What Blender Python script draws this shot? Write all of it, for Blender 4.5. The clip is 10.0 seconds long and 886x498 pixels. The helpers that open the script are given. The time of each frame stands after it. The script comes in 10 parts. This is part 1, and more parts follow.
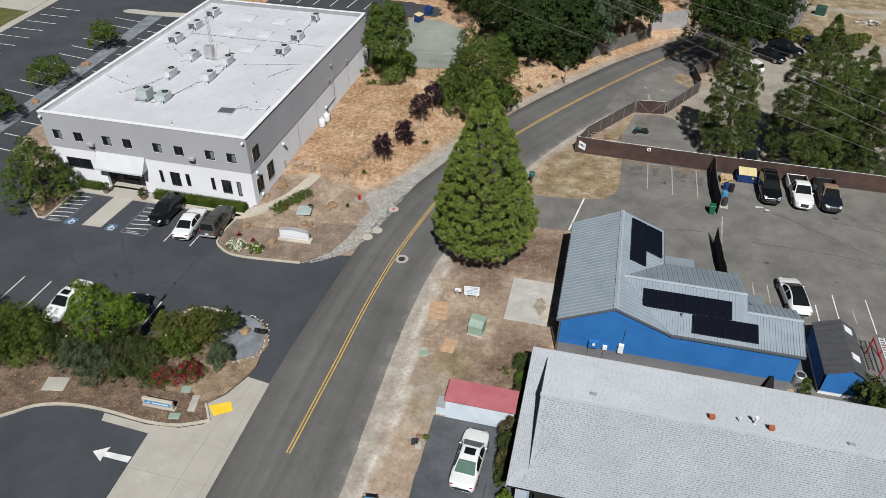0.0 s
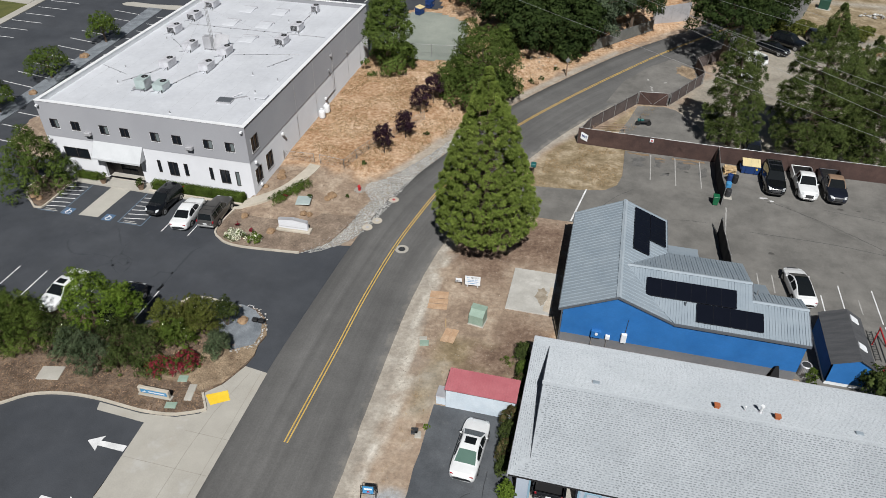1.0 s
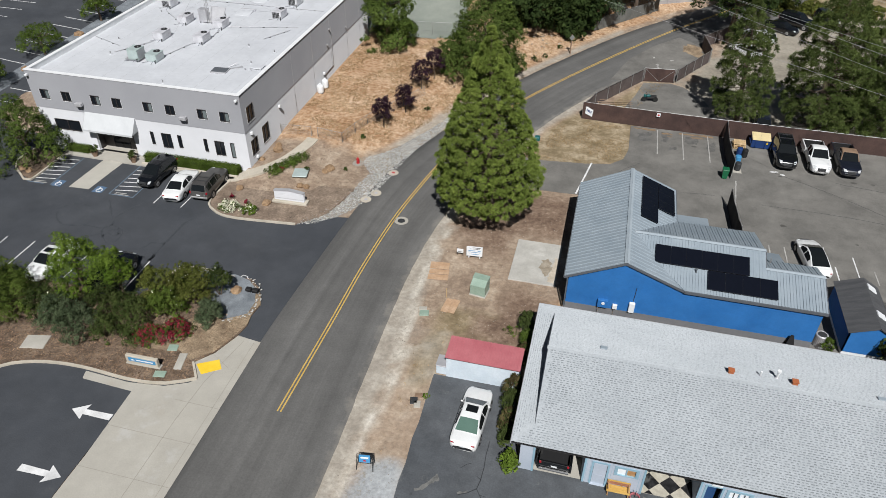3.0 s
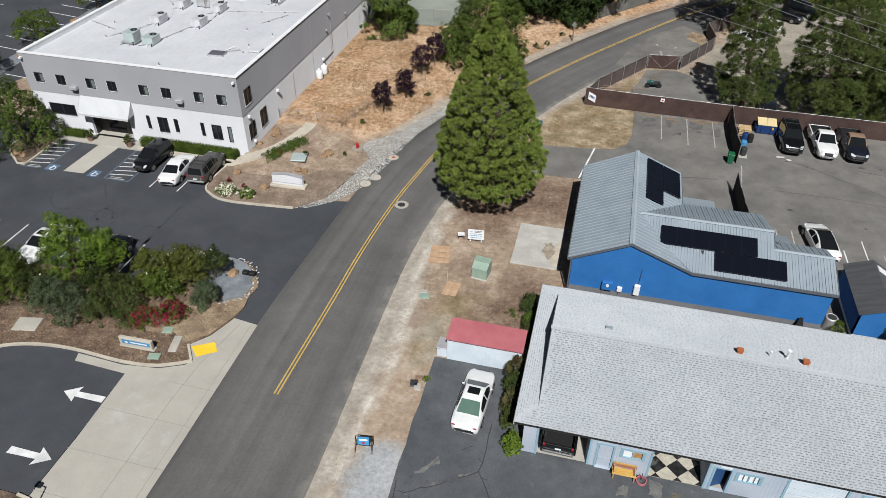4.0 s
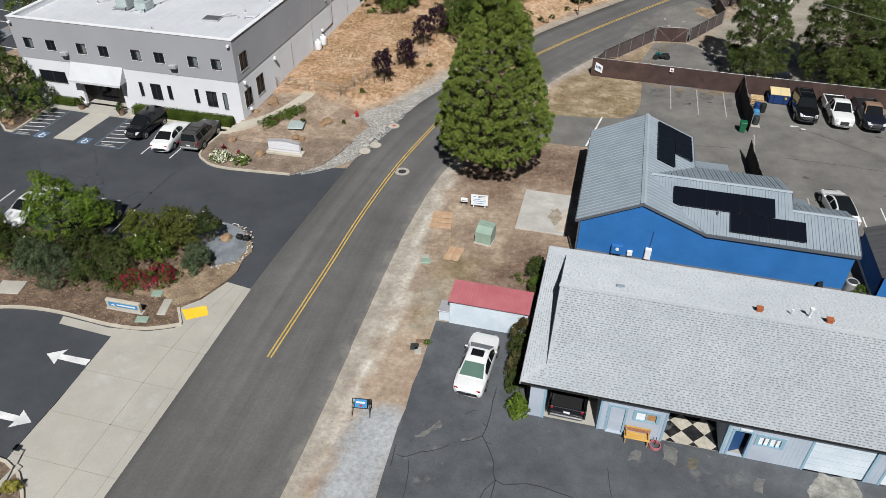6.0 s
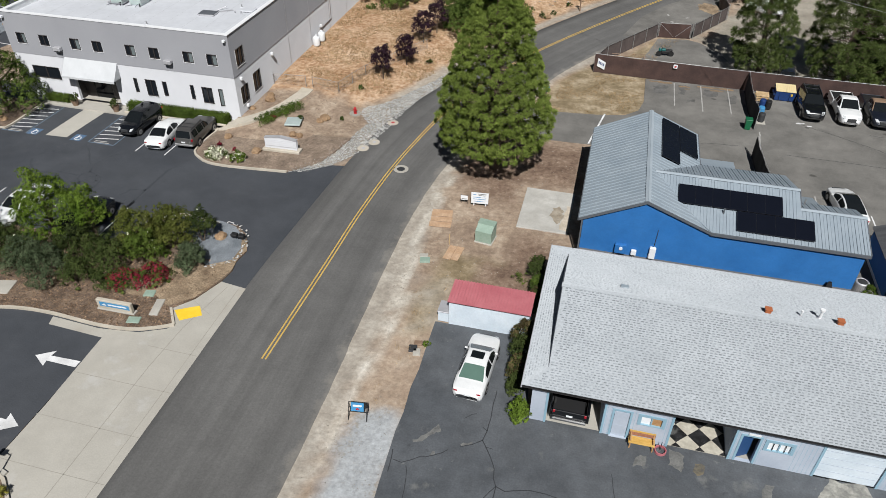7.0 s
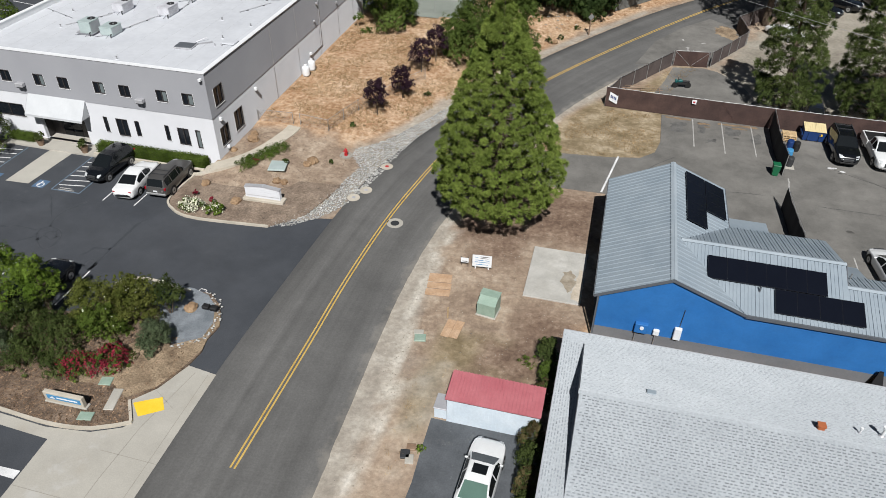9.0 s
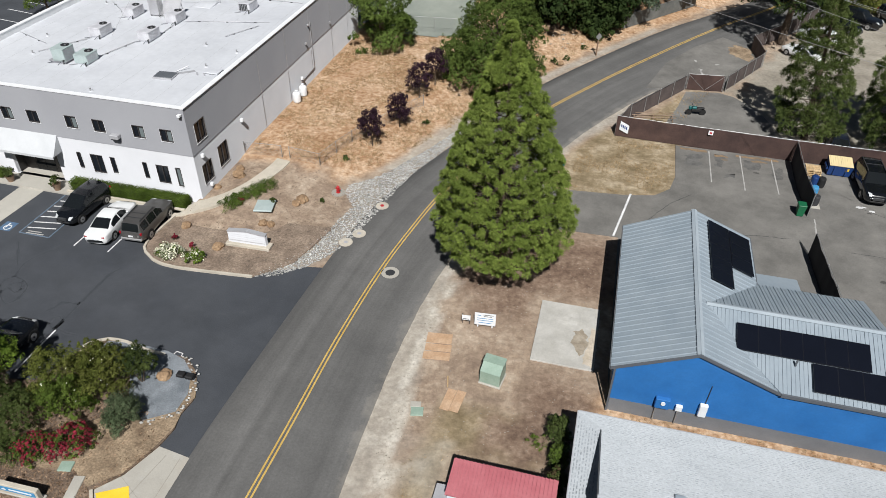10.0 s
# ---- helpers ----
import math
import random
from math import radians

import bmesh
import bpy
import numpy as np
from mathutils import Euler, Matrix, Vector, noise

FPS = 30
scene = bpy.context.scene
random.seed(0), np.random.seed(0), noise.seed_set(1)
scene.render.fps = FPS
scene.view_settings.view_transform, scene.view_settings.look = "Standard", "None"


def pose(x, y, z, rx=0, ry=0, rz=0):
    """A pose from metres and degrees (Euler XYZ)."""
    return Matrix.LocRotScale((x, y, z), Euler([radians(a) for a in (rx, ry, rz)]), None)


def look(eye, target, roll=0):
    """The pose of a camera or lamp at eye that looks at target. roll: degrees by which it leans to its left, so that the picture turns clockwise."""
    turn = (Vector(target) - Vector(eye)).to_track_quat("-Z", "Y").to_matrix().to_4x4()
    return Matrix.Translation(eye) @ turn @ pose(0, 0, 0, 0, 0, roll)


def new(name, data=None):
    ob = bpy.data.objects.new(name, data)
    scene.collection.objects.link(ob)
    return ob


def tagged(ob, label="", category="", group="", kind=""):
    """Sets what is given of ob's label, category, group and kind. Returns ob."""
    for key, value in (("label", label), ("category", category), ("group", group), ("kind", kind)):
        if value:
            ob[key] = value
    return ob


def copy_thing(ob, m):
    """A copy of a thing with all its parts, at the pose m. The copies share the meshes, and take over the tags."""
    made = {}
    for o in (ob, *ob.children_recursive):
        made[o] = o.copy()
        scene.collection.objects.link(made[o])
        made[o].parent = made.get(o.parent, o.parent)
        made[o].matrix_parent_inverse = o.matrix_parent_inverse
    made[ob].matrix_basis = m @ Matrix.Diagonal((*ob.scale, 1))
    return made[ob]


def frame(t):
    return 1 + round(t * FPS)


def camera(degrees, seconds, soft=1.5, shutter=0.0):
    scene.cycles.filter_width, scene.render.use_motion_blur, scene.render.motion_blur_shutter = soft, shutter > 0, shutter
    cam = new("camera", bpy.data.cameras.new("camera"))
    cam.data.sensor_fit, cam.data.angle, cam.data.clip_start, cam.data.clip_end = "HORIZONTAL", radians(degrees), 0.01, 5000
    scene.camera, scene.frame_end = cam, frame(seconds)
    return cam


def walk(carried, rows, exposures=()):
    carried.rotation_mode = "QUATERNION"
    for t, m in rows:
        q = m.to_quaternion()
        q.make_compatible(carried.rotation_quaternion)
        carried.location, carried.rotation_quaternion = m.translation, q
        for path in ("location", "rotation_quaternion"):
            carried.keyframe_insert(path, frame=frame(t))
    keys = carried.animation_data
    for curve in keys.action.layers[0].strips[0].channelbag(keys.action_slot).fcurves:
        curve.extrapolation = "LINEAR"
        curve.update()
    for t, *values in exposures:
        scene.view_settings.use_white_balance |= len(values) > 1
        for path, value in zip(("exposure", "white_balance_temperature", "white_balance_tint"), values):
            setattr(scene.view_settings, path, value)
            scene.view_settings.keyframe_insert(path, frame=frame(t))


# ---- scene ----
cam = camera(64.135, 10.0, soft=0.85)
# seconds, place, yaw, pitch, roll
PATH = [
    (0.0, 6.657, -3.294, 40.792, 13.278, -37.629, 0.646),
    (0.5, 6.690, -3.270, 40.386, 13.340, -37.613, 0.648),
    (1.0, 6.700, -3.258, 39.581, 13.380, -37.600, 0.665),
    (1.5, 6.730, -3.272, 38.704, 13.420, -37.555, 0.680),
    (2.0, 6.755, -3.272, 37.911, 13.468, -37.525, 0.655),
    (2.5, 6.790, -3.250, 37.090, 13.520, -37.495, 0.640),
    (4.0, 6.739, -3.180, 34.471, 13.560, -37.462, 0.666),
    (4.5, 6.705, -3.155, 33.575, 13.587, -37.468, 0.680),
    (5.0, 6.701, -3.110, 32.663, 13.635, -37.480, 0.685),
    (5.5, 6.705, -3.075, 31.786, 13.700, -37.470, 0.660),
    (7.0, 6.564, -2.135, 30.369, 13.790, -37.570, 0.675),
    (7.5, 6.340, -0.972, 30.377, 13.811, -37.565, 0.730),
    (8.0, 5.958, 0.682, 30.481, 13.828, -37.598, 0.772),
    (8.5, 5.483, 2.660, 30.596, 13.830, -37.610, 0.818),
    (9.0, 4.922, 4.959, 30.722, 13.816, -37.615, 0.850),
    (9.5, 4.283, 7.524, 30.885, 13.803, -37.635, 0.870),
    (10.0, 3.566, 10.285, 30.998, 13.772, -37.646, 0.907),
]
walk(cam, [(t, pose(x, y, z, 90 + pitch, 0, yaw) @ pose(0, 0, 0, 0, 0, roll)) for t, x, y, z, yaw, pitch, roll in PATH],
     exposures=[(0.0, 0.0), (2.5, 0.02), (4.5, 0.06), (8.0, 0.06), (9.0, 0.10), (10.0, 0.16)])

# ---- daylight ----
SUN = Vector((0.166, -0.621, 0.766)).normalized()
world = bpy.data.worlds.new("sky")
scene.world = world
world.use_nodes = True
sky = world.node_tree.nodes.new("ShaderNodeTexSky")
sky.sky_type, sky.sun_disc = "NISHITA", False
sky.sun_elevation, sky.sun_rotation = math.asin(SUN.z), math.atan2(SUN.x, SUN.y)
world.node_tree.links.new(sky.outputs[0], world.node_tree.nodes["Background"].inputs[0])
world.node_tree.nodes["Background"].inputs[1].default_value = 0.020
lamp = bpy.data.lights.new("sun", "SUN")
lamp.energy, lamp.angle, lamp.color = 4.75, radians(0.53), (1.0, 0.992, 0.975)
new("sun", lamp).matrix_world = look(SUN * 200, (0, 0, 0))
scene.view_settings.exposure = 0.0


# ---- materials ----
def material(name, tones, rough=0.8, big=0.25, small=6.0, bump=0.15, metal=0.0, vary=0.0, fine=0.25, stretch=(1, 1, 1), island=0.0, spec=0.5, detail=4.0, stain=0.0, stain_scale=0.55, matte=0.0, spots=()):
    """Two tones mixed by broad noise, broken up by a fine one; vary: change from object to object; island: from piece to piece."""
    m = bpy.data.materials.new(name)
    m.use_nodes = True
    nodes, links = m.node_tree.nodes, m.node_tree.links
    b = nodes["Principled BSDF"]
    b.inputs["Roughness"].default_value, b.inputs["Metallic"].default_value = rough, metal
    b.inputs["Specular IOR Level"].default_value = spec
    b.inputs["Diffuse Roughness"].default_value = matte
    at = nodes.new("ShaderNodeTexCoord")
    mapping = nodes.new("ShaderNodeMapping")
    mapping.inputs["Scale"].default_value = stretch
    links.new(at.outputs["Object"], mapping.inputs["Vector"])

    def noise_node(scale, det=4.0):
        n = nodes.new("ShaderNodeTexNoise")
        n.inputs["Scale"].default_value, n.inputs["Detail"].default_value, n.inputs["Roughness"].default_value = scale, det, 0.6
        links.new(mapping.outputs[0], n.inputs["Vector"])
        return n

    broad, grain = noise_node(big), noise_node(small, detail)
    ramp = nodes.new("ShaderNodeValToRGB")
    ramp.color_ramp.elements[0].position, ramp.color_ramp.elements[1].position = 0.32, 0.68
    ramp.color_ramp.elements[0].color, ramp.color_ramp.elements[1].color = (*tones[0], 1), (*tones[1], 1)
    links.new(broad.outputs["Fac"], ramp.inputs["Fac"])
    colour = ramp.outputs["Color"]
    if stain:
        patch = noise_node(stain_scale, 9.0)
        patch.inputs["Roughness"].default_value = 0.7
    for source, amount in (("grain", fine), ("stain", stain), ("object", vary), ("island", island)):
        if not amount:
            continue
        spread = nodes.new("ShaderNodeMapRange")
        spread.inputs["To Min"].default_value, spread.inputs["To Max"].default_value = 1 - amount, 1 + amount
        if source == "grain":
            spread.inputs["From Min"].default_value, spread.inputs["From Max"].default_value = 0.25, 0.75
            links.new(grain.outputs["Fac"], spread.inputs["Value"])
        elif source == "stain":
            spread.inputs["From Min"].default_value, spread.inputs["From Max"].default_value = 0.36, 0.60
            spread.inputs["To Max"].default_value = 1 + 0.35 * amount
            links.new(patch.outputs["Fac"], spread.inputs["Value"])
        elif source == "object":
            links.new(nodes.new("ShaderNodeObjectInfo").outputs["Random"], spread.inputs["Value"])
        else:
            links.new(nodes.new("ShaderNodeNewGeometry").outputs["Random Per Island"], spread.inputs["Value"])
        mix = nodes.new("ShaderNodeVectorMath")
        mix.operation = "SCALE"
        links.new(colour, mix.inputs[0])
        links.new(spread.outputs[0], mix.inputs["Scale"])
        colour = mix.outputs[0]
    for scale, start, amount, tone in spots:
        s = noise_node(scale, 8.0)
        s.inputs["Roughness"].default_value = 0.66
        edge = nodes.new("ShaderNodeMapRange")
        edge.inputs["From Min"].default_value, edge.inputs["From Max"].default_value, edge.inputs["To Max"].default_value = start, start + 0.09, amount
        links.new(s.outputs["Fac"], edge.inputs["Value"])
        over = nodes.new("ShaderNodeMix")
        over.data_type = "RGBA"
        over.inputs[7].default_value = (*tone, 1)
        links.new(edge.outputs[0], over.inputs[0])
        links.new(colour, over.inputs[6])
        colour = over.outputs[2]
    links.new(colour, b.inputs["Base Color"])
    if bump:
        bp = nodes.new("ShaderNodeBump")
        bp.inputs["Strength"].default_value, bp.inputs["Distance"].default_value = bump, 0.05
        links.new(grain.outputs["Fac"], bp.inputs["Height"])
        links.new(bp.outputs[0], b.inputs["Normal"])
    return m


def plain(name, tone, rough=0.5, metal=0.0, coat=0.0, spec=0.5):
    k = [max(c * 0.9, 0) for c in tone]
    m = material(name, (k, tone), rough, 1.3, 30.0, 0.02, metal, fine=0.06, spec=spec)
    m.node_tree.nodes["Principled BSDF"].inputs["Coat Weight"].default_value = coat
    m.node_tree.nodes["Principled BSDF"].inputs["Coat Roughness"].default_value = 0.08
    return m


def leafy(name, tone_a, tone_b, rough=0.75, big=0.5, island=0.3):
    m = material(name, (tone_a, tone_b), rough, big, 1.7, 0.0, fine=0.4, island=island, vary=0.12, spec=0.08)
    return m


MAT = {
    "lot_dark": material("sealed_asphalt", ((0.042, 0.047, 0.056), (0.063, 0.068, 0.077)), 0.85, 0.13, 12.0, 0.3, fine=0.14, stain=0.16, stain_scale=0.35, spots=((0.7, 0.63, 0.4, (0.085, 0.086, 0.088)), (1.5, 0.66, 0.4, (0.03, 0.031, 0.034)))),
    "lot_grey": material("old_grey_asphalt", ((0.135, 0.130, 0.120), (0.205, 0.196, 0.180)), 0.93, 0.16, 9.0, 0.3, fine=0.14, stain=0.22, stain_scale=0.5, spots=((0.9, 0.64, 0.5, (0.085, 0.08, 0.075)), (0.5, 0.63, 0.4, (0.27, 0.25, 0.225)))),
    "drive": material("driveway_asphalt", ((0.068, 0.075, 0.084), (0.106, 0.114, 0.124)), 0.88, 0.25, 10.0, 0.3, fine=0.16, stain=0.22, stain_scale=0.7, spots=((0.45, 0.60, 0.55, (0.20, 0.20, 0.19)), (1.7, 0.64, 0.5, (0.24, 0.24, 0.23)), (0.8, 0.63, 0.6, (0.035, 0.037, 0.04)))),
    "concrete": material("pale_concrete", ((0.38, 0.358, 0.315), (0.455, 0.434, 0.385)), 0.9, 0.16, 14.0, 0.15, fine=0.08, stain=0.07, stain_scale=0.5, spots=((0.3, 0.60, 0.35, (0.37, 0.325, 0.265)), (0.35, 0.58, 0.4, (0.52, 0.515, 0.50)))),
    "slab_pale": material("weathered_pale_concrete", ((0.40, 0.385, 0.35), (0.50, 0.485, 0.45)), 0.9, 0.5, 12.0, 0.15, fine=0.10, stain=0.12, stain_scale=0.7, spots=((0.6, 0.56, 0.5, (0.62, 0.605, 0.57)),)),
    "kerb": material("kerb_concrete", ((0.42, 0.38, 0.31), (0.55, 0.50, 0.42)), 0.9, 0.8, 14.0, 0.15, fine=0.1),
    "white_line": material("white_road_paint", ((0.55, 0.55, 0.55), (0.80, 0.80, 0.80)), 0.7, 1.2, 20.0, 0.05, fine=0.12),
    "grey_line": material("worn_white_paint", ((0.28, 0.27, 0.26), (0.46, 0.45, 0.43)), 0.8, 1.4, 20.0, 0.05, fine=0.2),
    "blue_line": material("worn_blue_paint", ((0.085, 0.13, 0.18), (0.15, 0.20, 0.26)), 0.8, 1.4, 20.0, 0.05, fine=0.2),
    "yellow_line": material("yellow_road_paint", ((0.48, 0.31, 0.075), (0.60, 0.41, 0.12)), 0.7, 1.2, 20.0, 0.05, fine=0.12),
    "yellow_pad": material("yellow_tactile_paving", ((0.80, 0.52, 0.02), (0.86, 0.60, 0.05)), 0.7, 1.2, 20.0, 0.05, fine=0.06),
    "blue_square": material("blue_bay_paint", ((0.06, 0.12, 0.21), (0.11, 0.18, 0.28)), 0.8, 1.4, 20.0, 0.05, fine=0.15),
    "oil": plain("oil_stained_asphalt", (0.085, 0.081, 0.075), 0.7),
    "rust_stain": plain("rust_stained_asphalt", (0.175, 0.14, 0.105), 0.9),
    "slab_stain": material("dirt_stained_concrete", ((0.25, 0.205, 0.15), (0.37, 0.325, 0.26)), 0.9, 2.0, 9.0, 0.2, fine=0.2),
    "drift": material("pale_dust", ((0.42, 0.36, 0.28), (0.56, 0.49, 0.40)), 0.95, 1.4, 9.0, 0.2, fine=0.15),
    "joint": plain("dusty_joint", (0.335, 0.315, 0.275), 0.9),
    "grime": material("grimy_asphalt", ((0.085, 0.083, 0.080), (0.15, 0.146, 0.138)), 0.9, 1.2, 8.0, 0.2, fine=0.25),
    "rust_wash": material("rust_washed_asphalt", ((0.15, 0.115, 0.08), (0.30, 0.20, 0.115)), 0.9, 1.5, 8.0, 0.2, fine=0.25),
    "worn_patch": material("worn_pale_asphalt", ((0.10, 0.10, 0.098), (0.19, 0.19, 0.18)), 0.9, 2.2, 9.0, 0.2, fine=0.2),
    "cement_spill": material("cement_wash", ((0.10, 0.10, 0.097), (0.36, 0.35, 0.31)), 0.9, 1.3, 7.0, 0.2, fine=0.3),
    "rust_spill": material("rust_wash", ((0.085, 0.083, 0.078), (0.20, 0.165, 0.10)), 0.9, 1.8, 7.0, 0.2, fine=0.3),
    "seal_soft": plain("faded_crack_sealant", (0.038, 0.042, 0.049), 0.8),
    "seal_haze": material("rubbed_sealant_haze", ((0.040, 0.045, 0.053), (0.062, 0.067, 0.076)), 0.85, 1.6, 9.0, 0.2, fine=0.2),
    "seal": plain("black_crack_sealant", (0.036, 0.038, 0.042), 0.7),
    "mulch": material("bark_mulch", ((0.105, 0.072, 0.050), (0.215, 0.155, 0.110)), 0.95, 0.6, 9.0, 0.9, fine=0.6, stain=0.3, stain_scale=1.2),
    "chip": leafy("bark_chip", (0.06, 0.038, 0.026), (0.34, 0.23, 0.15), 0.95, 4.0),
    "dry_soil": material("golden_dry_soil", ((0.165, 0.114, 0.072), (0.37, 0.28, 0.185)), 0.95, 0.9, 9.0, 0.7, fine=0.45, stain=0.25, stain_scale=1.3),
    "litter": leafy("dry_leaf_litter", (0.15, 0.11, 0.085), (0.30, 0.235, 0.18), 0.95, 3.0, 0.3),
    "bed_dirt": material("planter_soil", ((0.175, 0.128, 0.095), (0.30, 0.232, 0.175)), 0.95, 0.45, 8.0, 0.7, fine=0.4, stain=0.25, stain_scale=1.0),
    "gravel_blue": material("blue_grey_gravel", ((0.135, 0.152, 0.170), (0.245, 0.268, 0.29)), 0.95, 0.8, 16.0, 0.7, fine=0.35),
    "court": material("grey_green_gravel", ((0.20, 0.225, 0.195), (0.29, 0.31, 0.27)), 0.95, 0.2, 8.0, 0.4, fine=0.15),
    "stone": material("pale_riprap_stone", ((0.36, 0.355, 0.335), (0.52, 0.515, 0.495)), 0.9, 1.0, 10.0, 0.3, fine=0.2, island=0.35),
    "pebble": material("dull_pebble", ((0.22, 0.19, 0.155), (0.40, 0.36, 0.31)), 0.9, 1.0, 10.0, 0.3, fine=0.2, island=0.3),
    "rock": material("tan_landscape_rock", ((0.20, 0.122, 0.068), (0.36, 0.245, 0.145)), 0.9, 1.5, 8.0, 0.5, fine=0.25),
    "grey_wall": material("dark_grey_stucco", ((0.272, 0.276, 0.296), (0.302, 0.306, 0.326)), 0.9, 0.2, 20.0, 0.06, fine=0.05, matte=1.0),
    "white_wall": material("off_white_stucco", ((0.545, 0.552, 0.575), (0.605, 0.612, 0.635)), 0.9, 0.25, 20.0, 0.06, fine=0.04, matte=1.0),
    "roof_white": material("white_roof_membrane", ((0.525, 0.54, 0.572), (0.588, 0.603, 0.632)), 0.75, 0.20, 2.2, 0.05, fine=0.05, stain=0.06, stain_scale=0.25),
    "cap_white": plain("white_metal_coping", (0.82, 0.83, 0.84), 0.5),
    "glass": plain("dark_window_glass", (0.012, 0.015, 0.020), 0.06, spec=0.3),
    "blind": plain("window_with_pale_blind", (0.17, 0.20, 0.205), 0.2),
    "frame_dark": plain("dark_window_frame", (0.045, 0.04, 0.04), 0.5),
    "awning": material("white_awning_canvas", ((0.50, 0.515, 0.53), (0.57, 0.585, 0.60)), 0.9, 0.8, 30.0, 0.04, fine=0.04),
    "blue_wall": material("bright_blue_painted_wall", ((0.016, 0.136, 0.395), (0.026, 0.166, 0.455)), 0.75, 0.5, 9.0, 0.05, fine=0.06, stain=0.08, stain_scale=0.6),
    "grey_base": material("grey_painted_wall_base", ((0.14, 0.145, 0.155), (0.18, 0.185, 0.195)), 0.85, 0.6, 12.0, 0.08, fine=0.08),
    "metal_roof": material("grey_standing_seam_metal", ((0.245, 0.293, 0.335), (0.292, 0.340, 0.380)), 0.5, 0.6, 6.0, 0.03, fine=0.04),
    "ridge_metal": material("pale_folded_metal", ((0.32, 0.372, 0.415), (0.38, 0.43, 0.47)), 0.5, 0.6, 6.0, 0.03, fine=0.04),
    "trim_grey": plain("dark_grey_metal_trim", (0.115, 0.125, 0.14), 0.5),
    "solar": plain("black_solar_glass", (0.006, 0.0075, 0.013), 0.22, spec=0.35),
    "solar_frame": plain("black_solar_frame", (0.009, 0.010, 0.015), 0.4),
    "shingle_deck": material("pale_grey_asphalt_shingle", ((0.372, 0.398, 0.422), (0.430, 0.456, 0.480)), 0.95, 0.35, 9.0, 0.35, fine=0.16, matte=1.0),
    "shingle_dark": material("grey_asphalt_shingle_tab", ((0.235, 0.257, 0.277), (0.295, 0.32, 0.34)), 0.95, 0.5, 14.0, 0.2, fine=0.12, island=0.22, vary=0.2, matte=1.0),
    # lighter copy of the tab colour, for grazing light on the back slope
    "shingle_grazed": material("light_grazed_shingle_tab", ((0.325, 0.352, 0.378), (0.385, 0.412, 0.436)), 0.95, 0.5, 14.0, 0.2, fine=0.12, island=0.14, matte=1.0),
    "house_wall": material("pale_blue_grey_siding", ((0.37, 0.42, 0.50), (0.45, 0.50, 0.575)), 0.8, 0.6, 10.0, 0.06, fine=0.05),
    "house_trim": plain("light_blue_trim", (0.27, 0.43, 0.53), 0.6),
    "white_paint": material("white_paint", ((0.72, 0.74, 0.76), (0.80, 0.82, 0.84)), 0.55, 0.8, 20.0, 0.03, fine=0.04),
    "black": plain("matt_black", (0.012, 0.012, 0.013), 0.7),
    "dark_shingle": material("charcoal_shingle", ((0.055, 0.057, 0.062), (0.085, 0.087, 0.092)), 0.95, 0.6, 12.0, 0.3, fine=0.2, stretch=(1, 6, 1)),
    "red_roof": material("faded_red_metal", ((0.40, 0.115, 0.135), (0.47, 0.16, 0.18)), 0.6, 0.7, 6.0, 0.04, fine=0.06),
    "pale_panel": material("pale_blue_white_metal", ((0.55, 0.63, 0.70), (0.66, 0.73, 0.79)), 0.6, 0.7, 9.0, 0.04, fine=0.06),
    "unit_white": material("off_white_enamel", ((0.52, 0.52, 0.55), (0.62, 0.62, 0.65)), 0.45, 0.9, 12.0, 0.03, fine=0.06, stain=0.12, stain_scale=1.5),
    "hvac": material("weathered_grey_metal", ((0.42, 0.42, 0.44), (0.52, 0.52, 0.54)), 0.5, 0.9, 12.0, 0.03, metal=0.3, fine=0.06),
    "hvac_green": material("pale_green_metal", ((0.42, 0.50, 0.49), (0.50, 0.58, 0.565)), 0.5, 0.9, 12.0, 0.03, metal=0.2, fine=0.06),
    "grille": plain("dark_grille", (0.06, 0.062, 0.066), 0.6, 0.4),
    "steel": material("galvanised_steel", ((0.33, 0.33, 0.33), (0.45, 0.45, 0.45)), 0.45, 2.0, 20.0, 0.02, metal=0.6, fine=0.05),
    "fence_brown": material("brown_privacy_screen", ((0.045, 0.026, 0.023), (0.086, 0.050, 0.042)), 0.9, 0.6, 14.0, 0.15, fine=0.2),
    "fence_slat": material("grey_brown_fence_slats", ((0.075, 0.058, 0.055), (0.112, 0.09, 0.086)), 0.9, 0.8, 14.0, 0.15, fine=0.2),
    "fence_black": plain("black_privacy_screen", (0.012, 0.013, 0.017), 0.9),
    # bank fence boards: the trees' shade is mixed into this dark tone
    "shaded_board": material("tree_shaded_boards", ((0.095, 0.10, 0.095), (0.17, 0.175, 0.165)), 0.9, 0.9, 12.0, 0.2, fine=0.2),
    "bark": material("grey_brown_bark", ((0.07, 0.05, 0.035), (0.15, 0.11, 0.08)), 0.95, 2.0, 14.0, 0.7, fine=0.3),
    "needle": leafy("pine_needles", (0.102, 0.143, 0.027), (0.186, 0.238, 0.053), big=0.8, island=0.2),
    "needle_far": leafy("dark_pine_needles", (0.050, 0.074, 0.020), (0.110, 0.142, 0.042), big=0.5, island=0.3),
    "lawn": material("watered_lawn", ((0.075, 0.085, 0.022), (0.125, 0.125, 0.035)), 0.95, 0.5, 9.0, 0.4, fine=0.3),
    "marble_black": material("black_marble_tile", ((0.012, 0.012, 0.013), (0.035, 0.035, 0.037)), 0.35, 2.0, 5.0, 0.0, fine=0.5, spots=((1.6, 0.57, 0.35, (0.22, 0.22, 0.21)),)),
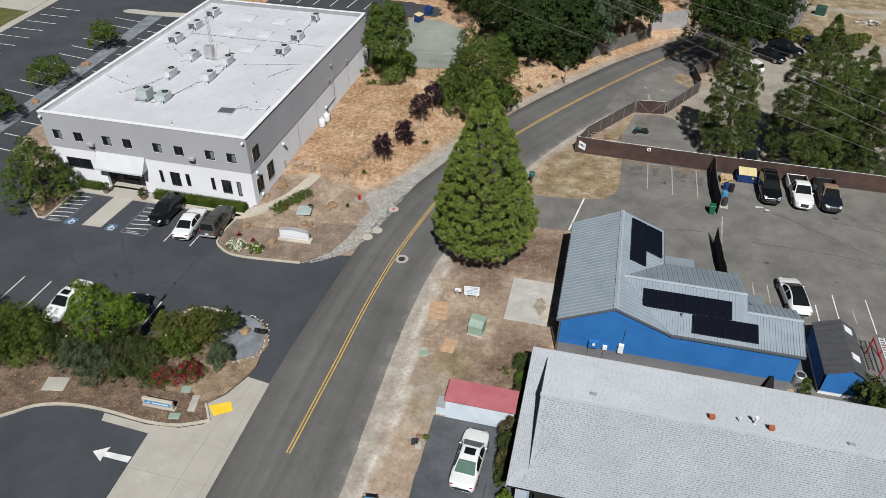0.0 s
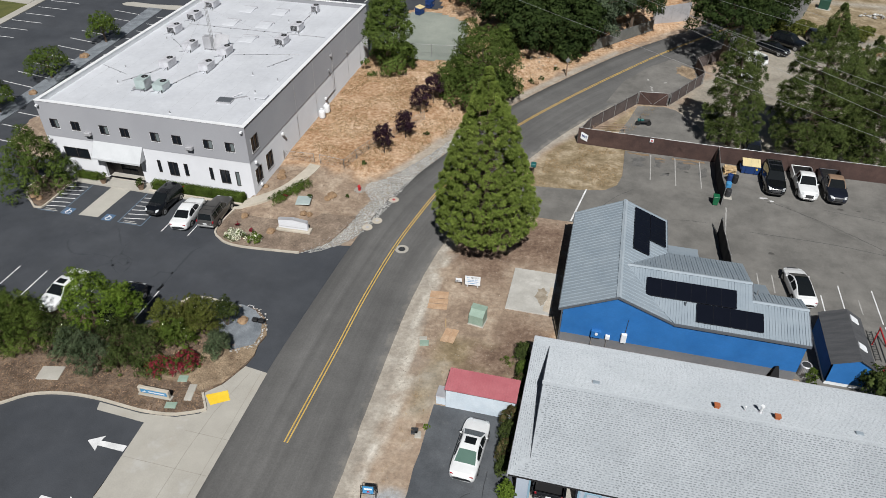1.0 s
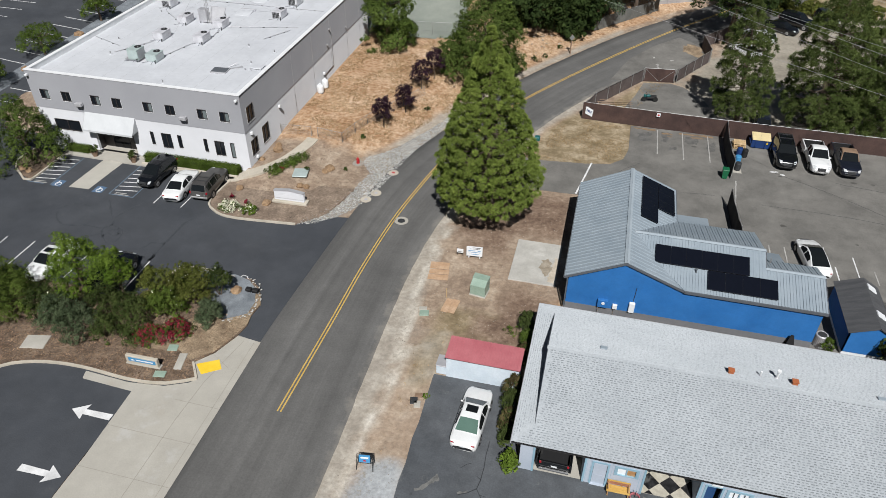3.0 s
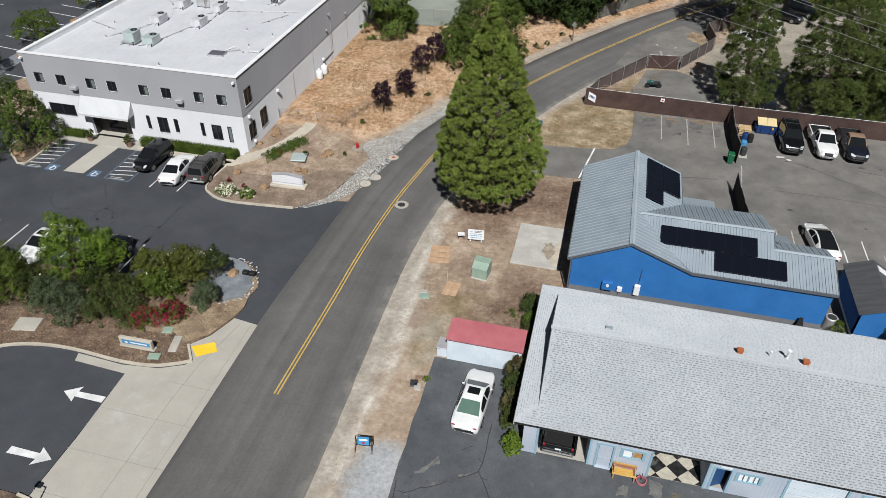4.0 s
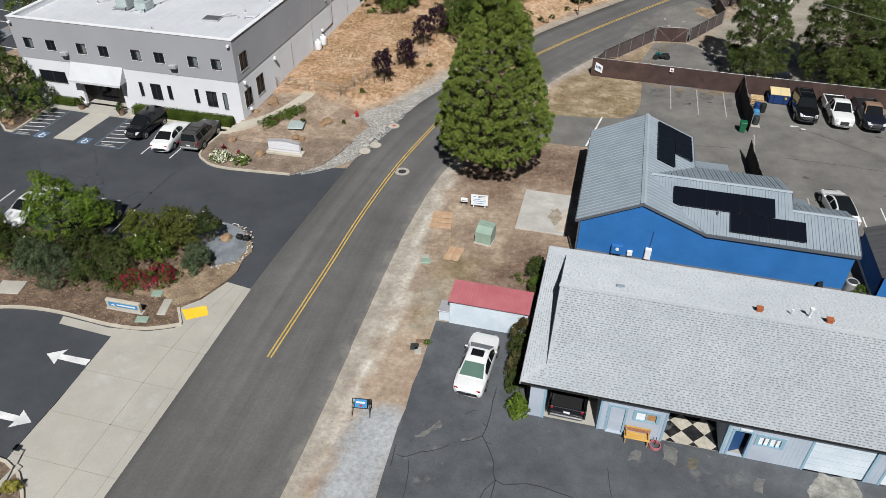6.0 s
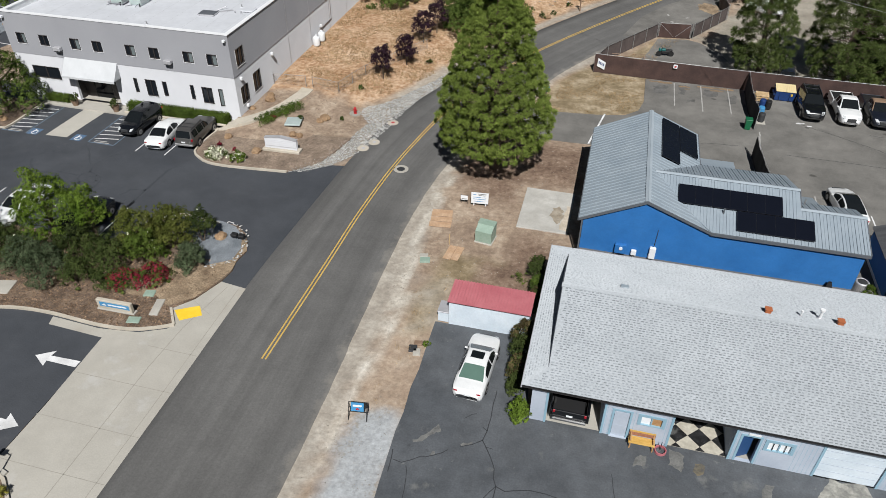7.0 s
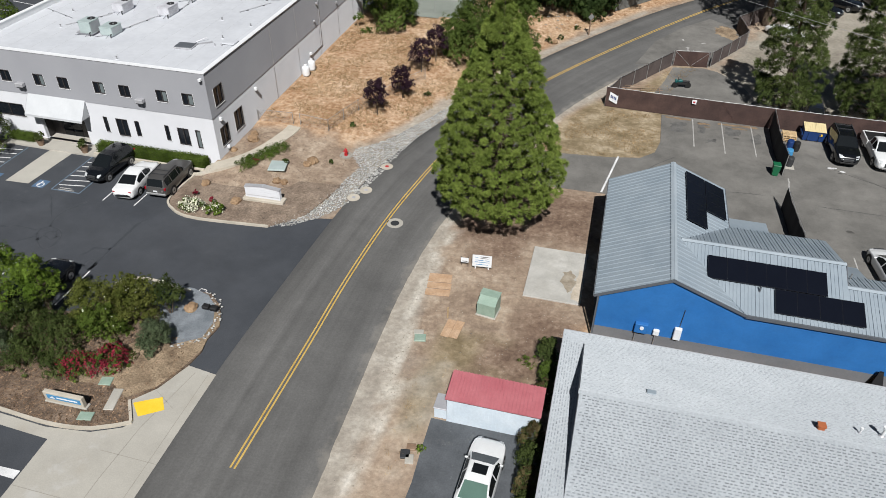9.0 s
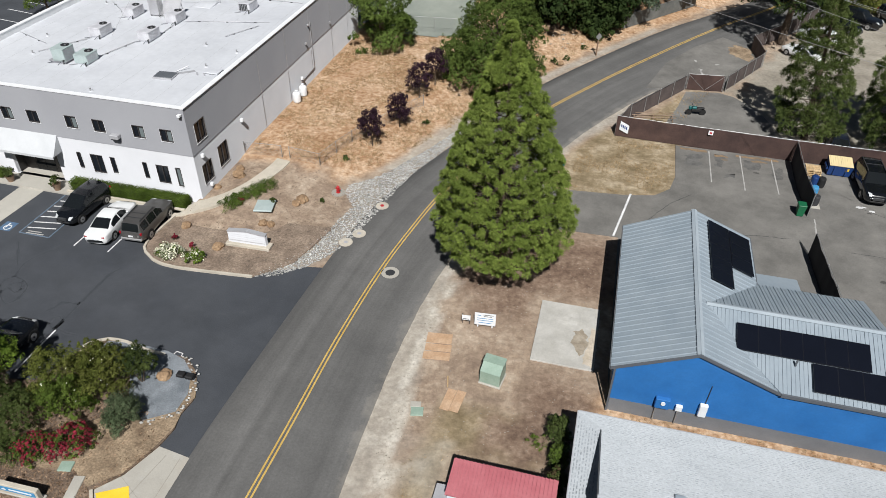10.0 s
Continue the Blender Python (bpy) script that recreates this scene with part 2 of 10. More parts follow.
    "marble_cream": material("cream_marble_tile", ((0.42, 0.39, 0.32), (0.56, 0.53, 0.45)), 0.35, 2.0, 5.0, 0.0, fine=0.15),
    "grey_oak": leafy("grey_green_tree_leaves", (0.050, 0.072, 0.040), (0.095, 0.122, 0.075), big=0.3),
    "oak": leafy("oak_leaves", (0.015, 0.028, 0.008), (0.037, 0.055, 0.015), big=0.3),
    "broad": leafy("green_leaves", (0.032, 0.052, 0.009), (0.096, 0.130, 0.026), big=0.4),
    "round_leaf": leafy("deep_green_leaves", (0.044, 0.070, 0.013), (0.094, 0.132, 0.030), big=0.4),
    "lime": leafy("bright_green_leaves", (0.055, 0.095, 0.010), (0.135, 0.195, 0.030), big=0.4),
    "shrub": leafy("dark_shrub_leaves", (0.022, 0.034, 0.009), (0.080, 0.104, 0.030), big=0.6),
    "sage": leafy("grey_green_leaves", (0.046, 0.066, 0.032), (0.098, 0.124, 0.066), big=0.6),
    "lime_dark": leafy("fresh_green_leaves", (0.048, 0.076, 0.012), (0.105, 0.145, 0.028), big=0.5),
    "olive": leafy("olive_green_leaves", (0.060, 0.074, 0.014), (0.128, 0.136, 0.034), big=0.5),
    "russet": leafy("red_brown_leaves", (0.045, 0.034, 0.016), (0.110, 0.090, 0.040), big=0.8),
    "hedge": leafy("hedge_leaves", (0.038, 0.064, 0.009), (0.095, 0.138, 0.026), big=0.8),
    "plum": leafy("purple_plum_leaves", (0.018, 0.009, 0.015), (0.042, 0.020, 0.032)),
    "red_flower": leafy("red_flowers", (0.135, 0.013, 0.023), (0.265, 0.030, 0.050), big=1.0),
    "white_flower": leafy("white_flowers", (0.52, 0.52, 0.38), (0.72, 0.72, 0.58), big=1.0),
    "straw_green": leafy("yellow_green_grass", (0.16, 0.15, 0.025), (0.34, 0.31, 0.07), big=1.0),
    "straw": leafy("dry_grass_blades", (0.27, 0.185, 0.095), (0.46, 0.34, 0.20), 0.9, 0.5),
    "wood": material("orange_brown_wood", ((0.36, 0.19, 0.08), (0.52, 0.32, 0.15)), 0.7, 1.5, 12.0, 0.1, fine=0.15, stretch=(1, 8, 1)),
    "gold_wood": material("golden_varnished_wood", ((0.50, 0.29, 0.06), (0.62, 0.40, 0.12)), 0.5, 1.5, 12.0, 0.1, fine=0.15, stretch=(1, 8, 1)),
    "red_wood": material("red_brown_wood", ((0.26, 0.11, 0.07), (0.36, 0.17, 0.11)), 0.6, 1.5, 12.0, 0.1, fine=0.15, stretch=(1, 8, 1)),
    "pallet": material("pale_pallet_wood", ((0.42, 0.29, 0.15), (0.62, 0.46, 0.27)), 0.8, 1.5, 12.0, 0.1, fine=0.15, vary=0.2),
    "plywood": material("weathered_orange_plywood", ((0.42, 0.26, 0.15), (0.52, 0.36, 0.24)), 0.9, 1.2, 10.0, 0.15, fine=0.15),
    "box_green": material("pale_green_utility_metal", ((0.235, 0.325, 0.262), (0.30, 0.39, 0.322)), 0.6, 1.5, 12.0, 0.03, fine=0.06),
    "box_dark": plain("dark_green_enamel", (0.022, 0.075, 0.055), 0.5),
    "teal": plain("dark_teal_paint", (0.01, 0.11, 0.11), 0.5),
    "green_bin": plain("green_plastic", (0.01, 0.13, 0.055), 0.5),
    "door_blue": plain("dark_blue_door_paint", (0.02, 0.07, 0.19), 0.6),
    "blue_bin": plain("blue_painted_steel", (0.012, 0.045, 0.17), 0.5),
    "cyan": plain("sky_blue_plastic", (0.06, 0.27, 0.52), 0.5),
    "cream_lid": plain("cream_plastic_lid", (0.72, 0.60, 0.34), 0.6),
    "orange": plain("terracotta_metal", (0.42, 0.13, 0.05), 0.6),
    "red": plain("red_paint", (0.46, 0.02, 0.025), 0.5),
    "sign_blue": plain("blue_sign_face", (0.04, 0.24, 0.50), 0.5),
    "yellow": plain("yellow_paint", (0.72, 0.46, 0.03), 0.5),
    "chrome": plain("bright_chrome", (0.6, 0.6, 0.6), 0.15, 0.9),
    "tyre": plain("black_rubber", (0.012, 0.012, 0.012), 0.85),
    "car_glass": plain("tinted_car_glass", (0.010, 0.012, 0.013), 0.08, spec=0.6),
    "rear_glass": plain("green_tinted_car_glass", (0.10, 0.17, 0.14), 0.15),
    "tail": plain("red_tail_lamp", (0.36, 0.01, 0.02), 0.25),
    "head": plain("clear_head_lamp", (0.55, 0.57, 0.58), 0.15),
    "paint_white": plain("white_car_paint", (0.78, 0.79, 0.79), 0.3, coat=0.5),
    "paint_black": plain("black_car_paint", (0.006, 0.007, 0.009), 0.22, coat=0.6, spec=0.4),
    "paint_grey": plain("dark_grey_car_paint", (0.088, 0.085, 0.082), 0.35, 0.3, 0.3),
    "paint_navy": plain("dark_navy_car_paint", (0.012, 0.015, 0.026), 0.3, 0.1, 0.5),
    "rust_tan": material("faded_tan_paint", ((0.20, 0.13, 0.085), (0.28, 0.19, 0.13)), 0.6, 1.5, 9.0, 0.03, fine=0.12),
    "roof_seam": plain("grey_membrane_lap", (0.47, 0.48, 0.50), 0.8),
    "wire": plain("grey_wire", (0.35, 0.35, 0.36), 0.5),
}


# ---- building tools ----
class Shape:
    """Corners and faces of one mesh."""

    def __init__(self):
        self.v, self.f = [], []

    def add(self, corners, faces):
        k = len(self.v)
        self.v += [tuple(c) for c in corners]
        self.f += [tuple(k + i for i in face) for face in faces]
        return self

    def box(self, x0, x1, y0, y1, z0, z1, c=0.0):
        if c <= 0:
            return self.add([(x, y, z) for z in (z0, z1) for x, y in ((x0, y0), (x1, y0), (x1, y1), (x0, y1))],
                            [(3, 2, 1, 0), (4, 5, 6, 7), (0, 1, 5, 4), (1, 2, 6, 5), (2, 3, 7, 6), (3, 0, 4, 7)])
        ring = lambda x0, x1, y0, y1: [(x0 + c, y0), (x1 - c, y0), (x1, y0 + c), (x1, y1 - c), (x1 - c, y1), (x0 + c, y1), (x0, y1 - c), (x0, y0 + c)]
        inner = [(min(max(x, x0 + c), x1 - c), min(max(y, y0 + c), y1 - c)) for x, y in ring(x0, x1, y0, y1)]
        pts = [(*p, z0) for p in inner] + [(*p, z0 + c) for p in ring(x0, x1, y0, y1)] + [(*p, z1 - c) for p in ring(x0, x1, y0, y1)] + [(*p, z1) for p in inner]
        faces = [tuple(range(7, -1, -1)), tuple(range(24, 32))]
        for r in range(3):
            faces += [(8 * r + i, 8 * r + (i + 1) % 8, 8 * r + 8 + (i + 1) % 8, 8 * r + 8 + i) for i in range(8)]
        return self.add(pts, faces)

    def prism(self, poly, z0, z1):
        n = len(poly)
        if sum(a[0] * b[1] - b[0] * a[1] for a, b in zip(poly, poly[1:] + poly[:1])) < 0:
            poly = poly[::-1]
        return self.add([(x, y, z0) for x, y in poly] + [(x, y, z1) for x, y in poly],
                        [tuple(range(n - 1, -1, -1)), tuple(range(n, 2 * n))] + [(i, (i + 1) % n, n + (i + 1) % n, n + i) for i in range(n)])

    def slab(self, quad, thick, down=True):
        """A plate on four or more corners, with thickness along its normal."""
        q = [Vector(c) for c in quad]
        nrm = (q[1] - q[0]).cross(q[2] - q[0]).normalized() * thick
        low, high = ([c - nrm for c in q], q) if down else (q, [c + nrm for c in q])
        n = len(q)
        return self.add(low + high, [tuple(range(n - 1, -1, -1)), tuple(range(n, 2 * n))] + [(i, (i + 1) % n, n + (i + 1) % n, n + i) for i in range(n)])

    def tube(self, a, b, r0, r1=None, n=10, caps=True):
        a, b = Vector(a), Vector(b)
        r1 = r0 if r1 is None else r1
        d = (b - a).normalized()
        s = d.orthogonal().normalized()
        u = d.cross(s)
        ring = [(s * math.cos(2 * math.pi * i / n) + u * math.sin(2 * math.pi * i / n)) for i in range(n)]
        return self.add([a + c * r0 for c in ring] + [b + c * r1 for c in ring],
                        [(i, (i + 1) % n, n + (i + 1) % n, n + i) for i in range(n)] + ([tuple(range(n - 1, -1, -1)), tuple(range(n, 2 * n))] if caps else []))

    def lathe(self, profile, n=16, at=(0, 0, 0)):
        k = len(profile)
        pts = [(at[0] + r * math.cos(2 * math.pi * i / n), at[1] + r * math.sin(2 * math.pi * i / n), at[2] + z) for r, z in profile for i in range(n)]
        return self.add(pts, [(j * n + i, j * n + (i + 1) % n, j * n + n + (i + 1) % n, j * n + n + i) for j in range(k - 1) for i in range(n)] + [tuple(range((k - 1) * n, k * n))])

    def strip(self, line, w, z0, z1):
        """A band of width w along a line in plan."""
        left, right = offset(line, w / 2), offset(line, -w / 2)
        n = len(line)
        pts = [(x, y, z) for (x, y), (p, q) in zip(left, right) for x, y, z in ((x, y, z0), (x, y, z1), (p, q, z1), (p, q, z0))]
        faces = [(4 * i + a, 4 * i + 4 + a, 4 * i + 4 + (a + 1) % 4, 4 * i + (a + 1) % 4) for i in range(n - 1) for a in range(4)]
        return self.add(pts, faces + [(3, 2, 1, 0), tuple(4 * n - 4 + i for i in range(4))])

    def turned(self, m):
        self.v = [tuple(m @ Vector(c)) for c in self.v]
        return self


def offset(line, d):
    out = []
    for i, (x, y) in enumerate(line):
        (ax, ay), (bx, by) = line[max(i - 1, 0)], line[min(i + 1, len(line) - 1)]
        k = math.hypot(bx - ax, by - ay) or 1
        out.append((x - (by - ay) / k * d, y + (bx - ax) / k * d))
    return out


def curve(points, step=1.0):
    """A smooth line through the points."""
    out = []
    for i in range(len(points) - 1):
        p0, p1, p2, p3 = (Vector(points[min(max(j, 0), len(points) - 1)]) for j in (i - 1, i, i + 1, i + 2))
        n = max(1, int((p2 - p1).length / step))
        for k in range(n):
            t = k / n
            out.append(tuple(0.5 * (2 * p1 + (p2 - p0) * t + (2 * p0 - 5 * p1 + 4 * p2 - p3) * t * t + (3 * p1 - p0 - 3 * p2 + p3) * t ** 3)))
    return out + [tuple(points[-1])]


def mesh_from(name, shape, smooth=False):
    me = bpy.data.meshes.new(name)
    me.from_pydata(shape.v, [], shape.f)
    me.validate()
    if smooth:
        me.polygons.foreach_set("use_smooth", [True] * len(me.polygons))
    me.update()
    return me


def part(name, shape, mat, parent=None, label="", smooth=False, at=None):
    """One mesh object, under a thing or a part where one is given."""
    me = shape if isinstance(shape, bpy.types.Mesh) else mesh_from(name, shape, smooth)
    if not me.materials:
        me.materials.append(MAT[mat] if isinstance(mat, str) else mat)
    ob = new(name, me)
    ob.parent = parent
    if at is not None:
        ob.matrix_basis = at
    return tagged(ob, label)


def thing(name, label, category, group="", kind="", at=None):
    """An empty at a thing's base, to carry its parts."""
    ob = new(name)
    ob.empty_display_size = 0.3
    if at is not None:
        ob.matrix_basis = at
    return tagged(ob, label, category, group, kind)


def cloud_mesh(name, corners, faces, per, mat):
    """A mesh of many loose faces, from arrays."""
    me = bpy.data.meshes.new(name)
    n = len(faces)
    me.vertices.add(len(corners))
    me.vertices.foreach_set("co", np.asarray(corners, np.float32).ravel())
    me.loops.add(n * per)
    me.loops.foreach_set("vertex_index", np.asarray(faces, np.int32).ravel())
    me.polygons.add(n)
    me.polygons.foreach_set("loop_start", np.arange(0, n * per, per, dtype=np.int32))
    me.update(calc_edges=True)
    me.materials.append(MAT[mat])
    return me


def smoothstep(a, b, x):
    t = np.clip((x - a) / (b - a), 0, 1)
    return t * t * (3 - 2 * t)


# ---- the lie of the land ----
ROAD_LEFT = [(-13.6, -60), (-14.0, -20), (-14.2, 5), (-14.26, 18.7), (-14.37, 28.8), (-14.0, 37.6), (-13.53, 45.6), (-13.1, 49.9), (-12.34, 54.4), (-11.24, 58.0), (-8.97, 64.1), (-4.3, 76.4), (1.96, 87.5), (9.0, 98.3), (15.5, 106.5), (24, 117.5), (29, 127), (32, 142), (34, 200)]
ROAD_RIGHT = [(-5.3, -60), (-5.6, -20), (-5.7, 5), (-5.77, 20.9), (-5.94, 26.5), (-6.1, 33.2), (-6.08, 39.6), (-5.46, 46.7), (-3.7, 54.5), (-2.1, 59.5), (0.42, 65.6), (2.69, 70.7), (7.07, 78.6), (10.4, 83.4), (16.8, 92.5), (23.2, 100.5), (31.5, 111), (36.5, 121), (40.5, 141), (43, 200)]
YELLOW = [(-10.36, 23.26), (-10.12, 32.2), (-10.0, 38.6), (-9.58, 45.4), (-8.86, 50.9), (-7.82, 56.5), (-5.6, 64.0), (-2.48, 71.8), (2.62, 81.0), (9.3, 91.7), (15.84, 101.4), (23.5, 111.5), (28.6, 119), (33, 130), (36, 150)]
EDGE_Y = np.array([p[1] for p in ROAD_LEFT])
EDGE_X = np.array([p[0] for p in ROAD_LEFT])


def land(x, y):
    """Height of the bare ground."""
    x, y = np.asarray(x, float), np.asarray(y, float)
    from_road = np.interp(y, EDGE_Y, EDGE_X) - x
    slant = np.interp(y, [50, 60, 75, 200], [1.0, 0.92, 0.85, 0.72])
    d = from_road * slant
    bank = smoothstep(1.5, 9.0, d) * smoothstep(50, 60, y) * np.interp(y, [60, 84, 92, 100, 140], [0.95, 0.95, 1.0, 1.6, 2.0]) * smoothstep(-60, -48, x)
    mound = 0.62 * smoothstep(46.0, 50.5, y) * smoothstep(-16.5, -21.5, x) * smoothstep(-26.2, -25.4, x) * smoothstep(61, 55, y)
    return np.maximum(bank, mound) - 0.05


def inside(poly, x, y):
    odd = np.zeros(x.shape, bool)
    for (ax, ay), (bx, by) in zip(poly, poly[1:] + poly[:1]):
        odd ^= ((ay > y) != (by > y)) & (x < (bx - ax) * (y - ay) / ((by - ay) or 1e-9) + ax)
    return odd


def depth(poly, x, y):
    """How far points lie inside a region; negative outside."""
    best = np.full(x.shape, 1e9)
    for (ax, ay), (bx, by) in zip(poly, poly[1:] + poly[:1]):
        k = np.clip(((x - ax) * (bx - ax) + (y - ay) * (by - ay)) / ((bx - ax) ** 2 + (by - ay) ** 2 + 1e-9), 0, 1)
        best = np.minimum(best, np.hypot(x - ax - k * (bx - ax), y - ay - k * (by - ay)))
    return np.where(inside(poly, x, y), best, -best)


def ground_sheet():
    xs = np.unique(np.concatenate([-np.geomspace(100, 2500, 14), np.arange(-100, -52, 2.0), np.arange(-52, 40, 0.5), np.arange(40, 72, 2.0), np.geomspace(72, 2500, 14)]))
    ys = np.unique(np.concatenate([-np.geomspace(10, 2500, 14), np.arange(-10, 12, 2.0), np.arange(12, 112, 0.5), np.arange(112, 150, 2.0), np.geomspace(150, 2500, 14)]))
    gx, gy = np.meshgrid(xs, ys)
    x, y = gx.ravel(), gy.ravel()
    rough = np.array([noise.noise(Vector((a * 0.6, b * 0.6, 0))) + 0.5 * noise.noise(Vector((a * 2.1, b * 2.1, 3))) for a, b in zip(x, y)])
    z = land(x, y) + 0.025 * rough - np.where(np.abs(rough) > 9, 1, 0)
    me = bpy.data.meshes.new("ground")
    nx, ny = len(xs), len(ys)
    i = np.arange(nx * ny).reshape(ny, nx)
    faces = np.stack([i[:-1, :-1], i[:-1, 1:], i[1:, 1:], i[1:, :-1]], -1).reshape(-1, 4)
    me.vertices.add(len(x))
    me.vertices.foreach_set("co", np.stack([x, y, z], 1).astype(np.float32).ravel())
    me.loops.add(faces.size)
    me.loops.foreach_set("vertex_index", faces.astype(np.int32).ravel())
    me.polygons.add(len(faces))
    me.polygons.foreach_set("loop_start", np.arange(0, faces.size, 4, dtype=np.int32))
    me.polygons.foreach_set("use_smooth", [True] * len(faces))
    me.update(calc_edges=True)
    # kinds of soil: dry grass, pale dust, grey yard
    wob = 0.9 * rough
    gold = np.maximum(depth([(-25.6, 56), (-18, 56.8), (-16.8, 55.3), (-14.5, 57.5), (-11.6, 61.2), (-9, 67.5), (-4.5, 77.5), (1, 89), (9, 100), (18, 112), (18, 135), (-60, 135), (-60, 86), (-25.6, 87)], x, y),
                      depth([(0.2, 58.8), (6.2, 59.8), (9.9, 61.3), (10.4, 69.6), (3.8, 70.8), (1.6, 66.5), (0.2, 63)], x, y))
    gold = np.maximum(gold, depth([(4.2, 34.0), (60, 34.0), (60, 36.4), (24.3, 36.6), (24.3, 38.2), (4.2, 38.2)], x, y))
    gold = np.maximum(gold, np.minimum(depth([(-4.3, 20.4), (-1.2, 20.4), (-1.3, 28.6), (-3.2, 29.5), (-3.9, 27)], x, y), 0.05) - 0.1)
    olive = 0.8 * depth([(-3.2, 27.5), (-1.4, 27.5), (-1.6, 28), (-1.2, 32.5), (4, 32.5), (4, 36), (-2.5, 36), (-3.5, 30)], x, y) - 0.1
    dust = np.maximum(depth([(-6.8, 2), (-4.3, 2), (-4.7, 14), (-4.55, 21), (-4.35, 26.5), (-4.25, 33.7), (-4.6, 43.5), (-4.1, 50), (-2.6, 56), (0.2, 62), (1.4, 66.6), (4.3, 71.3), (9.2, 79.8), (11.4, 82.6), (10, 84), (2.2, 71.5), (-4, 56), (-7.0, 46), (-7.5, 36), (-7.5, 27)], x, y),
                      depth([(-14.5, 57.5), (-11, 59), (-4.3, 76.4), (2, 87.5), (9, 98.3), (7.8, 99.5), (-6, 78), (-11.6, 66)], x, y) - 0.3)
    dust = np.maximum(dust, depth([(38, 131.5), (45.6, 131), (52, 131.4), (80, 130), (80, 126.5), (51, 127.5), (45.6, 129.6), (38, 129)], x, y))
    dust = np.maximum(dust, depth([(-17.9, 42.9), (-16.2, 43.4), (-14.6, 44.9), (-13.4, 46.8), (-12.6, 49.1), (-12.0, 52.4), (-11.5, 56.0), (-11.0, 58.4), (-9.0, 64.1), (-7.6, 67.6), (-8.6, 68.2), (-10.9, 62.6), (-12.8, 58.8), (-15.5, 55.4), (-14.1, 52.7), (-14.7, 49.7), (-15.9, 45.9), (-17.4, 43.7)], x, y))
    dust = np.maximum(dust, np.minimum(depth([(-4.6, 20.8), (-1.2, 20.8), (-1.3, 33), (-4.2, 33)], x, y), 0.0))
    yard = np.maximum(depth([(11.5, 69.4), (70, 69.4), (70, 118), (34, 112), (30, 106), (24, 99), (20, 92), (17, 84)], x, y), depth([(10, 83), (15.5, 82.6), (20, 91), (19, 97), (16, 93)], x, y))
    olive = np.maximum(olive, depth([(1.2, 58.8), (6.2, 59.6), (10.4, 61.3), (10.9, 70.2), (3.8, 71), (1.6, 66.5), (0.6, 63)], x, y))
    olive = np.maximum(olive, depth([(34, 112), (200, 112), (200, 300), (44, 300), (41, 140)], x, y))
    olive = np.maximum(olive, depth([(5.5, 71), (12, 82), (13.5, 81.5), (12.0, 77), (10, 70.4)], x, y))
    litter = np.maximum(depth([(-4.4, 46.5), (-2.6, 43.2), (1.0, 43.4), (1.4, 46.4), (6.1, 46.6), (6.1, 53.4), (1.0, 53.6), (-2.8, 53.2), (-4.2, 50)], x, y), depth([(-1.2, 32.2), (6.2, 32.2), (6.2, 39.8), (1.3, 40.0), (0.8, 36.5), (-0.9, 36.0)], x, y) - 0.6)
    gravel = depth([(-3.2, 2), (-3.9, 14), (-4.0, 16.5), (-4.0, 18.6), (-3.9, 19.9), (-3.3, 21.4), (-2.2, 21.8), (-1.2, 21.4), (-1.0, 17), (-0.4, 4)], x, y)
    chalk = depth([(-5.0, 16.5), (-4.85, 21), (-4.7, 24.2), (-4.45, 27.6), (-4.7, 30.6), (-5.05, 34), (-5.3, 38), (-5.05, 43), (-4.4, 46.5), (-4.0, 46.3), (-4.5, 43), (-4.65, 38), (-4.35, 34), (-3.95, 30.6), (-3.7, 27.6), (-4.05, 24.2), (-4.3, 21), (-4.5, 16.5)], x, y)
    cover = me.color_attributes.new("cover", "FLOAT_COLOR", "POINT")
    cover.data.foreach_set("color", np.stack([smoothstep(-0.6, 1.0, litter + wob), smoothstep(-0.35, 0.45, gravel + 0.5 * wob), 0.85 * smoothstep(-0.15, 0.35, chalk + 0.35 * wob), 0 * wob], 1).astype(np.float32).ravel())
    mask = me.color_attributes.new("soil", "FLOAT_COLOR", "POINT")
    rgba = np.stack([smoothstep(-0.7, 0.7, gold + wob), 0.8 * smoothstep(-0.4, 0.6, dust + 0.5 * wob), smoothstep(-0.8, 0.8, yard + wob), smoothstep(-0.5, 0.5, olive + 0.3 * wob)], 1)
    mask.data.foreach_set("color", rgba.astype(np.float32).ravel())
    return me


